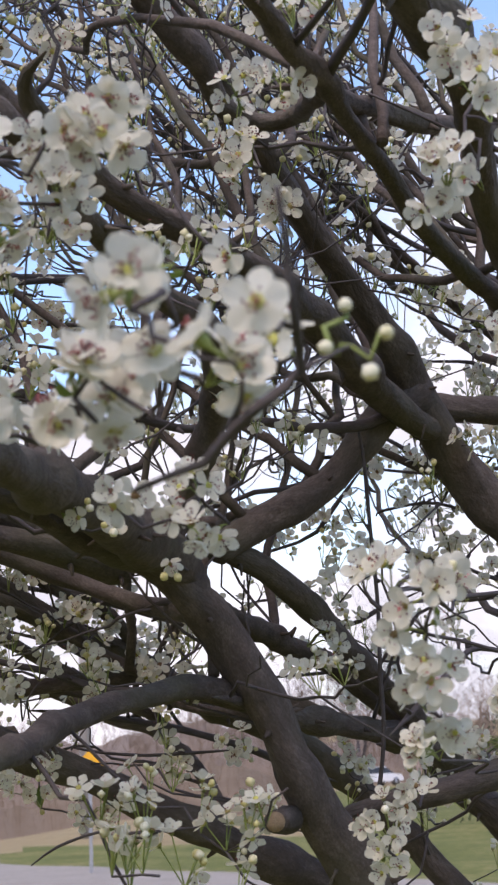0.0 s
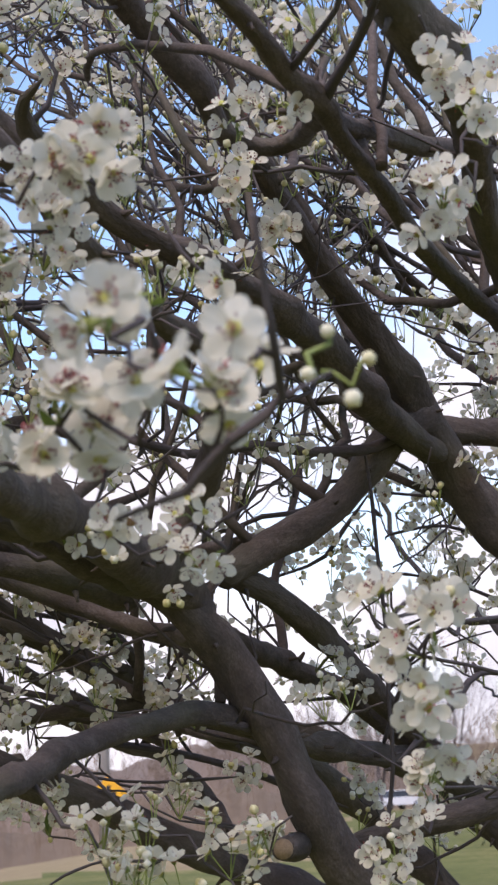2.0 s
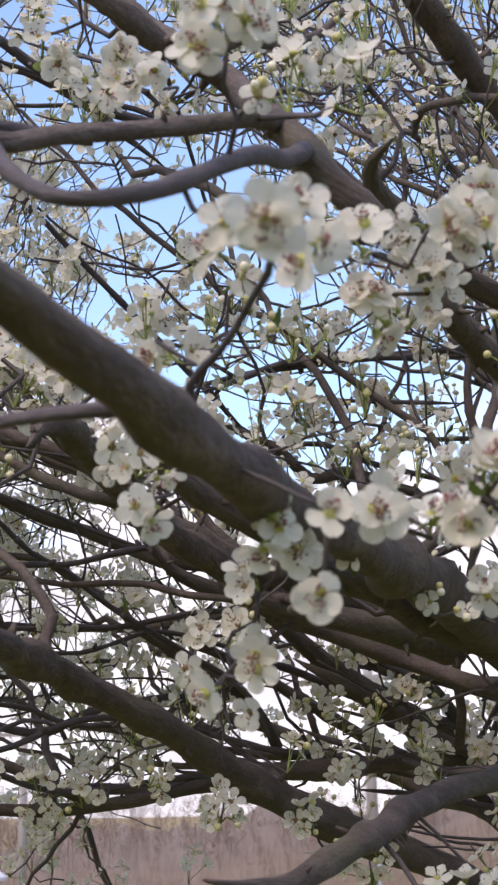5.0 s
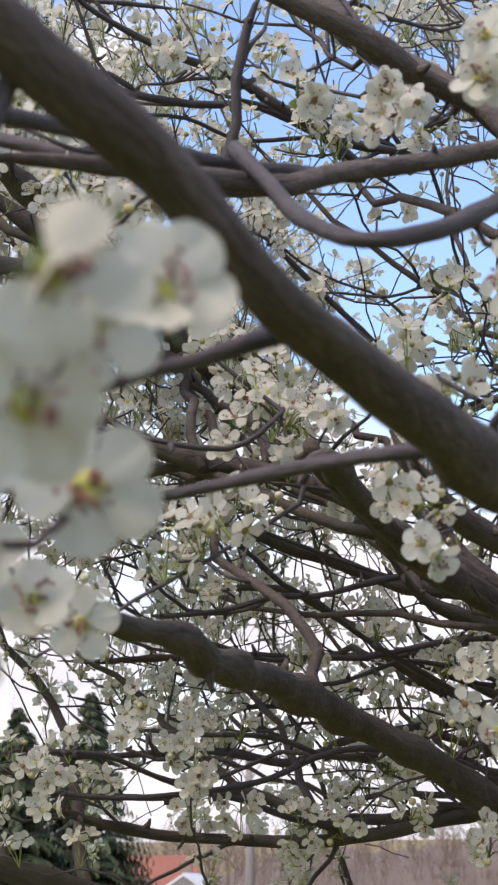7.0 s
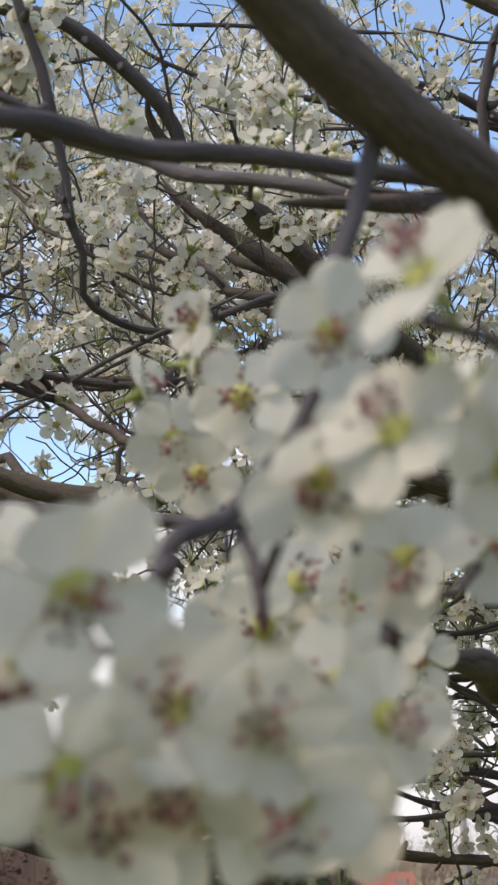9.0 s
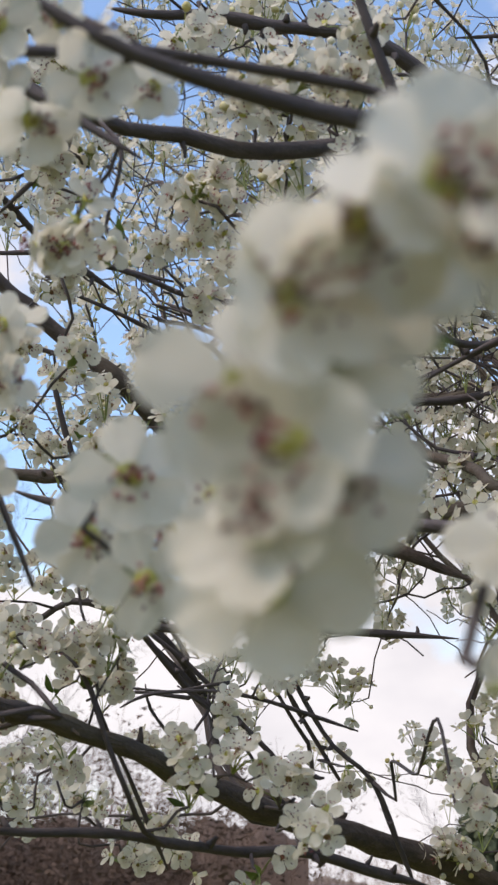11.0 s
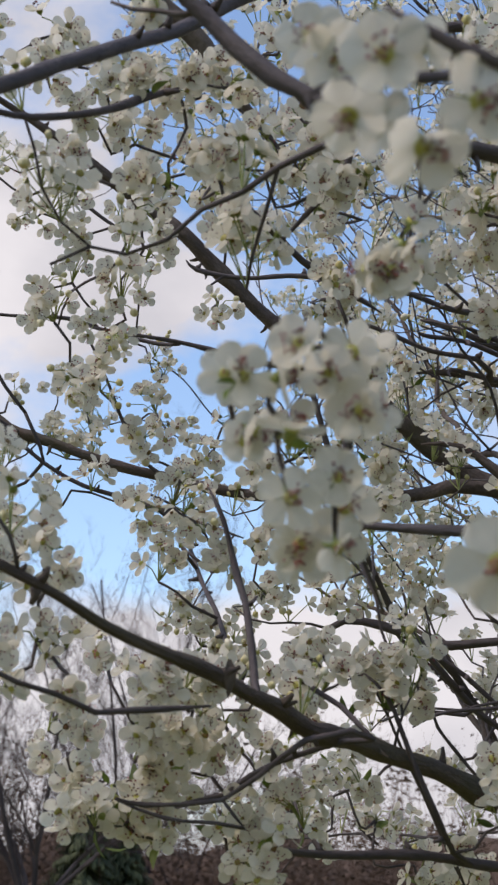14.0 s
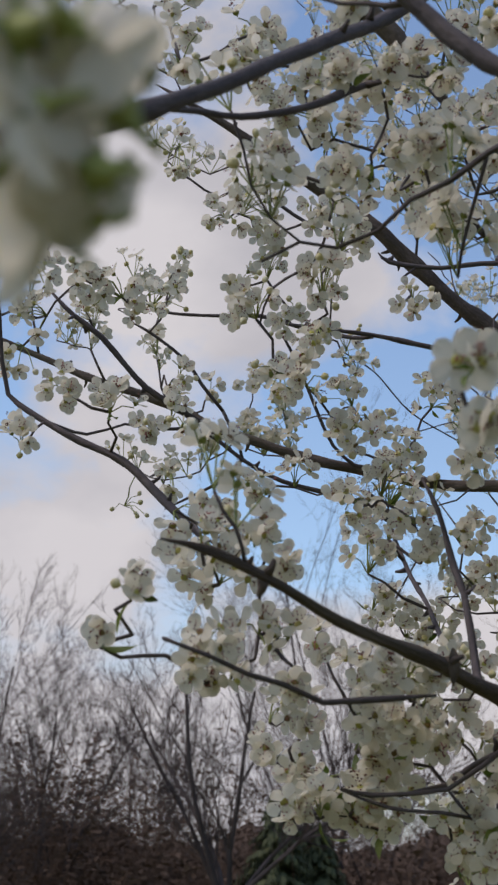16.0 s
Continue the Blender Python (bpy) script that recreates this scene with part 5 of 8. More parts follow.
limb("branch", [(-1.058, 0.718, 2.251, 0.0027), (-1.061, 0.755, 2.239, 0.0030), (-1.063, 0.793, 2.227, 0.0034), (-1.059, 0.841, 2.204, 0.0038), (-1.056, 0.883, 2.196, 0.0041)])
limb("twig", [(-0.929, 1.004, 1.845, 0.0017), (-0.931, 1.040, 1.811, 0.0019), (-0.934, 1.070, 1.790, 0.0022), (-0.938, 1.095, 1.777, 0.0025)])
limb("twig", [(-0.968, 0.991, 1.795, 0.0017), (-0.961, 1.031, 1.769, 0.0019), (-0.958, 1.075, 1.729, 0.0022), (-0.951, 1.110, 1.714, 0.0025)])
limb("twig", [(-1.011, 0.946, 1.812, 0.0013), (-0.990, 0.965, 1.810, 0.0015), (-0.971, 0.980, 1.815, 0.0017), (-0.952, 0.995, 1.818, 0.0019)])
limb("twig", [(-0.932, 0.881, 2.128, 0.0013), (-0.936, 0.910, 2.107, 0.0016), (-0.933, 0.947, 2.080, 0.0018), (-0.945, 0.978, 2.039, 0.0020)])
limb("branch", [(-0.350, 1.403, 2.058, 0.0031), (-0.312, 1.446, 2.078, 0.0035), (-0.272, 1.489, 2.097, 0.0040), (-0.219, 1.536, 2.114, 0.0044), (-0.151, 1.588, 2.127, 0.0049)])
limb("branch", [(-0.364, 1.502, 2.071, 0.0029), (-0.347, 1.534, 2.048, 0.0032), (-0.311, 1.567, 2.035, 0.0035), (-0.266, 1.597, 2.040, 0.0038), (-0.221, 1.632, 2.025, 0.0041), (-0.175, 1.665, 2.018, 0.0044)])
limb("branch", [(-0.327, 1.522, 2.031, 0.0062), (-0.301, 1.544, 2.020, 0.0069), (-0.276, 1.569, 1.997, 0.0077), (-0.242, 1.588, 2.005, 0.0084), (-0.208, 1.611, 1.996, 0.0091)])
limb("branch", [(-0.339, 1.567, 1.857, 0.0062), (-0.309, 1.602, 1.851, 0.0070), (-0.267, 1.642, 1.837, 0.0078), (-0.224, 1.685, 1.810, 0.0086), (-0.166, 1.733, 1.780, 0.0094)])
limb("branch", [(-0.352, 1.630, 1.812, 0.0051), (-0.319, 1.653, 1.804, 0.0057), (-0.274, 1.681, 1.787, 0.0063), (-0.217, 1.713, 1.763, 0.0069), (-0.169, 1.743, 1.744, 0.0075)])
limb("branch", [(-0.395, 1.589, 1.732, 0.0041), (-0.331, 1.634, 1.716, 0.0047), (-0.276, 1.675, 1.708, 0.0052), (-0.220, 1.717, 1.699, 0.0057), (-0.172, 1.753, 1.703, 0.0063)])
limb("twig", [(-0.368, 1.563, 2.233, 0.0018), (-0.333, 1.577, 2.208, 0.0020), (-0.285, 1.592, 2.196, 0.0023), (-0.247, 1.597, 2.207, 0.0025)])
limb("branch", [(0.203, 1.500, 2.249, 0.0050), (0.221, 1.517, 2.230, 0.0055), (0.245, 1.536, 2.199, 0.0061), (0.276, 1.557, 2.167, 0.0067), (0.296, 1.575, 2.141, 0.0073)])
limb("branch", [(0.155, 1.610, 2.216, 0.0040), (0.193, 1.624, 2.208, 0.0044), (0.232, 1.640, 2.193, 0.0049), (0.272, 1.654, 2.188, 0.0053), (0.313, 1.668, 2.185, 0.0058)])
limb("branch", [(0.113, 1.687, 2.329, 0.0047), (0.152, 1.705, 2.292, 0.0051), (0.204, 1.728, 2.234, 0.0055), (0.244, 1.747, 2.197, 0.0059), (0.291, 1.763, 2.170, 0.0064), (0.327, 1.779, 2.145, 0.0068)])
limb("branch", [(0.187, 1.575, 2.371, 0.0031), (0.224, 1.596, 2.331, 0.0034), (0.256, 1.617, 2.298, 0.0038), (0.289, 1.634, 2.277, 0.0042), (0.317, 1.650, 2.261, 0.0045)])

join_limbs()
ALL_WOOD = np.vstack(wood)
grown = []                                      # points of the shoots: x, y, z, radius


# side shoots along the hand-placed limbs, away from where one stands
def shoot(bd, start, direction, length, r0, flowers, density, level=0):
    n = max(4, int(length / 0.024))
    d = unit(direction)
    bend, kink = rng.normal(0, 1, 3), np.zeros(3)
    p = [np.asarray(start, float)]
    for i in range(n):
        kink = kink if i % 2 else -np.cross(d, rng.normal(0, 1, 3)) * 0.33
        d = unit(d + 0.05 * bend + (kink if i % 2 else -kink) + [0, 0, 0.04])
        p.append(p[-1] + d * length / n)
    p = np.array(p)
    r = np.linspace(r0, max(0.0009, r0 * 0.35), len(p))
    tube(bd, p, r, 5, 0, 0.05, rng)
    grown.append(np.column_stack([p, r]))
    for i in range(1, len(p)):
        f = i / n
        if f < 0.2:
            continue
        if level < 1 and rng.random() < 0.24 and length > 0.12:
            side = unit(np.cross(p[i] - p[i - 1], rng.normal(0, 1, 3)))
            shoot(bd, p[i], unit(p[i] - p[i - 1]) * 0.7 + side, length * rng.uniform(0.25, 0.5), r[i] * 0.7, flowers, density, level + 1)
        if rng.random() < density * (0.5 + 0.8 * f):
            out = unit(np.cross(p[i] - p[i - 1], rng.normal(0, 1, 3)) + [0, 0, 0.2])
            c = p[i] + out * rng.uniform(0.012, 0.024)
            spray(flowers, c, out, p[i])


def spray(bd, c, out, root):
    """A small far cluster of flowers and buds."""
    if np.linalg.norm(c - STAND) < 0.72:
        return
    k = rng.integers(3, 7)
    for _ in range(k):
        d = unit(rng.normal(0, 1, 3) + 0.7 * out)
        place = c + d * rng.uniform(0.006, 0.022)
        if rng.random() < (0.52 if c[0] > -0.35 else 0.28):
            bud_at(bd, place, d, rng.uniform(0.0024, 0.0038), rng, 4)
        else:
            drop_flower(bd, FAR if np.linalg.norm(place - STAND) < 1.35 else FARTHEST, place, unit(d + 0.4 * out + 0.35 * unit(STAND - c) + rng.normal(0, 0.3, 3)), rng.uniform(0.85, 1.05), rng)
        tube(bd, [root, place], [0.0006, 0.0005], 3, 4, cap=False)


for w in wood:
    if np.linalg.norm(w[:, :3] - STAND, axis=1).min() < 0.62 or w[:, 3].max() < 0.0042:
        continue
    step = 7
    along = np.gradient(w[:, :3], axis=0)
    if w[0, 3] > w[-1, 3]:
        along = -along
    for i in range(4, len(w) - 2, step):
        if rng.random() < np.clip(0.42 - 0.55 * w[i, 0], 0.4, 0.95):
            a = -unit(along[i])
            side = unit(np.cross(a, rng.normal(0, 1, 3)))
            bloomy = np.clip(0.25 - 0.30 * w[i, 0], 0.24, 0.62)
            away = unit(w[i, :3] - STAND)
            slim = 0.6 if w[i, 0] < -0.72 else 1.0
            if w[i, 2] < 1.74 and w[i, 0] < -0.8:
                continue                         # the lowest twigs are bare
            shoot(twigs, w[i, :3], a * 0.9 + side + 0.35 * away + [0, 0, 0.15], slim * rng.uniform(0.10, 0.34) * np.clip(np.linalg.norm(w[i, :3] - STAND) / 1.4, 0.3, 1), slim * rng.uniform(0.0014, 0.0029), bloom_far, bloomy)

# trunk and the limbs that reach into the back of the crown
bd = Builder()
tp = curve_points([(0.88, 2.08, -0.12, 0.15), (0.86, 2.06, 0.05, 0.118), (0.84, 2.04, 0.40, 0.10), (0.81, 2.01, 0.72, 0.102), (0.80, 2.00, 0.92, 0.112), (0.79, 1.99, 1.02, 0.075)], 0.04)
tube(bd, tp[:, :3], tp[:, 3], 22, 0, 0.05, rng)
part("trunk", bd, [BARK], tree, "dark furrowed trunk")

def far_point(azimuth, elevation, distance):
    a, e = radians(azimuth), radians(elevation)
    return STAND + distance * np.array([-math.sin(a) * math.cos(e), math.cos(a) * math.cos(e), math.sin(e)])


BEARING = np.degrees(np.arctan2(-(ALL_WOOD[:, 0] - STAND[0]), ALL_WOOD[:, 1] - STAND[1]))
AWAY = np.linalg.norm(ALL_WOOD[:, :3] - STAND, axis=1)
RISE = np.degrees(np.arcsin((ALL_WOOD[:, 2] - STAND[2]) / AWAY))


def back_limb(azimuth, elevation, distance, flowering=1.0, span=24):
    """A far limb that leaves one of the front limbs and runs on, outward and up."""
    end = far_point(azimuth, elevation, distance)
    can = np.where((ALL_WOOD[:, 3] > 0.006) & (AWAY > 1.1) & (BEARING < (azimuth - 5 if azimuth > 2 else azimuth + 12)) & (BEARING > azimuth - span) & (RISE < elevation - 2) & (RISE > elevation - 24))[0]
    if not len(can):
        return
    k = can[rng.integers(len(can))]
    start, r0 = ALL_WOOD[k, :3], min(0.7 * ALL_WOOD[k, 3], rng.uniform(0.0045, 0.0045 + 0.004 * np.clip(AWAY[k] - 1.0, 0.2, 1)))
    gap = end - start
    long = np.linalg.norm(gap)
    lift = np.array([0, 0, -0.04 * long])
    p = curve_points([(*start, r0), (*(start + 0.28 * gap + lift * 0.8 + rng.normal(0, 0.03, 3) * long), r0 * 0.8), (*(start + 0.6 * gap + lift + rng.normal(0, 0.04, 3) * long), r0 * 0.55), (*(start + 0.85 * gap + 0.5 * lift + rng.normal(0, 0.03, 3) * long), r0 * 0.36), (*end, r0 * 0.18)], 0.035)
    if np.linalg.norm(p[:, :3] - STAND, axis=1).min() < 0.9:
        return
    v = p[:, :3] - STAND
    az, el = np.degrees(np.arctan2(-v[:, 0], v[:, 1])), np.degrees(np.arctan2(v[:, 2], np.hypot(v[:, 0], v[:, 1])))
    if ((az > 3) & (az < 10.5) & (el > 13.5) & (el < 19)).mean() > 0.28:
        return                                   # the crown is thin here
    wob = np.cumsum(rng.normal(0, 1, (len(p), 3)), axis=0)
    wob -= np.linspace(0, 1, len(p))[:, None] * wob[-1]
    p[:, :3] += wob * 0.0065
    bd = Builder()
    tube(bd, p[:, :3], p[:, 3], 9, 0, 0.05, rng)
    grown.append(p)
    side_shoots = Builder()
    for i in range(len(p) // 6, len(p) - 1):
        if rng.random() < (0.24 if azimuth < 12 else 0.32):
            along = unit(p[i + 1, :3] - p[i, :3])
            side = unit(np.cross(along, rng.normal(0, 1, 3)))
            bloomy = flowering * np.clip(0.20 - 0.13 * p[i, 0], 0.18, 0.30)
            shoot(side_shoots, p[i, :3], along + 0.75 * side + [0, 0, 0.12], rng.uniform(0.2, 0.6), np.clip(p[i, 3] * 0.42, 0.0014, 0.003), bloom_far, bloomy)
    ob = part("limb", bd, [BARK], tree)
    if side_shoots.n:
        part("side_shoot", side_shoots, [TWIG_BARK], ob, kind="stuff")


for az in np.linspace(-7, 12, 14):
    back_limb(az + rng.normal(0, 2), rng.uniform(10, 37), rng.uniform(1.7, 3.2))
for az in np.linspace(-9, 13, 20):
    back_limb(az + rng.normal(0, 2), rng.uniform(18, 38), rng.uniform(1.5, 2.6), 0.3)
for az in np.linspace(-11, -2, 9):
    back_limb(az, rng.uniform(17, 34), rng.uniform(1.6, 2.4), 1.2)
for az in np.linspace(25, 37, 11):
    back_limb(az, rng.uniform(20, 34), rng.uniform(1.6, 2.6), 1.1, 13)
for az in np.linspace(12, 46, 30):
    back_limb(az + rng.normal(0, 2), rng.uniform(11 if az < 22 else 5 if az < 34 else 10, 37) - 0.1 * max(0, az - 25), rng.uniform(1.7, 3.2))

# the rest of the crown, beyond and over the trunk
for bearing in np.linspace(-70, 150, 15):
    for steep in (28, 62):
        a, e = radians(bearing + rng.normal(0, 6)), radians(steep + rng.normal(0, 6))
        way = np.array([math.cos(a) * math.cos(e), math.sin(a) * math.cos(e), math.sin(e)])
        long = rng.uniform(1.3, 2.1)
        knots = [CROTCH + [0, 0, 0.06] + way * long * f + [0, 0, 0.25 * f * (1 - f)] + rng.normal(0, 0.05, 3) * f for f in (0, 0.3, 0.6, 1.0)]
        p = curve_points([(*k, r) for k, r in zip(knots, (0.026, 0.019, 0.012, 0.004))], 0.05)
        v = p[:, :3] - STAND
        seen = (np.degrees(np.arctan2(-v[:, 0], v[:, 1])) > -14) & (np.degrees(np.arctan2(v[:, 2], np.hypot(v[:, 0], v[:, 1]))) < 40)
        if seen.any():
            continue
        bd = Builder()
        tube(bd, p[:, :3], p[:, 3], 10, 0, 0.05, rng)
        side_shoots = Builder()
        for i in range(len(p) // 4, len(p) - 1, 2):
            along = unit(p[i + 1, :3] - p[i, :3])
            side = unit(np.cross(along, rng.normal(0, 1, 3)))
            shoot(side_shoots, p[i, :3], along + 0.9 * side, rng.uniform(0.15, 0.4), 0.003, bloom_far, 0.4)
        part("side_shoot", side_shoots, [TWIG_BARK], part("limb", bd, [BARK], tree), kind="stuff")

ALL_WOOD = np.vstack([ALL_WOOD, *grown])
# clusters: place, reach, flowers, buds, young leaves
blossom(0.067, 0.762, 1.691, 0.017, 4, 0, 0)
blossom(0.083, 0.745, 1.680, 0.014, 4, 0, 1)
blossom(0.099, 0.800, 1.697, 0.012, 2, 2, 0)
blossom(0.080, 0.767, 1.665, 0.014, 4, 0, 0)
blossom(0.086, 0.771, 1.647, 0.015, 4, 0, 1)
blossom(0.084, 0.794, 1.630, 0.014, 4, 0, 0)
blossom(0.098, 0.797, 1.617, 0.011, 3, 0, 0)
blossom(0.105, 0.969, 1.606, 0.016, 4, 1, 0)
blossom(0.113, 1.235, 1.578, 0.018, 5, 0, 0)
blossom(0.085, 1.152, 1.556, 0.023, 7, 1, 0)
blossom(0.095, 1.200, 1.527, 0.019, 5, 0, 0)
blossom(-0.010, 1.461, 1.564, 0.025, 7, 2, 0)
blossom(0.232, 1.593, 1.618, 0.024, 7, 1, 0)
blossom(0.098, 1.681, 1.604, 0.027, 6, 5, 0)
blossom(0.168, 1.056, 1.645, 0.015, 4, 0, 0)
blossom(0.129, 0.802, 2.001, 0.024, 6, 0, 0)
blossom(0.146, 0.784, 1.971, 0.022, 6, 0, 1)
blossom(0.184, 0.974, 2.023, 0.019, 4, 0, 0)
blossom(0.115, 0.775, 1.911, 0.018, 5, 0, 0)
blossom(0.108, 0.799, 1.904, 0.014, 3, 0, 0)
blossom(0.145, 0.867, 1.941, 0.015, 3, 0, 0)
blossom(0.004, 0.936, 2.040, 0.017, 4, 0, 1)
blossom(0.029, 0.906, 2.031, 0.018, 5, 0, 0)
blossom(0.023, 1.027, 2.129, 0.016, 3, 0, 0)
blossom(0.059, 0.926, 2.084, 0.019, 4, 0, 0)
blossom(0.003, 1.011, 2.022, 0.022, 6, 0, 0)
blossom(0.028, 1.056, 1.996, 0.021, 6, 0, 0)
blossom(-0.073, 0.635, 1.883, 0.015, 4, 0, 0)
blossom(-0.055, 0.637, 1.876, 0.015, 4, 0, 0)
blossom(-0.066, 0.685, 1.918, 0.014, 3, 0, 0)
blossom(-0.093, 0.736, 1.898, 0.016, 4, 0, 0)
blossom(-0.109, 0.823, 1.905, 0.018, 4, 0, 0)
blossom(0.163, 0.914, 1.856, 0.017, 5, 0, 1)
blossom(0.224, 1.490, 2.090, 0.018, 4, 0, 0)
blossom(0.089, 1.489, 2.099, 0.017, 4, 0, 0)
blossom(0.004, 0.424, 1.733, 0.005, 1, 0, 0)
blossom(-0.013, 0.426, 1.723, 0.005, 1, 0, 0)
blossom(-0.007, 0.701, 1.844, 0.004, 1, 0, 0)
blossom(0.014, 0.550, 1.756, 0.007, 2, 0, 0)
blossom(-0.009, 0.507, 1.732, 0.012, 3, 0, 0)
blossom(-0.029, 0.479, 1.764, 0.009, 3, 1, 1)
blossom(-0.036, 0.445, 1.745, 0.009, 2, 0, 1)
blossom(-0.026, 0.505, 1.740, 0.008, 2, 0, 0)
blossom(-0.062, 0.528, 1.740, 0.012, 3, 0, 1)
blossom(-0.070, 0.555, 1.731, 0.006, 2, 0, 0)
blossom(-0.050, 0.545, 1.730, 0.010, 3, 0, 1)
blossom(-0.042, 0.551, 1.749, 0.008, 2, 0, 0)
blossom(-0.072, 0.790, 1.746, 0.012, 3, 0, 0)
blossom(-0.118, 1.029, 1.774, 0.015, 1, 3, 1)
blossom(-0.033, 0.810, 1.750, 0.012, 3, 0, 0)
blossom(-0.049, 0.835, 1.740, 0.011, 2, 0, 0)
blossom(-0.034, 0.794, 1.726, 0.009, 2, 0, 0)
blossom(-0.018, 0.837, 1.732, 0.009, 2, 0, 0)
blossom(-0.061, 1.110, 1.751, 0.014, 1, 2, 0)
blossom(-0.094, 1.031, 1.765, 0.010, 1, 2, 0)
blossom(0.046, 0.472, 1.736, 0.001, 0, 1, 0)
blossom(0.040, 0.475, 1.724, 0.001, 0, 1, 0)
blossom(0.027, 0.481, 1.734, 0.001, 0, 1, 0)
blossom(0.033, 0.485, 1.750, 0.001, 0, 1, 0)
blossom(-0.167, 1.575, 1.707, 0.026, 6, 2, 0)
blossom(-0.180, 1.650, 1.749, 0.024, 5, 2, 0)
blossom(-0.121, 1.657, 1.714, 0.027, 5, 4, 1)
blossom(-0.130, 1.959, 1.773, 0.029, 5, 4, 0)
blossom(0.064, 1.570, 1.726, 0.026, 6, 2, 0)
blossom(0.097, 1.657, 1.713, 0.024, 5, 3, 0)
blossom(-0.095, 1.680, 1.612, 0.024, 5, 3, 1)
blossom(-0.022, 1.676, 1.630, 0.024, 5, 3, 0)
blossom(-0.235, 1.602, 1.587, 0.026, 6, 2, 1)
blossom(-0.204, 1.452, 1.608, 0.016, 3, 1, 0)
blossom(-0.178, 1.606, 1.567, 0.023, 5, 2, 0)
blossom(-0.131, 2.086, 1.799, 0.027, 4, 4, 0)
blossom(0.071, 1.790, 2.006, 0.030, 6, 5, 0)
blossom(0.104, 1.899, 2.044, 0.029, 5, 5, 0)
blossom(0.011, 1.790, 2.009, 0.024, 4, 5, 0)
blossom(0.127, 2.060, 1.916, 0.031, 6, 4, 0)
blossom(0.215, 1.923, 1.934, 0.029, 5, 4, 0)
blossom(-0.043, 1.530, 1.910, 0.023, 5, 4, 0)
blossom(0.040, 1.934, 1.885, 0.029, 5, 4, 0)
blossom(0.223, 1.527, 1.922, 0.017, 4, 0, 0)
blossom(-0.041, 1.692, 1.982, 0.026, 4, 4, 0)
blossom(-0.118, 1.791, 2.007, 0.020, 4, 4, 0)
blossom(0.147, 1.998, 2.200, 0.031, 4, 4, 0)
blossom(0.200, 1.924, 2.535, 0.046, 9, 2, 0)
blossom(-0.121, 2.091, 2.471, 0.049, 7, 3, 0)
blossom(-0.159, 0.546, 1.939, 0.015, 4, 0, 0)
blossom(-0.164, 0.548, 1.928, 0.010, 2, 0, 0)
blossom(-0.161, 0.573, 1.965, 0.010, 2, 0, 0)
blossom(-0.253, 0.712, 2.018, 0.018, 6, 0, 0)
blossom(-0.237, 0.738, 2.024, 0.012, 4, 0, 0)
blossom(-0.318, 0.809, 2.094, 0.017, 4, 0, 1)
blossom(-0.124, 0.437, 1.807, 0.008, 2, 0, 0)
blossom(-0.117, 0.501, 1.821, 0.009, 2, 0, 0)
blossom(-0.157, 0.541, 1.845, 0.010, 2, 0, 1)
blossom(-0.185, 0.717, 1.897, 0.010, 1, 1, 1)
blossom(-0.192, 0.830, 1.907, 0.008, 0, 1, 1)
blossom(-0.127, 0.520, 1.841, 0.008, 2, 0, 0)
blossom(-0.114, 0.645, 1.880, 0.011, 2, 0, 0)
blossom(-0.117, 0.700, 1.867, 0.015, 5, 0, 0)
blossom(-0.094, 0.731, 1.915, 0.014, 4, 0, 0)
blossom(-0.087, 0.755, 1.909, 0.012, 3, 0, 0)
blossom(-0.171, 0.695, 1.986, 0.010, 1, 3, 1)
blossom(-0.268, 0.763, 1.822, 0.015, 4, 0, 1)
blossom(-0.244, 0.750, 1.808, 0.015, 4, 1, 1)
blossom(-0.230, 0.701, 1.777, 0.010, 2, 0, 0)
blossom(-0.394, 0.901, 1.936, 0.017, 4, 0, 0)
blossom(-0.373, 0.945, 1.922, 0.019, 5, 0, 0)
blossom(-0.424, 0.972, 1.922, 0.016, 4, 0, 0)
blossom(-0.214, 0.677, 1.843, 0.011, 2, 0, 0)
blossom(-0.295, 0.948, 1.969, 0.015, 4, 0, 0)
blossom(-0.122, 0.560, 1.737, 0.006, 1, 0, 0)
blossom(-0.112, 0.609, 1.745, 0.008, 2, 0, 0)
blossom(-0.107, 0.677, 1.766, 0.011, 3, 0, 1)
blossom(-0.091, 0.647, 1.748, 0.010, 2, 0, 0)
blossom(-0.161, 0.655, 1.749, 0.011, 3, 0, 0)
blossom(-0.190, 0.757, 1.747, 0.011, 3, 0, 0)
blossom(-0.160, 0.714, 1.750, 0.009, 2, 0, 0)
blossom(-0.127, 0.567, 1.708, 0.005, 1, 0, 0)
blossom(-0.151, 0.873, 1.781, 0.010, 1, 2, 1)
blossom(-0.245, 1.015, 1.765, 0.013, 2, 2, 1)
blossom(-0.178, 0.715, 1.699, 0.011, 2, 0, 0)
blossom(-0.201, 0.764, 1.714, 0.010, 2, 0, 0)
blossom(-0.208, 0.730, 1.688, 0.007, 1, 0, 0)
blossom(-0.198, 0.794, 1.684, 0.006, 1, 0, 0)
blossom(-0.251, 0.870, 1.717, 0.008, 1, 0, 0)
blossom(-0.277, 1.010, 1.758, 0.012, 2, 0, 0)
blossom(-0.273, 1.559, 1.760, 0.026, 6, 2, 0)
blossom(-0.225, 1.556, 1.810, 0.023, 5, 4, 0)
blossom(-0.227, 1.440, 1.686, 0.021, 5, 3, 1)
blossom(-0.312, 1.254, 1.644, 0.023, 7, 2, 0)
blossom(-0.250, 1.323, 1.637, 0.019, 5, 2, 0)
blossom(-0.231, 1.336, 1.607, 0.019, 4, 1, 1)
blossom(-0.177, 1.578, 1.765, 0.023, 5, 2, 0)
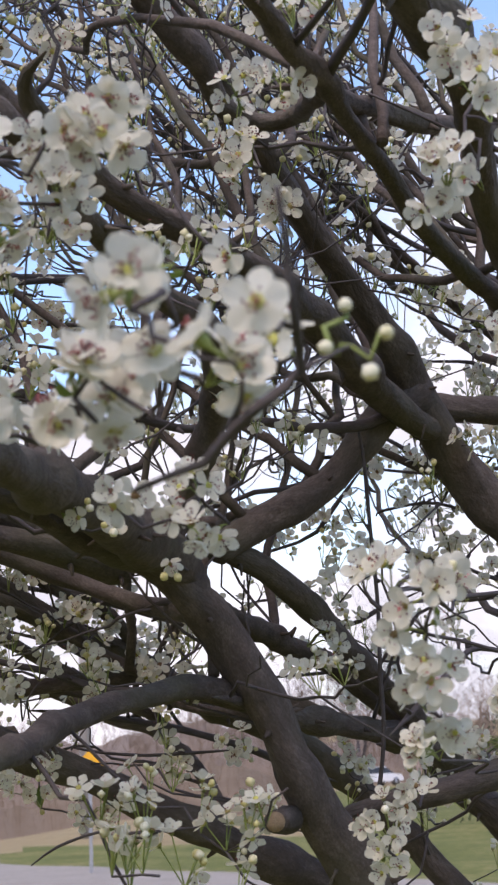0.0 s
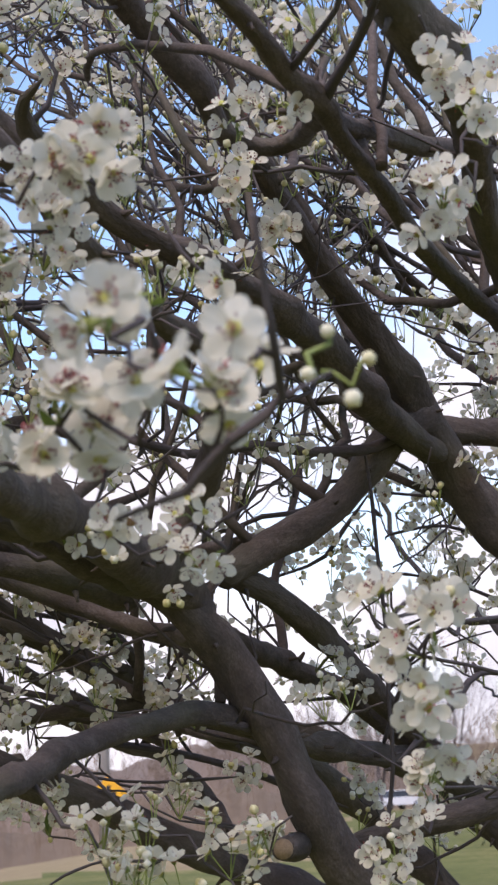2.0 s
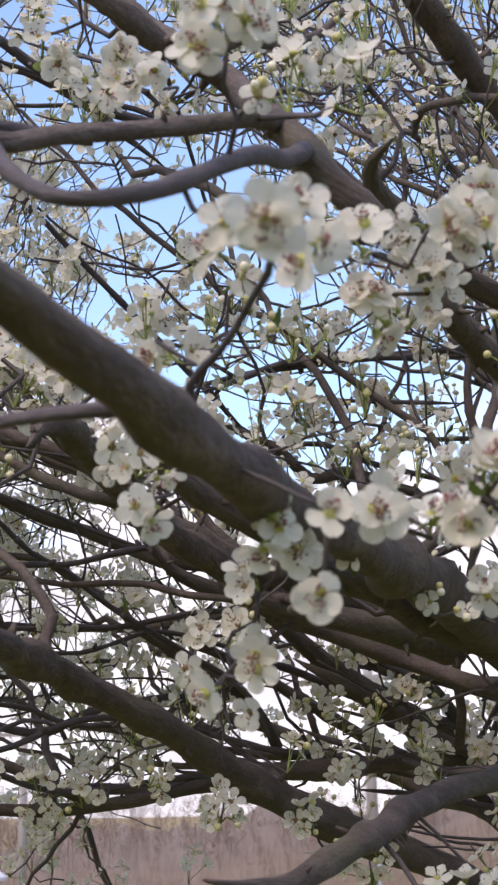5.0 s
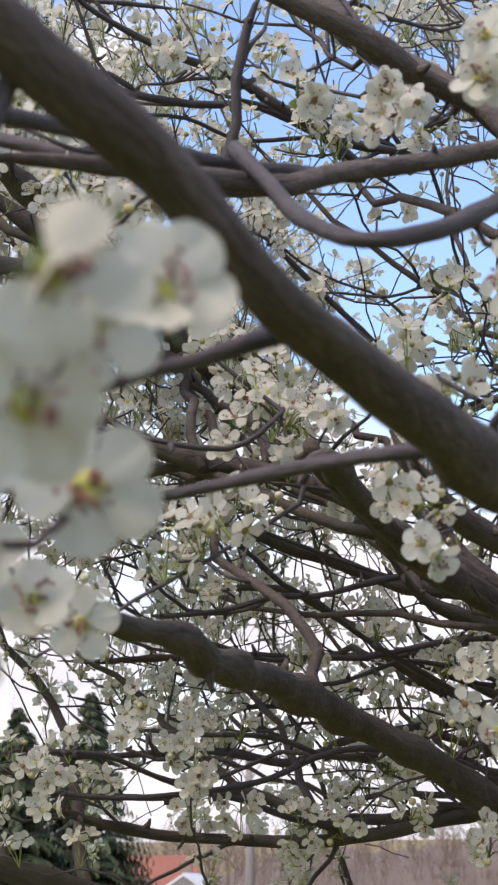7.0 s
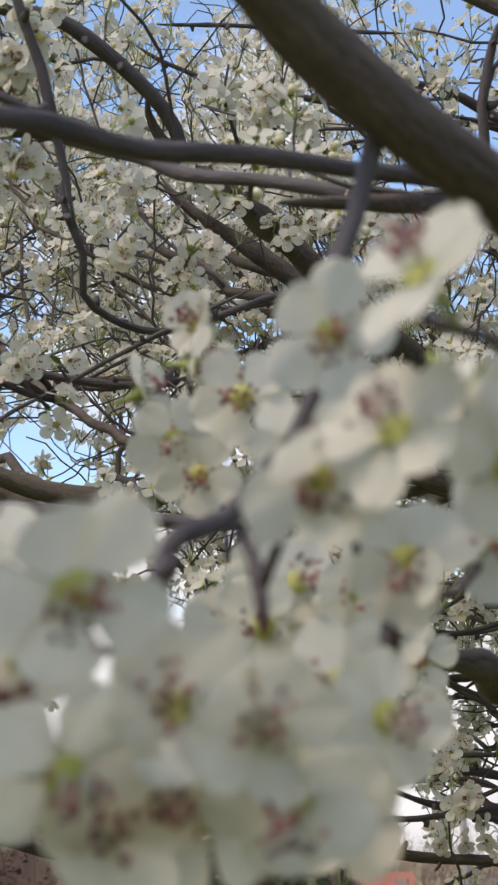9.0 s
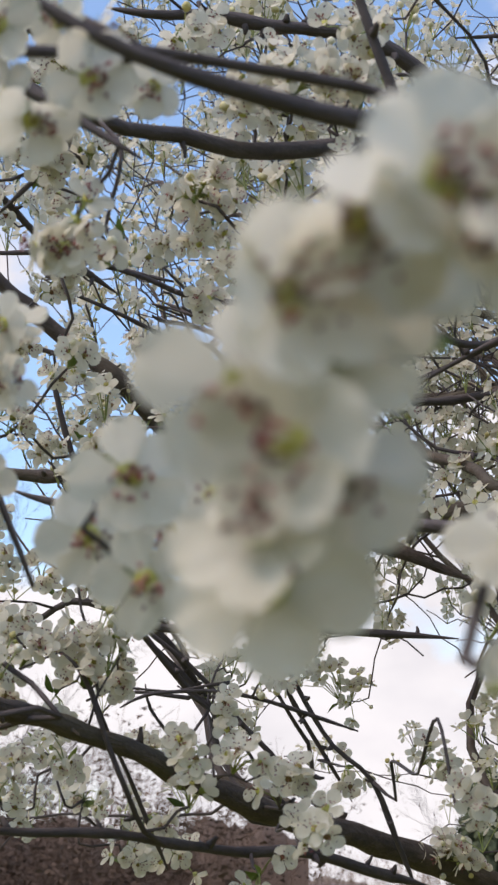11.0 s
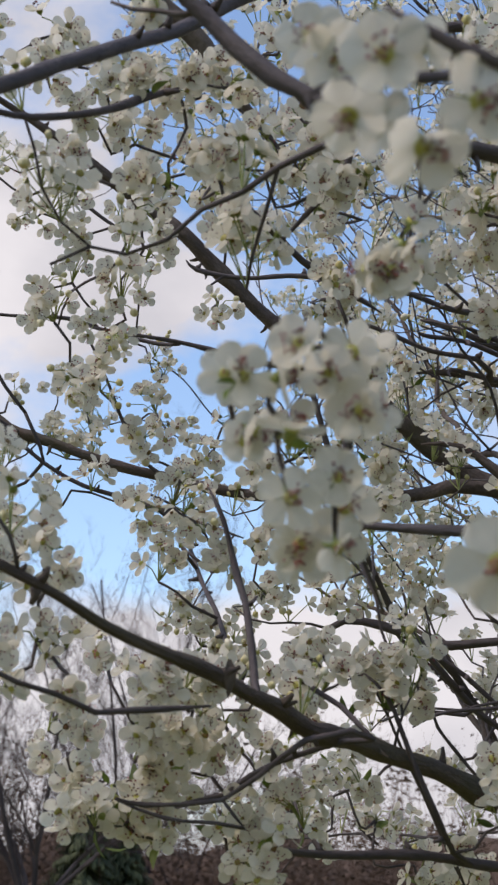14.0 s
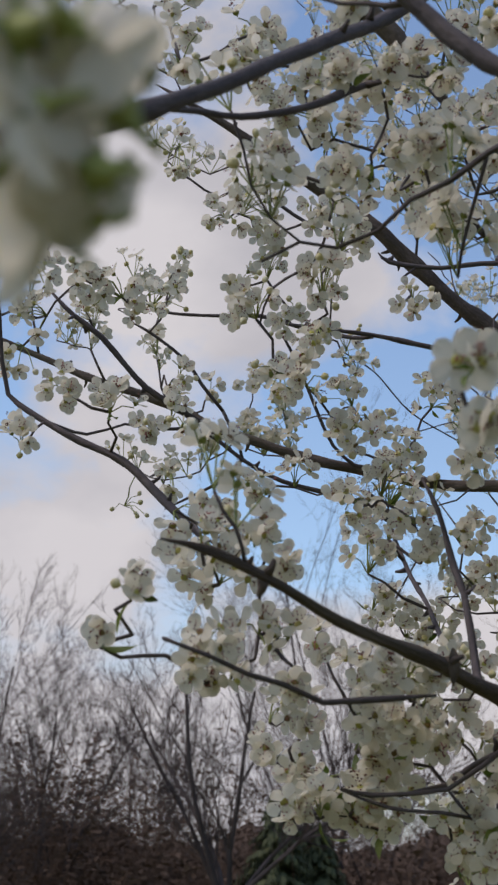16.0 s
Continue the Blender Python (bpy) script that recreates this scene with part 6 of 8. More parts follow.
blossom(-0.296, 1.747, 2.119, 0.030, 7, 3, 0)
blossom(-0.163, 1.773, 2.124, 0.030, 6, 3, 0)
blossom(-0.252, 1.542, 2.154, 0.024, 6, 2, 0)
blossom(-0.137, 1.492, 2.109, 0.023, 5, 2, 0)
blossom(-0.144, 1.141, 2.184, 0.021, 5, 1, 0)
blossom(-0.160, 0.933, 2.127, 0.023, 7, 0, 1)
blossom(-0.189, 1.132, 2.180, 0.018, 5, 0, 0)
blossom(-0.088, 0.765, 1.796, 0.011, 3, 0, 1)
blossom(-0.286, 0.824, 2.072, 0.014, 3, 0, 0)
blossom(-0.260, 0.893, 2.095, 0.015, 3, 0, 0)
blossom(-0.500, 1.026, 2.261, 0.021, 5, 0, 0)
blossom(-0.416, 1.166, 2.289, 0.028, 6, 0, 1)
blossom(-0.343, 0.920, 1.910, 0.013, 3, 0, 0)
blossom(-0.375, 0.947, 1.905, 0.013, 3, 0, 0)
blossom(-0.512, 1.136, 1.880, 0.023, 6, 0, 0)
blossom(-0.579, 1.229, 1.889, 0.023, 5, 1, 0)
blossom(-0.644, 1.309, 1.775, 0.024, 5, 2, 1)
blossom(-0.511, 0.998, 1.712, 0.014, 3, 0, 0)
blossom(-0.586, 1.275, 1.730, 0.023, 5, 2, 0)
blossom(-0.534, 1.181, 1.703, 0.018, 5, 0, 0)
blossom(-0.675, 1.189, 1.708, 0.022, 6, 1, 0)
blossom(-0.654, 1.148, 1.678, 0.014, 3, 0, 0)
blossom(-0.267, 0.954, 2.006, 0.019, 4, 1, 2)
blossom(-0.219, 0.727, 1.866, 0.011, 3, 0, 0)
blossom(-0.393, 1.358, 1.673, 0.020, 5, 1, 0)
blossom(-0.424, 1.404, 1.708, 0.024, 6, 1, 0)
blossom(-0.498, 1.324, 1.666, 0.025, 6, 2, 0)
blossom(-0.483, 1.399, 1.658, 0.024, 5, 2, 0)
blossom(-0.457, 1.404, 1.673, 0.021, 4, 2, 0)
blossom(-0.597, 1.331, 1.755, 0.021, 5, 2, 0)
blossom(-0.455, 1.326, 1.935, 0.021, 5, 0, 0)
blossom(-0.455, 1.505, 1.855, 0.026, 6, 1, 1)
blossom(-0.584, 1.373, 1.877, 0.025, 6, 1, 0)
blossom(-0.674, 1.255, 1.922, 0.021, 5, 1, 0)
blossom(-0.680, 1.318, 1.951, 0.022, 5, 1, 1)
blossom(-0.621, 1.606, 1.961, 0.026, 4, 2, 0)
blossom(-0.622, 1.860, 2.382, 0.038, 8, 2, 0)
blossom(-0.555, 1.879, 2.397, 0.038, 8, 2, 0)
blossom(-0.485, 1.796, 2.279, 0.032, 6, 2, 1)
blossom(-0.373, 1.271, 2.211, 0.021, 4, 0, 0)
blossom(-0.469, 1.178, 2.186, 0.023, 5, 0, 0)
blossom(-0.537, 1.048, 2.147, 0.023, 5, 0, 0)
blossom(-0.613, 1.851, 1.948, 0.029, 4, 3, 0)
blossom(-0.339, 1.298, 2.160, 0.024, 5, 0, 0)
blossom(-0.573, 1.253, 2.041, 0.024, 5, 0, 0)
blossom(-0.670, 1.376, 2.039, 0.023, 5, 0, 0)
blossom(-0.560, 1.366, 1.679, 0.026, 6, 2, 0)
blossom(-0.663, 1.486, 1.679, 0.026, 5, 2, 0)
blossom(-0.188, 0.169, 1.718, 0.002, 1, 0, 0)
blossom(-0.174, 0.179, 1.708, 0.003, 1, 0, 0)
blossom(-0.198, 0.181, 1.698, 0.002, 1, 0, 0)
blossom(-0.183, 0.190, 1.692, 0.003, 1, 0, 0)
blossom(-0.179, 0.202, 1.708, 0.002, 1, 0, 0)
blossom(-0.193, 0.207, 1.712, 0.004, 1, 0, 1)
blossom(-0.223, 0.215, 1.730, 0.002, 1, 0, 0)
blossom(-0.241, 0.243, 1.718, 0.002, 1, 0, 0)
blossom(-0.218, 0.237, 1.690, 0.004, 1, 0, 0)
blossom(-0.207, 0.264, 1.699, 0.003, 1, 0, 0)
blossom(-0.179, 0.235, 1.726, 0.003, 1, 0, 1)
blossom(-0.318, 0.336, 1.777, 0.004, 1, 0, 0)
blossom(-0.299, 0.328, 1.762, 0.004, 1, 0, 0)
blossom(-0.344, 0.350, 1.777, 0.004, 1, 0, 0)
blossom(-0.332, 0.349, 1.760, 0.004, 1, 0, 0)
blossom(-0.324, 0.349, 1.748, 0.004, 1, 0, 0)
blossom(-0.329, 0.369, 1.800, 0.007, 2, 0, 0)
blossom(-0.217, 0.169, 1.653, 0.002, 1, 0, 0)
blossom(-0.232, 0.171, 1.656, 0.003, 1, 0, 0)
blossom(-0.214, 0.174, 1.642, 0.002, 1, 0, 0)
blossom(-0.219, 0.225, 1.659, 0.003, 1, 0, 0)
blossom(-0.242, 0.258, 1.670, 0.003, 1, 0, 0)
blossom(-0.232, 0.180, 1.641, 0.003, 1, 0, 0)
blossom(-0.243, 0.174, 1.647, 0.003, 1, 0, 0)
blossom(-0.225, 0.215, 1.642, 0.003, 1, 0, 0)
blossom(-0.261, 0.315, 1.701, 0.003, 1, 0, 0)
blossom(-0.279, 0.319, 1.706, 0.004, 1, 0, 0)
blossom(-0.272, 0.324, 1.698, 0.004, 1, 0, 0)
blossom(-0.291, 0.439, 1.702, 0.005, 1, 0, 0)
blossom(-0.304, 0.374, 1.697, 0.004, 1, 0, 0)
blossom(-0.280, 0.384, 1.700, 0.004, 1, 0, 0)
blossom(-0.233, 0.144, 1.670, 0.002, 1, 0, 0)
blossom(-0.242, 0.156, 1.646, 0.002, 1, 0, 0)
blossom(-0.300, 0.365, 1.711, 0.005, 1, 0, 0)
blossom(-0.214, 0.186, 1.693, 0.003, 1, 0, 0)
blossom(-0.255, 0.164, 1.664, 0.003, 1, 0, 0)
blossom(-0.289, 0.195, 1.694, 0.003, 1, 0, 0)
blossom(-0.275, 0.169, 1.664, 0.003, 1, 0, 0)
blossom(-0.276, 0.181, 1.665, 0.003, 1, 0, 0)
blossom(-0.264, 0.172, 1.671, 0.004, 1, 0, 0)
blossom(-0.245, 0.171, 1.638, 0.004, 1, 0, 0)
blossom(-0.252, 0.100, 1.718, 0.004, 1, 0, 0)
blossom(-0.242, 0.107, 1.716, 0.003, 1, 0, 0)
blossom(-0.307, 0.356, 1.715, 0.005, 1, 0, 0)
blossom(-0.317, 0.354, 1.705, 0.005, 1, 0, 0)
blossom(-0.296, 0.333, 1.698, 0.005, 1, 0, 0)
blossom(-0.637, 0.687, 1.944, 0.016, 4, 0, 0)
blossom(-0.617, 0.708, 1.916, 0.014, 3, 0, 1)
blossom(-0.661, 0.776, 1.976, 0.013, 2, 0, 1)
blossom(-0.557, 0.777, 2.032, 0.019, 6, 0, 0)
blossom(-0.584, 0.804, 2.023, 0.015, 3, 0, 1)
blossom(-0.674, 0.670, 2.142, 0.022, 7, 0, 0)
blossom(-0.631, 0.666, 2.116, 0.018, 6, 0, 0)
blossom(-0.717, 0.683, 2.149, 0.017, 5, 0, 0)
blossom(-0.527, 0.835, 2.155, 0.020, 7, 0, 0)
blossom(-0.515, 0.846, 2.143, 0.016, 4, 0, 0)
blossom(-0.729, 0.712, 1.718, 0.017, 5, 0, 0)
blossom(-0.718, 0.756, 1.713, 0.014, 4, 0, 0)
blossom(-0.648, 0.678, 1.676, 0.011, 3, 0, 0)
blossom(-0.838, 0.836, 1.765, 0.021, 5, 1, 1)
blossom(-0.857, 0.914, 1.805, 0.020, 5, 2, 0)
blossom(-0.604, 0.771, 2.086, 0.017, 5, 0, 1)
blossom(-0.591, 0.616, 2.040, 0.016, 4, 0, 1)
blossom(-0.805, 1.138, 2.007, 0.024, 7, 0, 0)
blossom(-0.401, 0.636, 1.913, 0.011, 3, 0, 0)
blossom(-0.867, 1.212, 1.687, 0.021, 6, 3, 0)
blossom(-0.732, 1.281, 1.716, 0.021, 6, 2, 0)
blossom(-0.786, 0.814, 1.657, 0.023, 6, 0, 2)
blossom(-0.928, 1.159, 2.232, 0.029, 6, 0, 0)
blossom(-0.972, 1.100, 2.067, 0.033, 8, 2, 0)
blossom(-1.246, 1.354, 2.093, 0.041, 8, 3, 0)
blossom(-1.257, 1.372, 2.022, 0.041, 8, 3, 0)
blossom(-0.599, 1.181, 2.227, 0.021, 5, 0, 0)
blossom(-0.691, 1.368, 2.028, 0.029, 7, 0, 0)
blossom(-0.263, 0.109, 1.700, 0.001, 0, 0, 3)
blossom(-0.272, 0.094, 1.704, 0.002, 1, 0, 0)
blossom(-0.274, 0.099, 1.686, 0.002, 1, 0, 2)
blossom(-0.270, 0.105, 1.700, 0.002, 1, 0, 0)
blossom(-0.262, 0.096, 1.714, 0.003, 1, 0, 0)
blossom(-0.283, 0.105, 1.677, 0.002, 1, 0, 0)
blossom(-0.281, 0.121, 1.690, 0.003, 1, 0, 0)
blossom(-0.288, 0.113, 1.671, 0.002, 1, 0, 0)
blossom(-0.282, 0.099, 1.695, 0.002, 1, 0, 0)
blossom(-0.248, 0.105, 1.713, 0.003, 1, 0, 0)
blossom(-0.618, 0.778, 2.048, 0.015, 5, 0, 0)
blossom(-0.615, 0.789, 1.700, 0.016, 6, 0, 0)
blossom(-0.678, 0.855, 1.729, 0.015, 4, 0, 0)
blossom(-0.859, 1.225, 1.681, 0.024, 7, 3, 0)
blossom(-0.400, 0.213, 1.729, 0.003, 1, 0, 0)
blossom(-0.398, 0.245, 1.730, 0.004, 1, 0, 0)
blossom(-0.408, 0.230, 1.707, 0.003, 1, 0, 0)
blossom(-0.442, 0.246, 1.726, 0.005, 1, 0, 0)
blossom(-0.422, 0.261, 1.728, 0.005, 1, 0, 0)
blossom(-0.417, 0.260, 1.742, 0.005, 1, 0, 0)
blossom(-0.524, 0.255, 1.814, 0.005, 1, 0, 0)
blossom(-0.545, 0.267, 1.810, 0.005, 1, 0, 0)
blossom(-0.532, 0.278, 1.812, 0.006, 1, 0, 0)
blossom(-0.545, 0.274, 1.793, 0.005, 1, 0, 1)
blossom(-0.536, 0.288, 1.778, 0.004, 1, 0, 0)
blossom(-0.550, 0.279, 1.771, 0.004, 1, 0, 0)
blossom(-0.541, 0.293, 1.755, 0.004, 1, 0, 0)
blossom(-0.527, 0.287, 1.797, 0.006, 2, 0, 0)
blossom(-0.590, 0.296, 1.804, 0.006, 1, 0, 1)
blossom(-0.564, 0.302, 1.762, 0.006, 2, 0, 0)
blossom(-0.550, 0.316, 1.838, 0.006, 2, 0, 0)
blossom(-0.551, 0.308, 1.774, 0.006, 1, 0, 0)
blossom(-0.590, 0.286, 1.828, 0.006, 1, 0, 1)
blossom(-0.579, 0.382, 1.916, 0.008, 2, 0, 0)
blossom(-0.588, 0.380, 1.900, 0.007, 2, 0, 0)
blossom(-0.652, 0.476, 1.947, 0.011, 1, 1, 2)
blossom(-0.421, 0.214, 1.845, 0.004, 1, 0, 0)
blossom(-0.435, 0.207, 1.834, 0.004, 1, 0, 0)
blossom(-0.457, 0.202, 1.850, 0.004, 1, 0, 0)
blossom(-0.438, 0.195, 1.858, 0.005, 1, 0, 1)
blossom(-0.460, 0.249, 1.896, 0.009, 2, 0, 2)
blossom(-0.488, 0.225, 1.895, 0.007, 2, 0, 0)
blossom(-0.467, 0.296, 1.898, 0.007, 1, 0, 0)
blossom(-0.460, 0.219, 1.855, 0.007, 1, 0, 0)
blossom(-0.722, 0.635, 2.064, 0.016, 5, 0, 1)
blossom(-0.707, 0.651, 2.054, 0.016, 5, 0, 0)
blossom(-0.670, 0.652, 2.030, 0.014, 4, 0, 0)
blossom(-0.689, 0.643, 2.011, 0.016, 5, 0, 0)
blossom(-0.724, 0.643, 2.040, 0.014, 4, 0, 0)
blossom(-0.765, 0.704, 2.024, 0.017, 6, 0, 0)
blossom(-0.782, 0.675, 2.060, 0.017, 4, 0, 0)
blossom(-0.679, 0.685, 2.027, 0.014, 4, 0, 0)
blossom(-0.844, 0.501, 2.143, 0.022, 6, 0, 1)
blossom(-0.892, 0.556, 2.130, 0.019, 6, 0, 1)
blossom(-0.819, 0.586, 2.092, 0.019, 4, 0, 3)
blossom(-0.704, 0.701, 2.156, 0.019, 6, 0, 0)
blossom(-0.695, 0.714, 2.141, 0.015, 5, 0, 0)
blossom(-0.728, 0.658, 2.210, 0.015, 4, 0, 0)
blossom(-0.615, 0.680, 2.171, 0.018, 6, 0, 0)
blossom(-0.607, 0.664, 2.128, 0.017, 6, 0, 0)
blossom(-1.108, 1.063, 2.178, 0.029, 7, 1, 1)
blossom(-1.024, 1.056, 2.120, 0.025, 6, 0, 0)
blossom(-1.194, 1.130, 2.114, 0.030, 8, 3, 0)
blossom(-1.222, 1.097, 2.137, 0.030, 8, 3, 0)
blossom(-0.900, 0.680, 1.812, 0.015, 4, 0, 0)
blossom(-0.871, 0.630, 1.776, 0.016, 5, 0, 1)
blossom(-0.871, 0.667, 1.788, 0.015, 4, 0, 0)
blossom(-0.836, 0.694, 1.795, 0.017, 5, 0, 1)
blossom(-0.870, 0.716, 1.783, 0.015, 4, 0, 2)
blossom(-0.852, 0.731, 1.783, 0.015, 4, 0, 0)
blossom(-1.017, 0.834, 1.888, 0.023, 6, 0, 1)
blossom(-1.126, 0.880, 1.915, 0.023, 6, 1, 1)
blossom(-1.097, 0.983, 1.928, 0.021, 5, 2, 0)
blossom(-0.760, 0.702, 1.726, 0.016, 5, 0, 0)
blossom(-0.806, 0.756, 1.704, 0.015, 4, 0, 1)
blossom(-0.673, 0.686, 1.678, 0.013, 4, 0, 0)
blossom(-0.781, 0.820, 1.710, 0.017, 4, 0, 0)
blossom(-0.860, 0.598, 1.684, 0.014, 4, 0, 1)
blossom(-0.897, 0.611, 1.672, 0.012, 3, 1, 0)
blossom(-0.956, 0.676, 1.706, 0.013, 2, 2, 0)
blossom(-0.950, 0.725, 1.720, 0.020, 5, 0, 3)
blossom(-0.999, 0.801, 1.698, 0.017, 4, 0, 0)
blossom(-0.967, 0.809, 1.743, 0.021, 5, 0, 3)
blossom(-1.022, 0.898, 1.721, 0.021, 5, 0, 3)
blossom(-0.858, 0.533, 1.761, 0.016, 6, 0, 1)
blossom(-0.884, 0.558, 1.735, 0.017, 6, 0, 1)
blossom(-1.048, 1.005, 1.768, 0.020, 5, 1, 0)
blossom(-0.952, 0.899, 1.701, 0.020, 5, 0, 2)
blossom(-1.003, 0.934, 1.673, 0.023, 6, 0, 1)
blossom(-0.975, 0.957, 1.673, 0.023, 6, 0, 0)
blossom(-1.164, 1.363, 1.910, 0.038, 9, 3, 1)
blossom(-1.234, 1.410, 1.991, 0.041, 8, 3, 0)
blossom(-1.152, 1.481, 1.985, 0.041, 9, 3, 0)
blossom(-1.126, 1.407, 1.880, 0.038, 9, 2, 1)
blossom(-0.950, 1.174, 1.759, 0.026, 6, 0, 1)
blossom(-1.333, 0.974, 1.942, 0.026, 6, 3, 2)
blossom(-1.302, 1.009, 1.920, 0.029, 6, 3, 1)
blossom(-1.447, 1.574, 1.973, 0.031, 3, 4, 0)
blossom(-1.098, 1.435, 1.867, 0.032, 7, 2, 1)
blossom(-0.904, 0.404, 1.833, 0.016, 5, 0, 0)
blossom(-0.862, 0.411, 1.834, 0.014, 4, 0, 3)
blossom(-0.875, 0.439, 1.821, 0.011, 3, 0, 0)
blossom(-0.916, 0.434, 1.820, 0.015, 4, 0, 0)
blossom(-0.957, 0.431, 1.822, 0.014, 4, 0, 0)
blossom(-0.991, 0.456, 1.879, 0.016, 4, 0, 0)
blossom(-0.875, 0.392, 1.773, 0.012, 4, 0, 0)
blossom(-0.886, 0.389, 1.756, 0.014, 4, 0, 0)
blossom(-0.894, 0.436, 1.785, 0.013, 4, 0, 0)
blossom(-0.899, 0.468, 1.786, 0.013, 4, 0, 0)
blossom(-0.892, 0.416, 1.756, 0.012, 4, 0, 0)
blossom(-0.866, 0.442, 1.757, 0.012, 4, 0, 0)
blossom(-0.928, 0.514, 1.796, 0.010, 3, 0, 0)
blossom(-0.978, 0.526, 1.756, 0.014, 4, 0, 0)
blossom(-0.970, 0.538, 1.746, 0.014, 4, 0, 1)
blossom(-1.013, 0.546, 1.736, 0.015, 4, 0, 0)
blossom(-0.978, 0.541, 1.722, 0.016, 4, 0, 1)
blossom(-0.944, 0.501, 1.697, 0.014, 4, 0, 0)
blossom(-0.928, 0.519, 1.694, 0.014, 4, 0, 1)
blossom(-1.012, 0.605, 1.722, 0.015, 4, 0, 1)
blossom(-0.849, 0.494, 1.761, 0.014, 5, 0, 0)
blossom(-0.852, 0.524, 1.769, 0.013, 4, 0, 0)
blossom(-0.897, 0.526, 1.750, 0.015, 5, 0, 0)
blossom(-0.882, 0.544, 1.744, 0.015, 5, 0, 1)
blossom(-0.925, 0.547, 1.733, 0.014, 4, 0, 0)
blossom(-0.935, 0.585, 1.723, 0.016, 4, 0, 3)
blossom(-0.935, 0.552, 1.700, 0.016, 5, 0, 0)
blossom(-0.925, 0.567, 1.687, 0.014, 4, 0, 1)
blossom(-0.890, 0.570, 1.761, 0.014, 4, 0, 0)
blossom(-0.966, 0.645, 1.737, 0.017, 4, 0, 2)
blossom(-0.869, 0.594, 1.664, 0.012, 3, 0, 0)
blossom(-0.980, 0.704, 1.696, 0.016, 4, 1, 2)
blossom(-1.014, 0.777, 1.722, 0.021, 5, 0, 3)
blossom(-1.014, 0.829, 1.755, 0.022, 6, 0, 2)
blossom(-0.932, 0.700, 1.814, 0.018, 5, 0, 0)
blossom(-0.907, 0.683, 1.789, 0.015, 4, 0, 0)
blossom(-0.882, 0.702, 1.804, 0.015, 4, 0, 0)
blossom(-0.869, 0.721, 1.794, 0.017, 5, 0, 2)
blossom(-0.939, 0.768, 1.774, 0.016, 4, 0, 2)
blossom(-1.123, 0.858, 1.961, 0.025, 7, 1, 1)
blossom(-1.162, 0.805, 1.989, 0.025, 6, 1, 3)
blossom(-1.225, 0.836, 1.980, 0.021, 5, 1, 0)
blossom(-1.224, 0.957, 1.940, 0.027, 7, 2, 1)
blossom(-1.335, 0.955, 1.938, 0.023, 5, 4, 1)
blossom(-1.322, 0.983, 1.906, 0.026, 6, 4, 2)
blossom(-1.190, 0.845, 2.040, 0.026, 7, 2, 1)
blossom(-1.297, 0.914, 2.114, 0.026, 6, 3, 0)
blossom(-1.368, 0.939, 2.167, 0.030, 6, 4, 0)
blossom(-1.576, 0.978, 2.248, 0.030, 6, 6, 0)
blossom(-1.213, 0.743, 2.006, 0.018, 4, 0, 0)
blossom(-1.244, 0.717, 1.992, 0.020, 5, 2, 0)
blossom(-1.450, 0.776, 2.066, 0.023, 4, 5, 0)
blossom(-1.426, 0.758, 2.160, 0.023, 5, 3, 0)
blossom(-1.380, 0.722, 2.098, 0.025, 5, 2, 0)
blossom(-1.534, 0.889, 2.201, 0.022, 3, 3, 0)
blossom(-1.460, 0.781, 2.303, 0.024, 2, 6, 0)
blossom(-1.416, 0.731, 2.242, 0.026, 4, 5, 0)
blossom(-1.374, 0.712, 2.379, 0.029, 4, 7, 0)
blossom(-1.281, 0.736, 2.292, 0.030, 7, 3, 0)
blossom(-1.301, 0.718, 2.287, 0.025, 6, 3, 0)
blossom(-1.275, 0.754, 2.266, 0.025, 6, 2, 0)
blossom(-1.307, 0.740, 2.224, 0.025, 6, 4, 0)
blossom(-1.281, 0.760, 2.240, 0.022, 5, 3, 0)
blossom(-1.281, 0.784, 2.188, 0.025, 6, 3, 0)
blossom(-1.346, 0.906, 2.288, 0.027, 4, 6, 0)
blossom(-1.572, 1.118, 2.330, 0.036, 3, 8, 0)
blossom(-1.513, 1.019, 2.301, 0.027, 3, 6, 0)
blossom(-1.730, 1.169, 2.288, 0.031, 2, 9, 0)
blossom(-1.488, 1.062, 2.263, 0.030, 4, 6, 0)
blossom(-1.177, 0.770, 2.234, 0.026, 7, 0, 0)
blossom(-1.240, 0.781, 2.288, 0.025, 6, 2, 0)
blossom(-1.190, 0.871, 2.206, 0.025, 6, 3, 0)
blossom(-1.063, 0.802, 2.219, 0.025, 7, 0, 1)
blossom(-1.063, 0.711, 2.230, 0.024, 6, 0, 1)
blossom(-0.909, 0.473, 2.132, 0.022, 7, 0, 1)
blossom(-0.912, 0.515, 2.142, 0.019, 5, 0, 1)
blossom(-0.829, 0.464, 2.132, 0.021, 7, 0, 1)
blossom(-0.867, 0.460, 2.151, 0.018, 5, 0, 0)
blossom(-0.923, 0.444, 2.163, 0.022, 7, 0, 1)
blossom(-0.971, 0.432, 2.191, 0.023, 7, 0, 0)
blossom(-0.937, 0.458, 2.210, 0.023, 6, 0, 1)
blossom(-1.022, 0.460, 2.259, 0.021, 6, 0, 0)
blossom(-0.850, 0.578, 2.147, 0.023, 7, 0, 1)
blossom(-0.861, 0.623, 2.142, 0.020, 6, 0, 2)
blossom(-0.846, 0.630, 2.162, 0.020, 5, 0, 1)
blossom(-0.593, 0.378, 1.902, 0.007, 2, 0, 0)
blossom(-0.649, 0.483, 1.953, 0.011, 1, 1, 2)
blossom(-1.233, 0.980, 2.115, 0.026, 6, 0, 2)
blossom(-1.157, 0.856, 2.090, 0.026, 6, 0, 2)
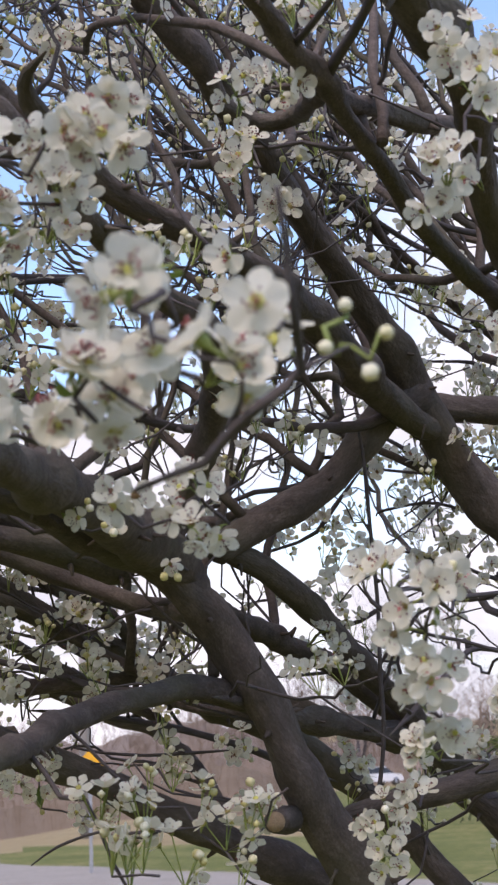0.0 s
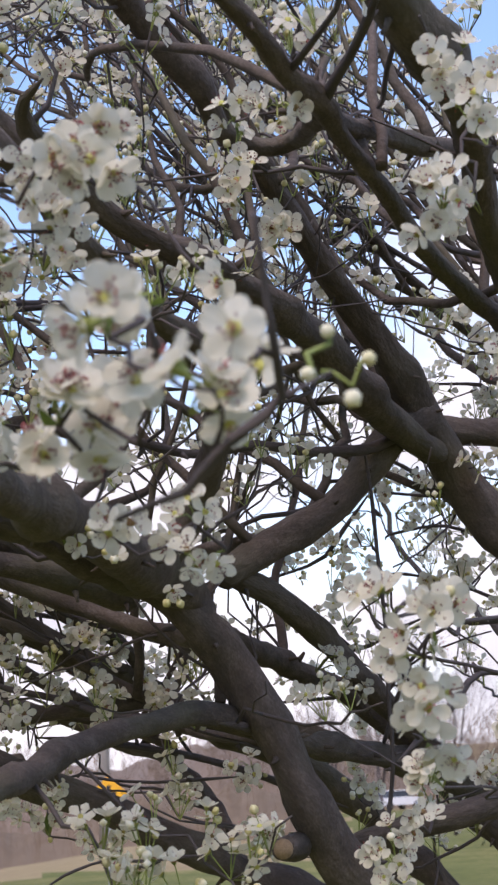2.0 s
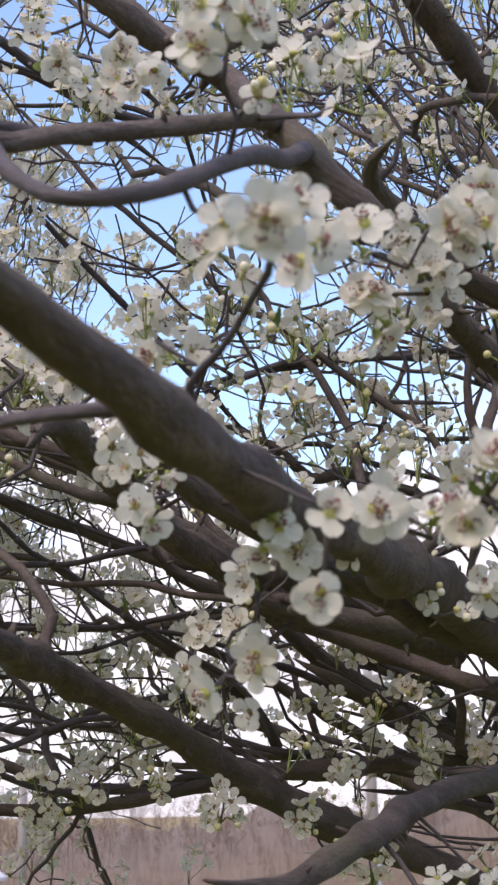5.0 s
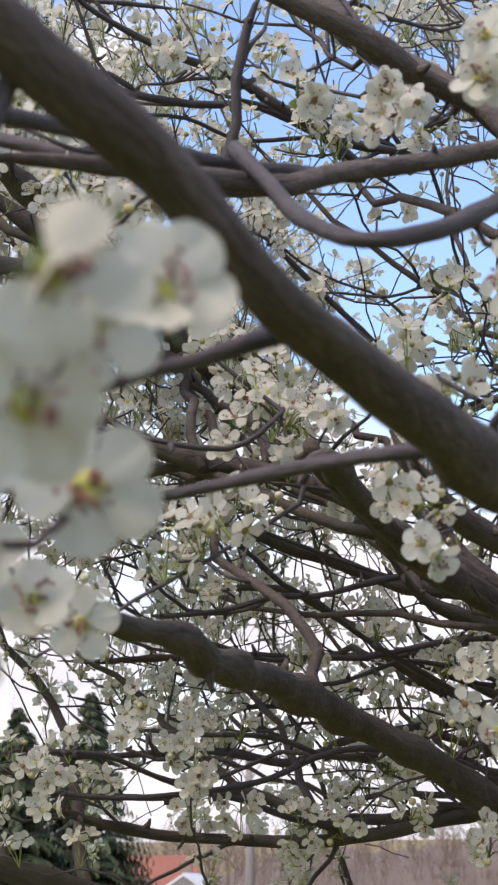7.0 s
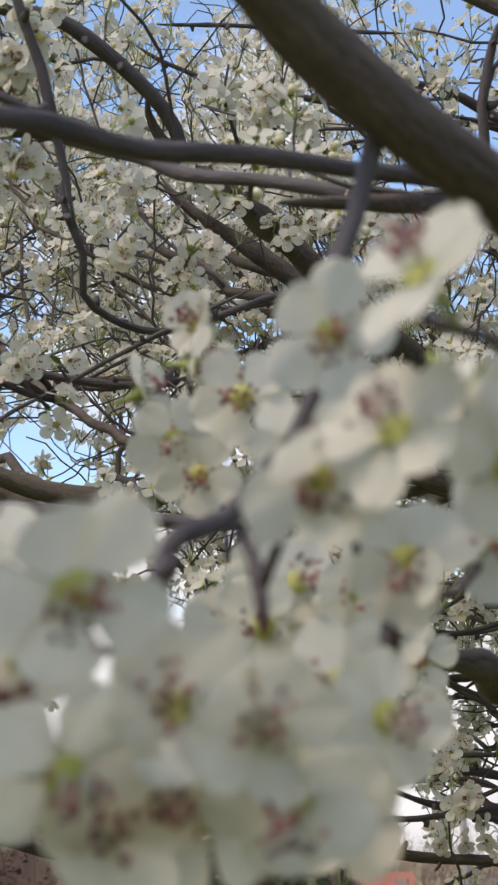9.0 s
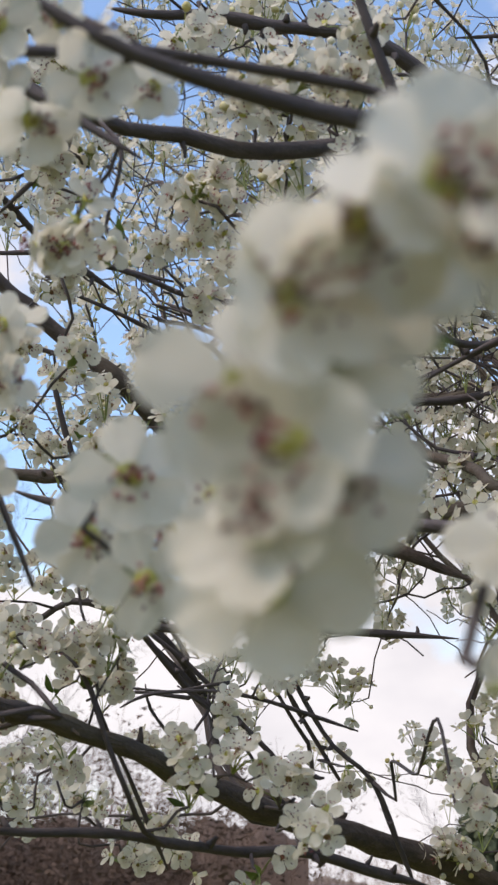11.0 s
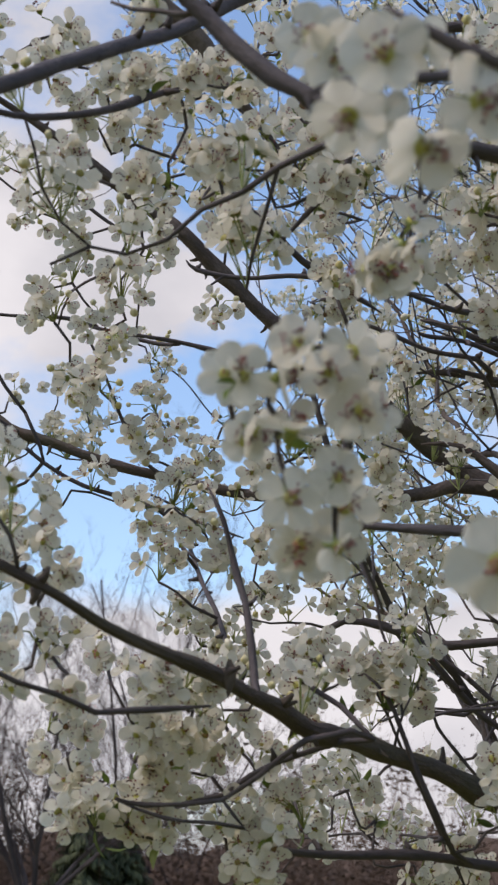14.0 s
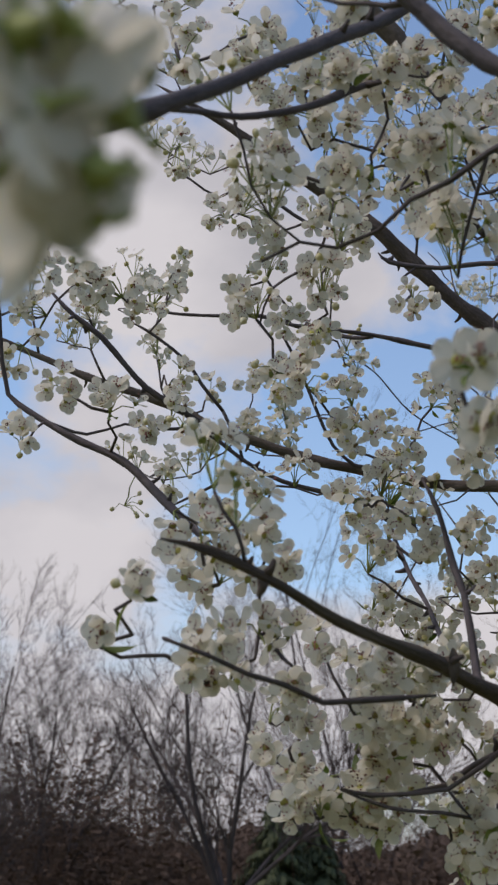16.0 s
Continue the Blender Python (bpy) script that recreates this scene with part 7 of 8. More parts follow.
blossom(-1.153, 1.122, 1.986, 0.029, 8, 0, 0)
blossom(-1.151, 1.137, 1.959, 0.026, 6, 0, 0)
blossom(-1.071, 0.937, 1.720, 0.024, 5, 0, 2)
blossom(-0.884, 0.764, 1.781, 0.016, 4, 0, 0)
blossom(-1.309, 0.629, 2.175, 0.024, 6, 2, 1)
blossom(-1.276, 0.577, 2.156, 0.025, 6, 2, 1)
blossom(-1.290, 0.555, 2.165, 0.023, 5, 1, 1)
blossom(-1.228, 0.468, 2.130, 0.023, 6, 0, 1)
blossom(-1.279, 0.500, 2.114, 0.022, 5, 1, 0)
blossom(-1.173, 0.515, 2.014, 0.020, 6, 0, 2)
blossom(-1.197, 0.483, 2.018, 0.022, 6, 1, 0)
blossom(-1.264, 0.489, 1.998, 0.021, 5, 1, 0)
blossom(-1.236, 0.596, 2.029, 0.019, 4, 2, 0)
blossom(-1.341, 0.521, 2.106, 0.023, 5, 2, 0)
blossom(-1.694, 0.886, 2.097, 0.024, 0, 6, 0)
blossom(-0.856, 0.323, 1.786, 0.014, 3, 1, 4)
blossom(-0.900, 0.343, 1.771, 0.011, 2, 0, 2)
blossom(-1.020, 0.501, 1.887, 0.017, 4, 0, 1)
blossom(-1.101, 0.528, 1.882, 0.018, 4, 0, 1)
blossom(-1.420, 0.755, 2.395, 0.021, 1, 6, 0)
blossom(-0.367, -0.028, 1.731, 0.002, 1, 0, 0)
blossom(-0.363, -0.023, 1.731, 0.003, 1, 0, 0)
blossom(-0.368, -0.025, 1.722, 0.003, 1, 0, 0)
blossom(-0.365, -0.017, 1.715, 0.003, 1, 0, 2)
blossom(-0.374, -0.017, 1.711, 0.003, 1, 0, 2)
blossom(-0.366, -0.014, 1.726, 0.004, 1, 0, 2)
blossom(-0.379, -0.026, 1.716, 0.003, 1, 0, 0)
blossom(-0.372, -0.032, 1.727, 0.003, 1, 0, 0)
blossom(-0.552, 0.256, 1.810, 0.006, 1, 0, 3)
blossom(-0.584, 0.297, 1.807, 0.005, 1, 0, 3)
blossom(0.309, 1.720, 1.945, 0.020, 4, 2, 0)
blossom(0.277, 1.731, 1.897, 0.016, 4, 3, 0)
blossom(0.255, 1.726, 1.921, 0.023, 4, 1, 1)
blossom(0.219, 1.721, 1.947, 0.017, 5, 3, 0)
blossom(0.211, 1.722, 1.939, 0.024, 4, 1, 1)
blossom(0.151, 1.722, 1.943, 0.023, 3, 4, 1)
blossom(0.131, 1.723, 1.937, 0.017, 4, 3, 0)
blossom(0.340, 1.842, 1.860, 0.022, 5, 3, 0)
blossom(0.280, 1.841, 1.863, 0.019, 3, 3, 0)
blossom(0.270, 1.831, 1.911, 0.019, 3, 1, 1)
blossom(0.239, 1.833, 1.903, 0.017, 4, 1, 1)
blossom(0.201, 1.823, 1.946, 0.017, 4, 3, 0)
blossom(0.174, 1.827, 1.929, 0.025, 2, 3, 0)
blossom(0.299, 1.805, 1.796, 0.025, 2, 4, 0)
blossom(0.277, 1.799, 1.821, 0.017, 2, 2, 0)
blossom(0.246, 1.794, 1.846, 0.021, 4, 1, 0)
blossom(0.231, 1.793, 1.853, 0.025, 3, 4, 0)
blossom(0.198, 1.797, 1.835, 0.016, 5, 4, 0)
blossom(0.082, 1.787, 1.881, 0.019, 4, 1, 1)
blossom(0.080, 1.788, 1.879, 0.024, 2, 4, 1)
blossom(0.014, 1.789, 1.874, 0.022, 5, 2, 1)
blossom(0.294, 1.639, 2.080, 0.017, 2, 2, 1)
blossom(0.267, 1.639, 2.082, 0.023, 3, 1, 0)
blossom(0.256, 1.640, 2.081, 0.023, 2, 4, 1)
blossom(0.239, 1.635, 2.101, 0.023, 3, 2, 1)
blossom(0.211, 1.633, 2.114, 0.022, 5, 1, 0)
blossom(0.314, 1.703, 2.026, 0.023, 2, 1, 1)
blossom(0.281, 1.705, 2.017, 0.018, 3, 4, 1)
blossom(0.275, 1.700, 2.038, 0.021, 4, 4, 1)
blossom(0.260, 1.693, 2.071, 0.016, 3, 3, 1)
blossom(0.212, 1.698, 2.048, 0.017, 3, 2, 0)
blossom(0.308, 1.526, 2.132, 0.019, 2, 2, 1)
blossom(0.281, 1.517, 2.171, 0.021, 2, 1, 1)
blossom(0.238, 1.515, 2.182, 0.021, 4, 4, 1)
blossom(0.229, 1.516, 2.179, 0.019, 4, 2, 1)
blossom(0.182, 1.768, 1.966, 0.020, 3, 3, 1)
blossom(0.157, 1.769, 1.960, 0.016, 2, 1, 1)
blossom(0.149, 1.757, 2.018, 0.017, 5, 1, 0)
blossom(0.120, 1.766, 1.977, 0.024, 3, 3, 1)
blossom(-0.164, 1.702, 1.779, 0.020, 4, 3, 1)
blossom(-0.178, 1.698, 1.795, 0.017, 5, 3, 1)
blossom(-0.192, 1.693, 1.811, 0.016, 2, 4, 1)
blossom(-0.174, 1.818, 1.721, 0.022, 4, 1, 0)
blossom(-0.197, 1.813, 1.738, 0.016, 4, 1, 0)
blossom(-0.239, 1.815, 1.724, 0.022, 3, 2, 1)
blossom(-0.251, 1.803, 1.775, 0.023, 4, 1, 0)
blossom(-0.220, 1.756, 1.757, 0.023, 2, 3, 0)
blossom(-0.241, 1.753, 1.769, 0.021, 2, 2, 0)
blossom(-0.281, 1.746, 1.792, 0.022, 3, 4, 1)
blossom(-0.302, 1.746, 1.792, 0.020, 3, 1, 1)
blossom(0.133, 1.833, 1.739, 0.022, 4, 4, 1)
blossom(0.108, 1.821, 1.783, 0.018, 4, 1, 0)
blossom(0.069, 1.815, 1.797, 0.025, 4, 1, 0)
blossom(0.046, 1.811, 1.810, 0.021, 3, 1, 0)
blossom(0.016, 1.809, 1.812, 0.022, 3, 3, 0)
blossom(0.171, 1.889, 1.728, 0.016, 3, 2, 1)
blossom(0.117, 1.897, 1.683, 0.020, 4, 4, 1)
blossom(0.096, 1.889, 1.713, 0.026, 4, 3, 0)
blossom(0.053, 1.879, 1.740, 0.018, 2, 4, 1)
blossom(0.031, 1.879, 1.737, 0.024, 5, 4, 1)
blossom(-0.186, 1.529, 2.069, 0.022, 3, 1, 0)
blossom(-0.201, 1.528, 2.071, 0.016, 5, 1, 1)
blossom(-0.222, 1.526, 2.073, 0.016, 2, 2, 0)
blossom(-0.244, 1.529, 2.056, 0.017, 3, 1, 0)
blossom(-0.274, 1.516, 2.100, 0.020, 3, 2, 1)
blossom(-0.305, 1.517, 2.091, 0.017, 4, 2, 0)
blossom(-0.128, 1.638, 2.059, 0.019, 3, 2, 1)
blossom(-0.184, 1.636, 2.052, 0.020, 4, 4, 1)
blossom(-0.198, 1.629, 2.079, 0.015, 3, 3, 0)
blossom(-0.244, 1.633, 2.050, 0.023, 4, 4, 1)
blossom(-0.278, 1.627, 2.070, 0.017, 4, 2, 0)
blossom(-0.155, 1.820, 1.837, 0.017, 5, 4, 1)
blossom(-0.200, 1.820, 1.804, 0.017, 2, 4, 0)
blossom(-0.218, 1.813, 1.816, 0.021, 2, 4, 0)
blossom(-0.243, 1.803, 1.834, 0.018, 3, 3, 0)
blossom(-0.285, 1.792, 1.841, 0.020, 3, 1, 0)
blossom(-0.298, 1.789, 1.842, 0.025, 4, 3, 0)
blossom(-0.315, 1.785, 1.842, 0.024, 3, 4, 1)
blossom(-0.335, 1.779, 1.850, 0.022, 3, 2, 0)
blossom(-0.371, 1.770, 1.855, 0.024, 4, 1, 0)
blossom(-0.392, 1.759, 1.879, 0.021, 4, 1, 1)
blossom(-0.445, 1.753, 1.861, 0.018, 5, 3, 0)
blossom(-0.619, 1.831, 1.838, 0.021, 2, 3, 0)
blossom(-0.628, 1.816, 1.878, 0.025, 3, 1, 0)
blossom(-0.673, 1.809, 1.848, 0.020, 5, 1, 0)
blossom(-0.712, 1.794, 1.854, 0.018, 3, 1, 0)
blossom(-0.725, 1.792, 1.848, 0.018, 2, 3, 1)
blossom(-0.764, 1.773, 1.866, 0.023, 2, 1, 0)
blossom(-0.544, 1.880, 1.761, 0.021, 5, 1, 0)
blossom(-0.550, 1.878, 1.758, 0.022, 5, 3, 0)
blossom(-0.581, 1.864, 1.772, 0.020, 4, 2, 1)
blossom(-0.612, 1.845, 1.800, 0.025, 3, 3, 0)
blossom(-0.625, 1.835, 1.819, 0.020, 3, 2, 1)
blossom(-0.646, 1.841, 1.773, 0.017, 2, 1, 0)
blossom(-0.728, 1.798, 1.821, 0.022, 4, 1, 0)
blossom(-0.767, 1.789, 1.807, 0.021, 3, 4, 0)
blossom(-0.823, 1.759, 1.843, 0.020, 4, 2, 0)
blossom(-0.835, 1.760, 1.827, 0.021, 3, 4, 1)
blossom(-0.854, 1.748, 1.845, 0.024, 5, 2, 0)
blossom(-0.982, 0.646, 2.228, 0.020, 4, 0, 0)
blossom(-0.847, 0.473, 2.068, 0.017, 5, 1, 2)
blossom(-0.771, 0.556, 2.080, 0.014, 4, 0, 1)
blossom(-0.809, 0.430, 2.101, 0.011, 6, 0, 2)
blossom(-0.948, 0.521, 2.174, 0.019, 5, 1, 1)
blossom(-0.772, 0.465, 2.053, 0.014, 6, 1, 1)
blossom(-0.970, 0.642, 2.182, 0.017, 5, 0, 1)
blossom(-0.773, 0.468, 2.016, 0.016, 5, 0, 1)
blossom(-0.799, 0.623, 2.110, 0.015, 4, 1, 1)
blossom(-0.844, 0.557, 2.111, 0.018, 4, 1, 2)
blossom(-0.737, 0.530, 2.115, 0.012, 5, 0, 1)
blossom(-0.875, 0.672, 2.140, 0.018, 4, 0, 0)
blossom(-0.909, 0.635, 2.257, 0.014, 4, 0, 0)
blossom(-0.878, 0.561, 2.186, 0.015, 4, 1, 2)
blossom(-0.932, 0.667, 2.292, 0.017, 5, 0, 1)
blossom(-0.879, 0.431, 2.075, 0.012, 5, 0, 2)
blossom(-0.738, 0.484, 2.128, 0.012, 5, 1, 2)
blossom(-0.912, 0.716, 2.154, 0.015, 4, 1, 2)
blossom(-0.834, 0.644, 2.167, 0.019, 6, 1, 0)
blossom(-0.850, 0.662, 2.229, 0.018, 6, 1, 2)
blossom(-1.005, 0.607, 2.148, 0.020, 4, 0, 2)
blossom(-0.900, 0.686, 2.185, 0.015, 4, 0, 2)
blossom(-0.793, 0.486, 2.125, 0.016, 4, 0, 1)
blossom(-0.976, 0.692, 2.293, 0.022, 5, 1, 2)
blossom(-0.774, 0.552, 2.076, 0.015, 6, 0, 1)
blossom(-0.813, 0.660, 2.226, 0.019, 4, 0, 0)
blossom(-0.917, 0.688, 2.229, 0.018, 4, 1, 2)
blossom(-0.911, 0.600, 2.131, 0.017, 6, 0, 1)
blossom(-0.821, 0.500, 2.147, 0.013, 6, 1, 2)
blossom(-0.973, 0.657, 2.235, 0.022, 5, 0, 2)
blossom(-0.796, 0.422, 2.139, 0.013, 6, 1, 1)
blossom(-0.932, 0.505, 2.187, 0.017, 4, 0, 1)
blossom(-0.864, 0.623, 2.183, 0.016, 4, 0, 2)
blossom(-0.895, 0.643, 2.277, 0.020, 4, 1, 1)
blossom(-1.015, 0.605, 2.179, 0.020, 4, 1, 1)
blossom(-0.828, 0.615, 2.199, 0.016, 4, 1, 2)
blossom(-0.896, 0.659, 1.945, 0.014, 4, 1, 0)
blossom(-0.909, 0.720, 2.093, 0.018, 5, 1, 0)
blossom(-0.973, 0.855, 1.973, 0.016, 5, 1, 1)
blossom(-0.880, 0.729, 1.951, 0.018, 5, 2, 1)
blossom(-0.889, 0.688, 2.082, 0.018, 4, 2, 0)
blossom(-0.896, 0.620, 1.923, 0.014, 4, 1, 1)
blossom(-0.840, 0.659, 1.986, 0.015, 4, 2, 1)
blossom(-0.950, 0.748, 2.094, 0.017, 6, 0, 1)
blossom(-0.906, 0.723, 2.003, 0.018, 4, 1, 1)
blossom(-1.026, 0.787, 2.081, 0.019, 6, 1, 1)
blossom(-0.983, 0.788, 1.980, 0.016, 5, 2, 0)
blossom(-0.912, 0.779, 1.941, 0.017, 6, 1, 0)
blossom(-0.587, 0.892, 2.134, 0.018, 5, 0, 1)
blossom(-0.641, 0.938, 2.178, 0.017, 4, 0, 1)
blossom(-0.588, 1.090, 2.241, 0.017, 4, 0, 0)
blossom(-0.678, 1.024, 2.227, 0.017, 5, 0, 1)
blossom(-0.671, 1.113, 2.240, 0.020, 5, 1, 0)
blossom(-0.561, 0.948, 2.119, 0.016, 4, 0, 0)
blossom(-0.631, 1.049, 2.177, 0.016, 3, 1, 0)
blossom(-0.602, 1.094, 2.196, 0.019, 4, 1, 1)
blossom(-0.647, 1.206, 2.250, 0.023, 5, 0, 1)
blossom(-0.704, 0.908, 2.177, 0.019, 3, 1, 0)
blossom(-0.686, 0.852, 2.113, 0.016, 4, 1, 0)
blossom(-0.780, 1.014, 2.202, 0.017, 6, 0, 0)

blossom(-0.636, 0.582, 2.086, 0.020, 6, 1, 1)
blossom(-0.597, 0.584, 2.079, 0.020, 6, 1, 1)
blossom(-0.581, 0.616, 2.085, 0.020, 6, 1, 1)
blossom(-0.591, 0.604, 2.100, 0.020, 6, 1, 1)
blossom(-0.605, 0.641, 2.145, 0.020, 6, 1, 1)
blossom(-0.634, 0.600, 2.106, 0.020, 6, 1, 1)
blossom(-0.690, 0.586, 2.152, 0.020, 6, 1, 1)
blossom(-0.700, 0.615, 2.055, 0.020, 6, 1, 1)
blossom(-0.587, 0.629, 2.035, 0.020, 6, 1, 1)

blossom(-0.947, 0.604, 1.747, 0.019, 6, 0, 1)
blossom(-0.938, 0.637, 1.768, 0.019, 6, 0, 1)
blossom(-0.916, 0.645, 1.737, 0.019, 6, 0, 1)
blossom(-0.931, 0.696, 1.762, 0.019, 6, 0, 1)
blossom(-0.938, 0.565, 1.782, 0.019, 6, 0, 1)
blossom(-0.934, 0.601, 1.784, 0.019, 6, 0, 1)
blossom(-0.977, 0.701, 1.806, 0.019, 6, 0, 1)
blossom(-0.946, 0.733, 1.819, 0.019, 6, 0, 1)
blossom(-0.900, 0.605, 1.692, 0.019, 6, 0, 1)
blossom(-0.893, 0.621, 1.675, 0.019, 6, 0, 1)
blossom(-0.906, 0.672, 1.706, 0.019, 6, 0, 1)
blossom(-0.960, 0.606, 1.712, 0.019, 6, 0, 1)
blossom(-0.927, 0.555, 1.731, 0.019, 6, 0, 1)
blossom(-0.952, 0.540, 1.697, 0.019, 6, 0, 1)
blossom(-0.957, 0.573, 1.685, 0.019, 6, 0, 1)
blossom(-1.018, 0.583, 2.007, 0.018, 5, 2, 0)
blossom(-1.029, 0.634, 1.977, 0.020, 6, 3, 0)
blossom(-1.076, 0.600, 2.027, 0.022, 5, 4, 0)
blossom(-1.019, 0.624, 1.923, 0.018, 6, 2, 0)
blossom(-1.018, 0.664, 1.943, 0.020, 5, 3, 0)
blossom(-1.060, 0.686, 1.897, 0.022, 6, 4, 0)
blossom(-0.992, 0.663, 1.913, 0.018, 5, 2, 0)
blossom(-1.015, 0.596, 2.087, 0.020, 6, 3, 0)
blossom(-1.075, 0.575, 2.080, 0.022, 5, 4, 0)
blossom(-0.987, 0.683, 1.885, 0.018, 6, 2, 0)
blossom(-1.029, 0.599, 2.046, 0.020, 5, 3, 0)

link_clusters()
for k in clusters:
    grow_cluster(*k)

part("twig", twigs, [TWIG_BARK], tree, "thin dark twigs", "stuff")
part("blossom", bloom_near, BLOOM, tree, "white five-petalled flowers with dark anthers, green stalks and buds", "stuff")
part("far_blossom", bloom_far, BLOOM, tree, "small white flowers and round buds on far twigs", "stuff")
for place, normal, size in fine_flowers:
    ob = new("flower", FINE[rng.integers(len(FINE))])
    m = frame_to(normal, rng)
    ob.matrix_world = Matrix.Translation(place) @ Matrix([[*m[0], 0], [*m[1], 0], [*m[2], 0], [0, 0, 0, 1]]) @ Matrix.Scale(size, 4)
    ob.parent = tree

# a sawn-off stub on the nearest main limb, and a withered leaf left hanging
bd = Builder()
tube(bd, [(0.022, 1.440, 1.556), (0.013, 1.412, 1.556), (0.010, 1.402, 1.556)], [0.014, 0.0115, 0.0105], 14, 0, 0.03, rng)
stub = part("stub", bd, [BARK], tree)
bd = Builder()
tube(bd, [(0.0103, 1.403, 1.556), (0.0095, 1.4000, 1.556)], [0.0092, 0.0088], 14)
part("cut_face", bd, [CUT_WOOD], stub, "pale sawn wood")
DEAD = material("withered leaf", [(0.06, 0.045, 0.033), (0.13, 0.098, 0.072)], 0.8, 80, 4, 0.4, 200)
bd = Builder()
leaf_at(bd, np.array([-0.80, 0.50, 1.772]), (0.05, 0.02, -1), 0.021, rng)
part("withered_leaf", bd, [DEAD] * 6, tree, "small brown withered leaf")

# ---- ground and distance ----
GRASS = material("lawn", [(0.060, 0.078, 0.018), (0.120, 0.130, 0.035), (0.27, 0.22, 0.09)], 0.95, 0.5, 9, fine=0.4)
DRY = material("dry field", [(0.20, 0.148, 0.075), (0.33, 0.255, 0.135)], 0.95, 0.3, 8, fine=0.5)
ROAD = material("worn asphalt", [(0.23, 0.205, 0.17), (0.33, 0.295, 0.25)], 0.9, 1.2, 8, fine=0.5)
BRUSH = material("bare brush", [(0.145, 0.103, 0.068), (0.20, 0.146, 0.098)], 0.95, 0.5, 6, island=0.06)
WOODS = material("grey-brown far woods", [(0.160, 0.120, 0.092), (0.215, 0.165, 0.130)], 0.95, 0.2, 6, island=0.08)
FAR_BARK = material("grey tree bark", [(0.044, 0.037, 0.037), (0.092, 0.078, 0.075)], 0.9, 3, 5, island=0.3)
NEEDLES = material("dark conifer needles", [(0.035, 0.050, 0.022), (0.085, 0.105, 0.045)], 0.8, 2, 4, island=0.6)
WHITE_WALL = material("white siding", [(0.60, 0.60, 0.58), (0.72, 0.72, 0.70)], 0.7, 2, 4)
RED_ROOF = material("red-brown roof", [(0.26, 0.09, 0.055), (0.36, 0.13, 0.08)], 0.8, 2, 5, fine=0.4)
BRICK = material("brown brick", [(0.22, 0.14, 0.10), (0.30, 0.20, 0.15)], 0.85, 3, 5, fine=0.4)
GLASS_DARK = material("window glass", [(0.02, 0.022, 0.025), (0.04, 0.045, 0.05)], 0.08, 1, 1)
POLE_WOOD = material("weathered pole", [(0.20, 0.18, 0.16), (0.30, 0.28, 0.25)], 0.85, 5, 5, stretch=(1, 1, 0.1))
YELLOW = material("yellow sign paint", [(0.70, 0.32, 0.01), (0.80, 0.40, 0.02)], 0.45, 5, 3)
WHITE_PAINT = material("white car paint", [(0.74, 0.74, 0.74), (0.8, 0.8, 0.8)], 0.25, 2, 2)
RUBBER = material("tyre rubber", [(0.015, 0.015, 0.015), (0.03, 0.03, 0.03)], 0.8, 20, 2)
STEEL = material("galvanised steel", [(0.35, 0.36, 0.37), (0.45, 0.45, 0.46)], 0.4, 10, 3, metal=0.8)


def ground_height(x, y):
    """Flat round the tree, falling gently away and rising to low hills far off."""
    d = np.hypot(x, y)
    near = np.clip((d - 12) / 45, 0, 1)
    fall = -2.2 * near * near * (3 - 2 * near) * np.clip(-(x + 6) * 0.06, 0, 1)
    far = np.clip((d - 90) / 260, 0, 1)
    return fall + 11 * far * far + 0.03 * np.sin(x * 1.3) * np.cos(y * 0.9)


def make_ground():
    r = np.concatenate([[0], np.geomspace(0.6, 1500, 130)])
    a = np.linspace(0, 2 * math.pi, 289)[:-1]
    rr, aa = np.meshgrid(r[1:], a, indexing="ij")
    x, y = rr * np.cos(aa), rr * np.sin(aa)
    v = np.vstack([[[0, 0, ground_height(0, 0)]], np.stack([x, y, ground_height(x, y)], -1).reshape(-1, 3)])
    n, k = len(r) - 1, len(a)
    i, j = np.meshgrid(np.arange(n - 1), np.arange(k), indexing="ij")
    q = 1 + np.stack([i * k + j, (i + 1) * k + j, (i + 1) * k + (j + 1) % k, i * k + (j + 1) % k], -1).reshape(-1, 4)
    t = np.stack([np.zeros(k, int), 1 + np.arange(k), 1 + (np.arange(k) + 1) % k], 1)
    bd = Builder()
    c = v[q].mean(1)
    mid = np.hypot(c[:, 0], c[:, 1])
    ragged = 1 + 0.04 * np.sin(c[:, 0] * 0.9) + 0.06 * np.sin(c[:, 0] * 0.31 + 2)
    open_grass = (c[:, 0] > (0.03 + 0.02 * np.sin(mid * 0.21)) * mid) & (mid < 122 * ragged)
    bd.add(v, q, t, np.where((mid > 37 * ragged) & ~open_grass, 1, 0), 0)
    ob = new("ground", bd.mesh("ground", [GRASS, DRY]))
    tagged(ob, "green lawn running into dry brown field", "ground", "", "structure")


make_ground()


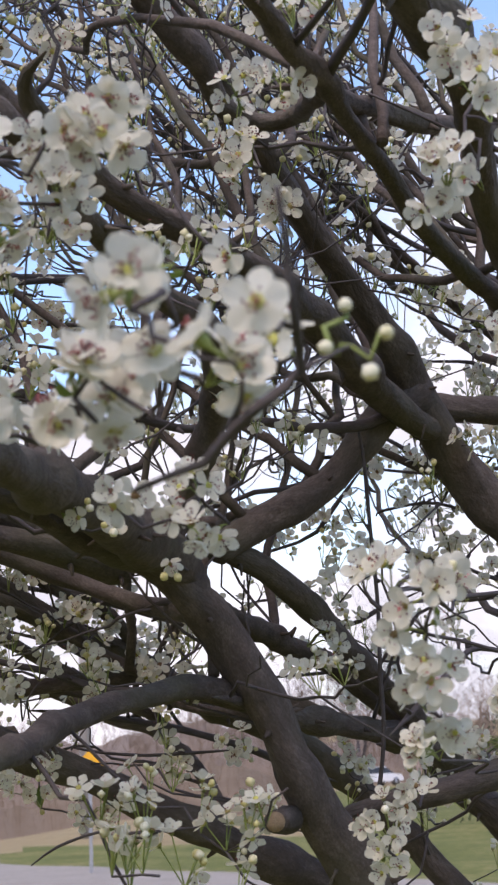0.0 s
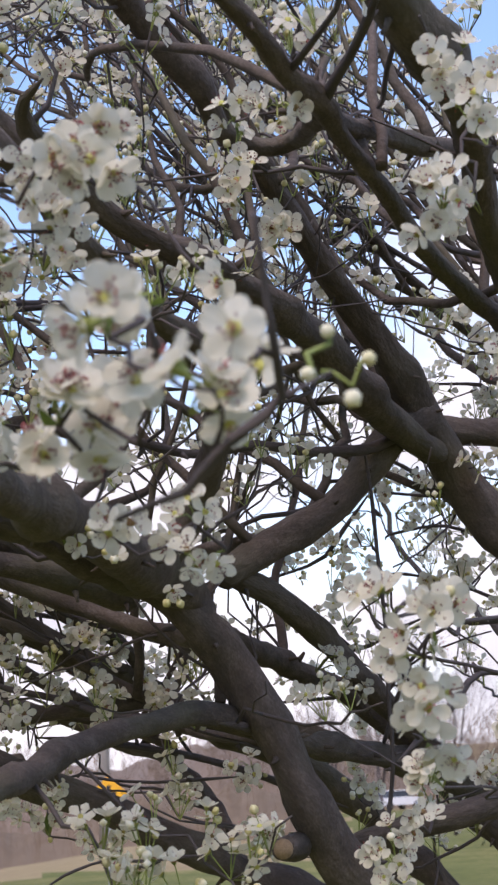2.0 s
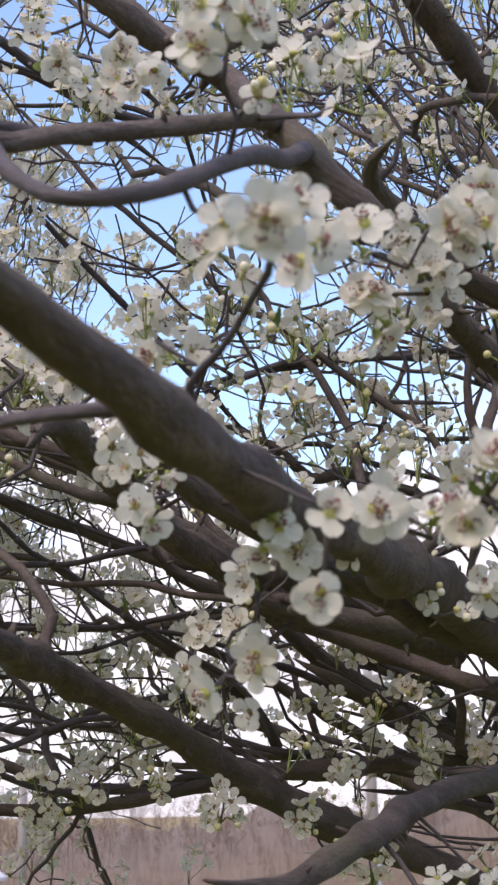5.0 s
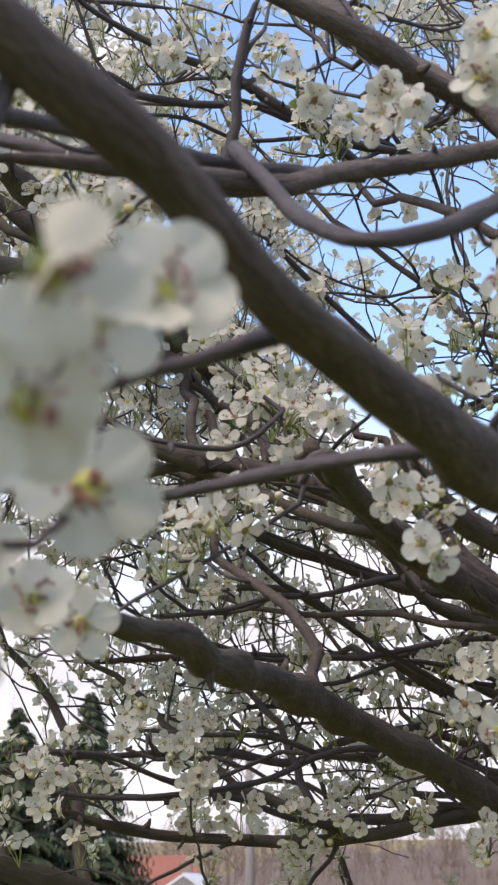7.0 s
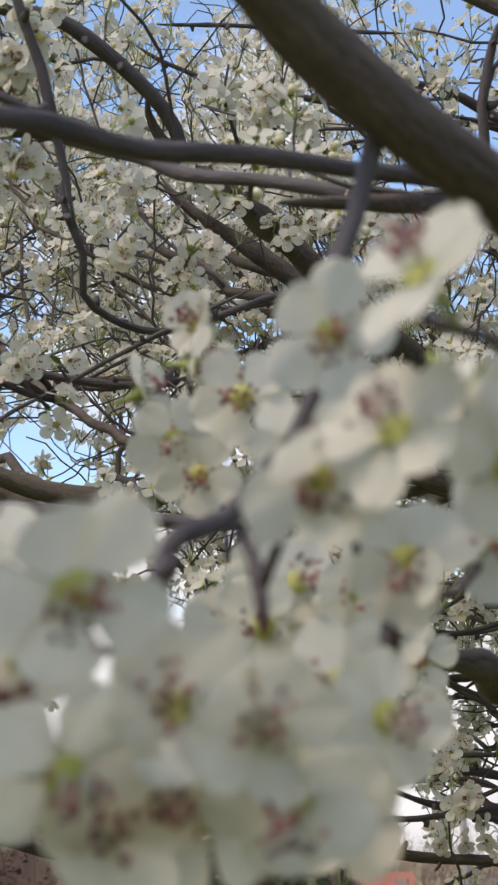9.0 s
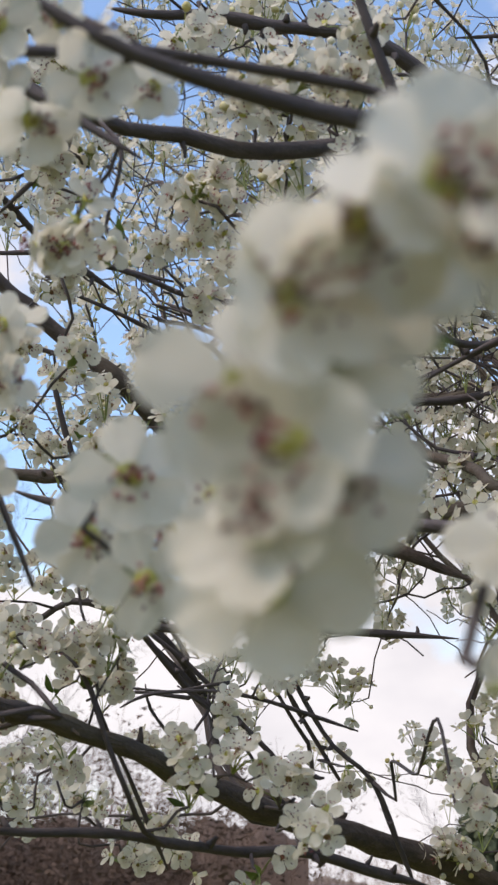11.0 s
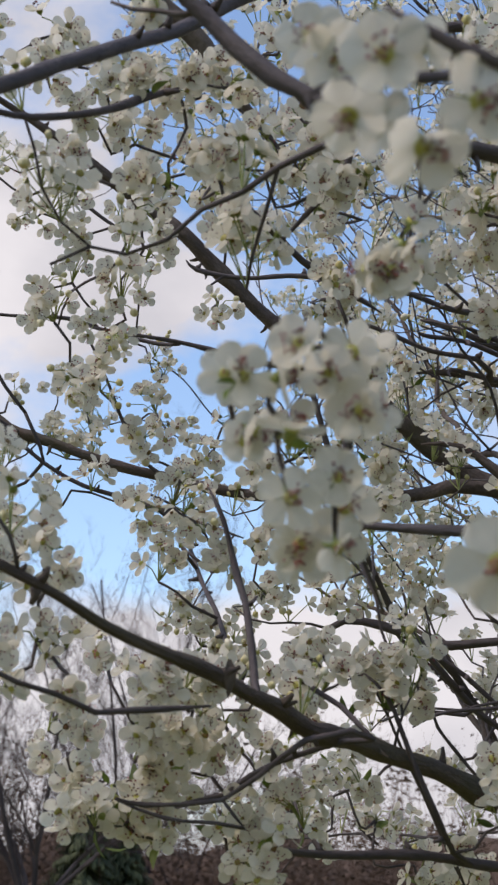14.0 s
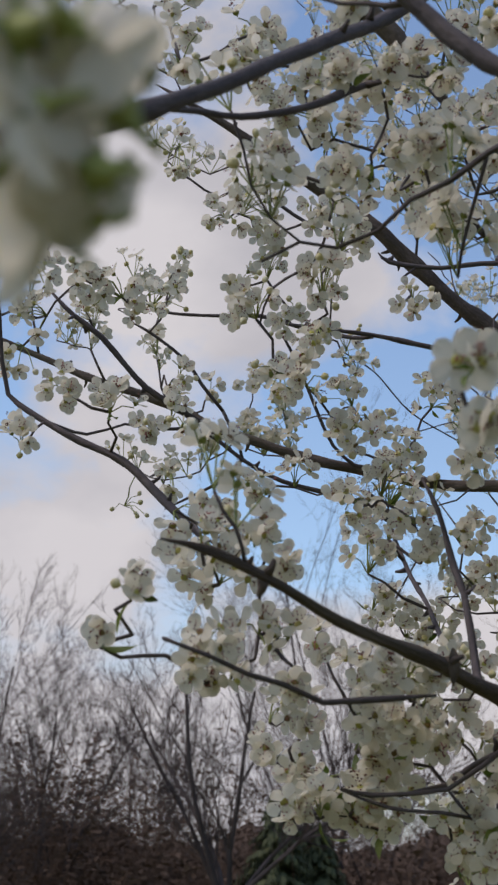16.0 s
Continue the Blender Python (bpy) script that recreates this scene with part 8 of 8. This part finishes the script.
def make_road():
    """A narrow road that runs off obliquely, a little proud of the lawn."""
    x = np.linspace(-28, 24, 80)
    y0 = 15.5 - 1.16 * x
    bd = Builder()
    a = np.stack([x, y0, ground_height(x, y0) + 0.03], 1)
    b = np.stack([x, y0 + 9.5, ground_height(x, y0 + 9.5) + 0.03], 1)
    lo = np.array([0, 0, -0.25])
    v = np.vstack([a, b, a + lo, b + lo])
    n = len(x)
    i = np.arange(n - 1)
    q = np.vstack([np.stack([i, i + 1, n + i + 1, n + i], 1), np.stack([2 * n + i, 2 * n + i + 1, i + 1, i], 1), np.stack([n + i, n + i + 1, 3 * n + i + 1, 3 * n + i], 1)])
    bd.add(v, q)
    tagged(new("road", bd.mesh("road", [ROAD], False)), "narrow pale grey asphalt road", "road", "", "structure")


make_road()


def polar(azimuth, distance, z=None):
    a = radians(azimuth)
    x, y = -math.sin(a) * distance, math.cos(a) * distance
    return np.array([x, y, float(ground_height(x, y)) if z is None else z])


def bare_tree(azimuth, distance, height, seed, stems=4, spread=0.35, fork=0.2, girth=0.008, label="tall leafless tree with fine upright branches"):
    """A leafless tree: trunk, rising stems and fine branching."""
    g = np.random.default_rng(seed)
    base = polar(azimuth, distance)
    ob = thing("bare_tree", label, "tree", "bare trees")
    ob.location = base
    trunk, crown = Builder(), Builder()
    fork, r0 = height * fork, height * girth
    tube(trunk, [[0, 0, -0.2], [0.02, 0, fork * 0.5], [0, 0.02, fork]], [r0 * 1.25, r0, r0 * 0.95], 9, 0, 0.05, g)

    def grow(p, d, length, r, level):
        n = (7, 6, 5, 4, 3)[level]
        pts = [p]
        bend = g.normal(0, 0.05, 3)
        for i in range(n):
            d = unit(d + bend + g.normal(0, 0.09, 3) + [0, 0, 0.06])
            pts.append(pts[-1] + d * length / n)
        tube(crown, pts, np.linspace(r, r * 0.4, n + 1), (7, 5, 4, 3, 3)[level], 0, 0.04, g, cap=False)
        if level >= (4 if azimuth > 45 else 3):
            return
        for k in range((8, 6, 4, 4)[level]):
            f = g.uniform(0.2, 1.0)
            q = np.array(pts[int(f * n)])
            s = unit(np.cross(d, g.normal(0, 1, 3)))
            grow(q, unit(d + s * g.uniform(0.4, 0.75)), length * g.uniform(0.34, 0.55), max(0.0032, r * (1 - 0.55 * f) * 0.42), level + 1)

    for k in range(stems):
        a = 2 * math.pi * k / stems + g.uniform(0, 1)
        lean = spread * g.uniform(0.5, 1.2)
        grow(np.array([0, 0, fork * g.uniform(0.85, 1.0)]), unit([lean * math.cos(a), lean * math.sin(a), 1]), (height - fork) * g.uniform(0.75, 0.95), r0 * g.uniform(0.4, 0.6), 0)
    part("trunk", trunk, [FAR_BARK], ob)
    part("crown", crown, [FAR_BARK], ob, "fine bare branches")
    return ob


def conifer(azimuth, distance, height, width, seed, label="dark green conifer with drooping boughs"):
    g = np.random.default_rng(seed)
    ob = thing("conifer", label, "tree", "conifers")
    ob.location = polar(azimuth, distance)
    trunk, boughs = Builder(), Builder()
    tube(trunk, [[0, 0, -0.2], [0, 0, height * 0.5], [0, 0, height * 0.97]], [height * 0.025, height * 0.016, 0.01], 8)
    for k in range(int(260 + 46 * height)):
        f = g.uniform(0.05, 0.97)
        z, reach = height * f, width * (1 - f) ** 0.8 * g.uniform(0.65, 1.1)
        a = g.uniform(0, 2 * math.pi)
        d = np.array([math.cos(a), math.sin(a), 0])
        s = np.array([-d[1], d[0], 0])
        tips = 10
        for m in range(tips):
            t = (m + 1) / tips
            c = d * reach * t + [0, 0, z + 0.15 * reach * t - 0.35 * reach * t * t]
            w = reach * 0.17 * (1.1 - t) + 0.03
            for sgn in (-1, 1):
                e = c + s * sgn * w + d * w * 0.6 + [0, 0, -0.3 * w + g.normal(0, 0.03)]
                up = np.array([0, 0, 0.09 + 0.05 * reach * 0.3])
                boughs.add([c - up * 0.5, c + up, e, c + d * w * 0.5], None, [[0, 2, 1], [1, 2, 3]])
    part("trunk", trunk, [FAR_BARK], ob)
    part("crown", boughs, [NEEDLES], ob, "dense dark needles", smooth=False)
    return ob


def brush_start(az):
    """How far off the brush begins: behind the houses, and beyond the open grass."""
    return 86 if 17 < az < 28 else 126 if az < -1.5 else 60


def far_brush():
    """The belt of leafless brush and small trees along the field's far edge."""
    g = np.random.default_rng(5)
    bd = Builder()
    for k in range(6500):
        az = g.uniform(-24, 66)
        near = brush_start(az)
        dist = near + 34 * g.random() ** 1.3
        p = polar(az, dist)
        h = g.uniform(1.0, 3.4) * (0.5 + dist / 110) * (1 + 0.25 * math.sin(az * 0.9)) * (1.5 if az > 44 else 1.0)
        lean = g.normal(0, 0.22, 3) * h
        lean[2] = 0
        r = g.uniform(0.003, 0.006) * (dist / 60)
        tube(bd, [p, p + lean * 0.4 + [0, 0, h * 0.5], p + lean + [0, 0, h]], [r, r * 0.7, r * 0.2], 3, 0, cap=False)
        for _ in range(7):
            f = g.uniform(0.1, 0.95)
            q = p + lean * f + [0, 0, h * f]
            e = q + np.array([g.normal(0, 0.26), g.normal(0, 0.26), g.uniform(0.25, 0.6)]) * h * 0.5
            side = np.array([r * 0.5, 0, 0])
            bd.add([q - side, q + side, e], None, [[0, 1, 2]])
    az = np.linspace(-30, 72, 420)
    rows = []
    for back, hgt in ((-0.5, -0.2), (3, 0.7), (9, 1.4), (18, 1.9)):
        p = np.array([polar(a, brush_start(a) + back) for a in az])
        p[:, 2] += hgt * (0.8 + 0.25 * np.sin(az * 0.37) + 0.15 * np.sin(az * 1.3)) * (1 + 1.2 * np.clip((az - 42) / 6, 0, 1)) + g.normal(0, 0.14, len(az)) * (hgt > 0)
        rows.append(p)
    k = len(az)
    i, j = np.meshgrid(np.arange(3), np.arange(k - 1), indexing="ij")
    bd.add(np.vstack(rows), np.stack([i * k + j, i * k + j + 1, (i + 1) * k + j + 1, (i + 1) * k + j], -1).reshape(-1, 4))
    tagged(new("far_brush", bd.mesh("far_brush", [BRUSH])), "brown leafless brush and saplings along the field edge", "brush", "", "stuff")


def far_hill():
    """Wooded rise behind the brush, its skyline broken by tree tops."""
    g = np.random.default_rng(9)
    bd = Builder()
    az = np.linspace(-40, 80, 260)
    rows = []
    for dist, hgt in ((133, -2.5), (138, 2.0), (146, 3.6), (160, 5.2), (190, 6.5)):
        p = np.array([polar(a, dist) for a in az])
        p[:, 2] += hgt * (0.75 + 0.3 * np.sin(az * 0.21) + 0.12 * np.sin(az * 0.83)) + g.normal(0, 0.35, len(az))
        rows.append(p)
    v = np.vstack(rows)
    k = len(az)
    i, j = np.meshgrid(np.arange(4), np.arange(k - 1), indexing="ij")
    bd.add(v, np.stack([i * k + j, i * k + j + 1, (i + 1) * k + j + 1, (i + 1) * k + j], -1).reshape(-1, 4))
    for _ in range(2600):
        p = polar(g.uniform(-38, 78), g.uniform(138, 178))
        p[2] += 1.5
        h = g.uniform(3, 8)
        tube(bd, [p, p + [g.normal(0, 0.3), 0, h * 0.5], p + [g.normal(0, 0.7), 0, h]], [0.045, 0.03, 0.01], 3, 0, cap=False)
        for _ in range(14):
            q = p + [g.normal(0, 0.2), 0, h * g.uniform(0.3, 0.95)]
            e = q + np.array([g.normal(0, 1), g.normal(0, 1), 1.4]) * h * 0.14
            bd.add([q - [0.03, 0, 0], q + [0.03, 0, 0], e], None, [[0, 1, 2]])
    tagged(new("far_woods", bd.mesh("far_woods", [WOODS])), "brown leafless woods on a low far hill", "woods", "", "stuff")


UNDERGROWTH = material("brown undergrowth", [(0.080, 0.054, 0.040), (0.120, 0.082, 0.060)], 0.95, 0.8, 6, island=0.15)


def thicket():
    """Uneven brown undergrowth, withered leaves still on it, below the tall bare trees."""
    g = np.random.default_rng(15)
    bd = Builder()
    mounds = [(g.uniform(38, 74), g.uniform(27, 38), g.uniform(1.5, 3.2), g.uniform(3.0, 6.6)) for _ in range(150)]
    for az, dist, wide, high in mounds:
        high *= 0.5 if 47 < az < 53.5 and dist < 32 else 1.0
        c = polar(az, dist)
        for k in range(60):
            p = c + [g.normal(0, 0.5) * wide, g.normal(0, 0.5) * wide, 0]
            h = high * g.uniform(0.45, 1.05)
            lean = np.array([g.normal(0, 0.22), g.normal(0, 0.22), 0]) * h
            r = g.uniform(0.006, 0.016)
            tube(bd, [p, p + lean * 0.3 + [0, 0, h * 0.5], p + lean + [0, 0, h]], [r, r * 0.7, r * 0.25], 3, 0, cap=False)
            for _ in range(5):
                f = g.uniform(0.1, 0.95)
                q = p + lean * f + [0, 0, h * f]
                e = q + np.array([g.normal(0, 0.3), g.normal(0, 0.3), g.uniform(-0.05, 0.3)]) * h * 0.4
                bd.add([q - [r * 0.4, 0, 0], q + [r * 0.4, 0, 0], e], None, [[0, 1, 2]])
                for _ in range(7):
                    m = q + (e - q) * g.uniform(0.2, 1.1) + g.normal(0, 0.08, 3)
                    bd.add(m + g.normal(0, 0.04, (3, 3)) * [1.3, 1.3, 0.7], None, [[0, 1, 2]])
    # the dense foot of the thicket
    az = np.linspace(34, 78, 200)
    rows = []
    for dist, hgt in ((36.0, -0.4), (36.6, 3.0), (38, 4.6), (41, 5.6)):
        p = np.array([polar(b, dist) for b in az])
        p[:, 2] += hgt * (0.95 + 0.05 * np.sin(az * 0.9) + 0.02 * np.sin(az * 2.7)) + g.normal(0, 0.06, len(az)) * (hgt > 0)
        rows.append(p)
    k = len(az)
    i, j = np.meshgrid(np.arange(3), np.arange(k - 1), indexing="ij")
    bd.add(np.vstack(rows), np.stack([i * k + j, i * k + j + 1, (i + 1) * k + j + 1, (i + 1) * k + j], -1).reshape(-1, 4))
    tagged(new("thicket", bd.mesh("thicket", [UNDERGROWTH])), "dense brown thicket with withered leaves under bare trees", "brush", "", "stuff")


far_brush()
far_hill()
thicket()

# bare trees, the tallest beyond the pear's edge
bare_tree(58.7, 28, 6.6, 21, 5, 0.22, 0.30, 0.010, "tall leafless tree with many fine upright branches")
bare_tree(52.6, 22, 6.0, 22, 6, 0.6, 0.34, 0.014, "leafless tree with a short trunk and spreading limbs")
bare_tree(48.6, 34, 11.4, 24, 5, 0.24)
bare_tree(61.3, 25, 6.4, 28, 4, 0.24)
bare_tree(56.1, 38, 8.0, 25, 4, 0.28)
bare_tree(59.8, 40, 8.6, 33, 5, 0.25)
bare_tree(54.6, 42, 8.4, 34, 5, 0.3)
bare_tree(46.8, 35, 9.2, 35, 4, 0.3)
bare_tree(43.0, 42, 8.0, 27, 4, 0.35, label="leafless tree with a pale pinkish haze of twigs")
bare_tree(-3.6, 51, 7.5, 29)
bare_tree(-6.2, 55, 7.0, 30)
bare_tree(-1.6, 58, 6.5, 31)
bare_tree(27.5, 45, 7.5, 32, 4, 0.4)
conifer(25.0, 31, 5.6, 1.9, 41)
conifer(27.6, 30, 5.2, 1.9, 42)
conifer(-10.4, 44, 6.6, 2.6, 43)
conifer(50.6, 26, 4.2, 1.6, 44)
conifer(49.2, 26.5, 3.7, 1.5, 45)
conifer(38.0, 41, 5.6, 1.5, 46)


def box(bd, lo, hi, mat=0):
    x0, y0, z0 = lo
    x1, y1, z1 = hi
    v = [(x0, y0, z0), (x1, y0, z0), (x1, y1, z0), (x0, y1, z0), (x0, y0, z1), (x1, y0, z1), (x1, y1, z1), (x0, y1, z1)]
    bd.add(v, [[0, 3, 2, 1], [4, 5, 6, 7], [0, 1, 5, 4], [1, 2, 6, 5], [2, 3, 7, 6], [3, 0, 4, 7]], None, mat)


def house(azimuth, distance, turn, width, depth, eaves, ridge, wall_mat, roof_mat, base_z, label):
    """A small gabled house: walls, roof with overhang, windows with frames and panes, a door and a chimney."""
    ob = thing("house", label, "house", "houses")
    ob.location = polar(azimuth, distance, base_z)
    ob.rotation_euler = (0, 0, radians(turn))
    w, d = width / 2, depth / 2
    bd = Builder()
    v = [(-w, -d, -1), (w, -d, -1), (w, d, -1), (-w, d, -1), (-w, -d, eaves), (w, -d, eaves), (w, d, eaves), (-w, d, eaves), (0, -d, ridge), (0, d, ridge)]
    bd.add(v, [[0, 1, 5, 4], [1, 2, 6, 5], [2, 3, 7, 6], [3, 0, 4, 7]], [[4, 5, 8], [6, 7, 9]])
    part("wall", bd, [wall_mat], ob, smooth=False)
    bd = Builder()
    o, th = 0.35, 0.14
    slope = (ridge - eaves) / w
    for s in (-1, 1):
        a, b = (s * (w + o), eaves - o * slope), (0, ridge)
        v = [(a[0], -d - o, a[1]), (a[0], d + o, a[1]), (0, d + o, b[1]), (0, -d - o, b[1])]
        v += [(x, y, z + th) for x, y, z in v]
        q = [[0, 1, 2, 3], [7, 6, 5, 4], [0, 4, 5, 1], [1, 5, 6, 2], [2, 6, 7, 3], [3, 7, 4, 0]]
        bd.add(v, q)
    roof = part("roof", bd, [roof_mat], ob, smooth=False)
    bd = Builder()
    box(bd, (-w * 0.45, d * 0.3, ridge - 1.0), (-w * 0.45 + 0.6, d * 0.3 + 0.6, ridge + 0.7))
    part("chimney", bd, [BRICK], roof, smooth=False)
    for face, y, sgn in (("front", -d, -1), ("back", d, 1)):
        for x in (-w * 0.5, w * 0.5):
            fr = Builder()
            for lo, hi in (((x - 0.5, 0.85), (x + 0.5, 0.95)), ((x - 0.5, 2.05), (x + 0.5, 2.15)), ((x - 0.5, 0.95), (x - 0.42, 2.05)), ((x + 0.42, 0.95), (x + 0.5, 2.05)), ((x - 0.42, 1.47), (x + 0.42, 1.53))):
                box(fr, (lo[0], min(y, y + sgn * 0.06), lo[1]), (hi[0], max(y, y + sgn * 0.06), hi[1]))
            win = part("window", fr, [WHITE_WALL], ob, smooth=False)
            pn = Builder()
            box(pn, (x - 0.42, min(y, y + sgn * 0.02), 0.95), (x + 0.42, max(y, y + sgn * 0.02), 2.05))
            part("pane", pn, [GLASS_DARK], win, "dark glass", smooth=False)
    bd = Builder()
    box(bd, (-0.45, -d - 0.05, 0), (0.45, -d, 2.05))
    part("door", bd, [BRICK], ob, smooth=False)


house(21.2, 75, 15, 3.0, 6, 3.0, 4.0, WHITE_WALL, WHITE_WALL, -2.4, "small white gabled outbuilding below the field")
house(23.1, 82, 113, 7.0, 5.5, 2.6, 4.9, BRICK, RED_ROOF, -2.4, "house with a broad red-brown roof")


def power_pole(azimuth, distance, height, arm):
    ob = thing("power_pole", "grey wooden power pole with a braced crossarm", "power pole", "power poles")
    ob.location = polar(azimuth, distance)
    top = height - ob.location[2]
    bd = Builder()
    tube(bd, [[0, 0, -0.5], [0, 0, top * 0.5], [0, 0, top]], [0.19, 0.16, 0.13], 10)
    part("pole", bd, [POLE_WOOD], ob)
    z = top - 0.32
    bd = Builder()
    box(bd, (-arm / 2, -0.2, z - 0.07), (arm / 2, -0.09, z + 0.07))
    part("crossarm", bd, [POLE_WOOD], ob, smooth=False)
    for s in (-1, 1):
        bd = Builder()
        tube(bd, [[s * arm * 0.28, -0.16, z - 0.05], [s * 0.12, -0.16, z - 0.75]], [0.025, 0.025], 5)
        part("brace", bd, [POLE_WOOD], ob)
        bd = Builder()
        tube(bd, [[s * arm * 0.45, -0.14, z + 0.07], [s * arm * 0.45, -0.14, z + 0.13], [s * arm * 0.45, -0.14, z + 0.24]], [0.03, 0.06, 0.03], 8)
        part("insulator", bd, [STEEL], ob)
    ob.rotation_euler = (0, 0, radians(azimuth))


power_pole(6.45, 43.5, 6.55, 2.0)
power_pole(19.1, 59, 6.2, 2.0)


def warning_sign(azimuth, distance, z):
    """A yellow diamond on a steel post."""
    ob = thing("road_sign", "yellow diamond warning sign on a steel post", "road sign", "road signs")
    ob.location = polar(azimuth, distance)
    ob.rotation_euler = (0, 0, radians(azimuth))
    h = z - ob.location[2]
    bd = Builder()
    box(bd, (-0.03, -0.02, -0.4), (0.03, 0.02, h + 0.2))
    part("post", bd, [STEEL], ob, smooth=False)
    bd = Builder()
    s, t = 0.34, 0.012
    v = [(0, -0.03, h - s), (s, -0.03, h), (0, -0.03, h + s), (-s, -0.03, h)]
    v += [(x, y - t, zz) for x, y, zz in v]
    bd.add(v, [[0, 1, 2, 3], [7, 6, 5, 4], [0, 4, 5, 1], [1, 5, 6, 2], [2, 6, 7, 3], [3, 7, 4, 0]])
    plate = part("plate", bd, [YELLOW], ob, "yellow diamond plate", smooth=False)
    bd = Builder()
    box(bd, (-0.035, -0.05, h - 0.2), (0.035, -0.043, h + 0.16))
    box(bd, (-0.13, -0.05, h - 0.02), (0.13, -0.0435, h + 0.05))
    part("symbol", bd, [RUBBER], plate, "plain dark symbol", smooth=False)


warning_sign(6.3, 27, 1.75)
warning_sign(25.6, 42, 1.35)


def car(azimuth, distance, turn):
    ob = thing("car", "white parked car on the far side of the road", "car")
    ob.location = polar(azimuth, distance)
    ob.rotation_euler = (0, 0, radians(turn))
    bd = Builder()
    prof = [(-2.15, 0.35), (-2.15, 0.75), (-1.9, 0.88), (-0.9, 0.95), (0.95, 0.95), (2.0, 0.85), (2.2, 0.6), (2.15, 0.35)]
    n = len(prof)
    v = [(x, y, z) for y in (-0.86, 0.86) for x, z in prof]
    q = [[i, (i + 1) % n, n + (i + 1) % n, n + i] for i in range(n)]
    q += [[0, 7, 6, 1], [1, 6, 5, 2], [2, 5, 4, 3], [8, 9, 14, 15], [9, 10, 13, 14], [10, 11, 12, 13]]
    bd.add(v, q)
    part("body", bd, [WHITE_PAINT], ob, smooth=False)
    bd = Builder()
    v = [(-1.55, -0.8, 0.94), (1.25, -0.8, 0.94), (0.6, -0.66, 1.42), (-1.05, -0.66, 1.42), (-1.55, 0.8, 0.94), (1.25, 0.8, 0.94), (0.6, 0.66, 1.42), (-1.05, 0.66, 1.42)]
    q = [[0, 1, 2, 3], [5, 4, 7, 6], [1, 5, 6, 2], [4, 0, 3, 7]]
    bd.add(v, q)
    part("window_band", bd, [GLASS_DARK], ob, "dark car windows", smooth=False)
    bd = Builder()
    box(bd, (-1.07, -0.68, 1.40), (0.62, 0.68, 1.47))
    part("roof", bd, [WHITE_PAINT], ob, smooth=False)
    for x in (-1.35, 1.4):
        for y in (-0.8, 0.8):
            bd = Builder()
            tube(bd, [[x, y - 0.1, 0.31], [x, y + 0.1, 0.31]], [0.31, 0.31], 18)
            wh = part("wheel", bd, [RUBBER], ob)
            bd = Builder()
            tube(bd, [[x, y - 0.108, 0.31], [x, y + 0.108, 0.31]], [0.19, 0.19], 14)
            part("rim", bd, [STEEL], wh)


car(-4.1, 121.0, 38)
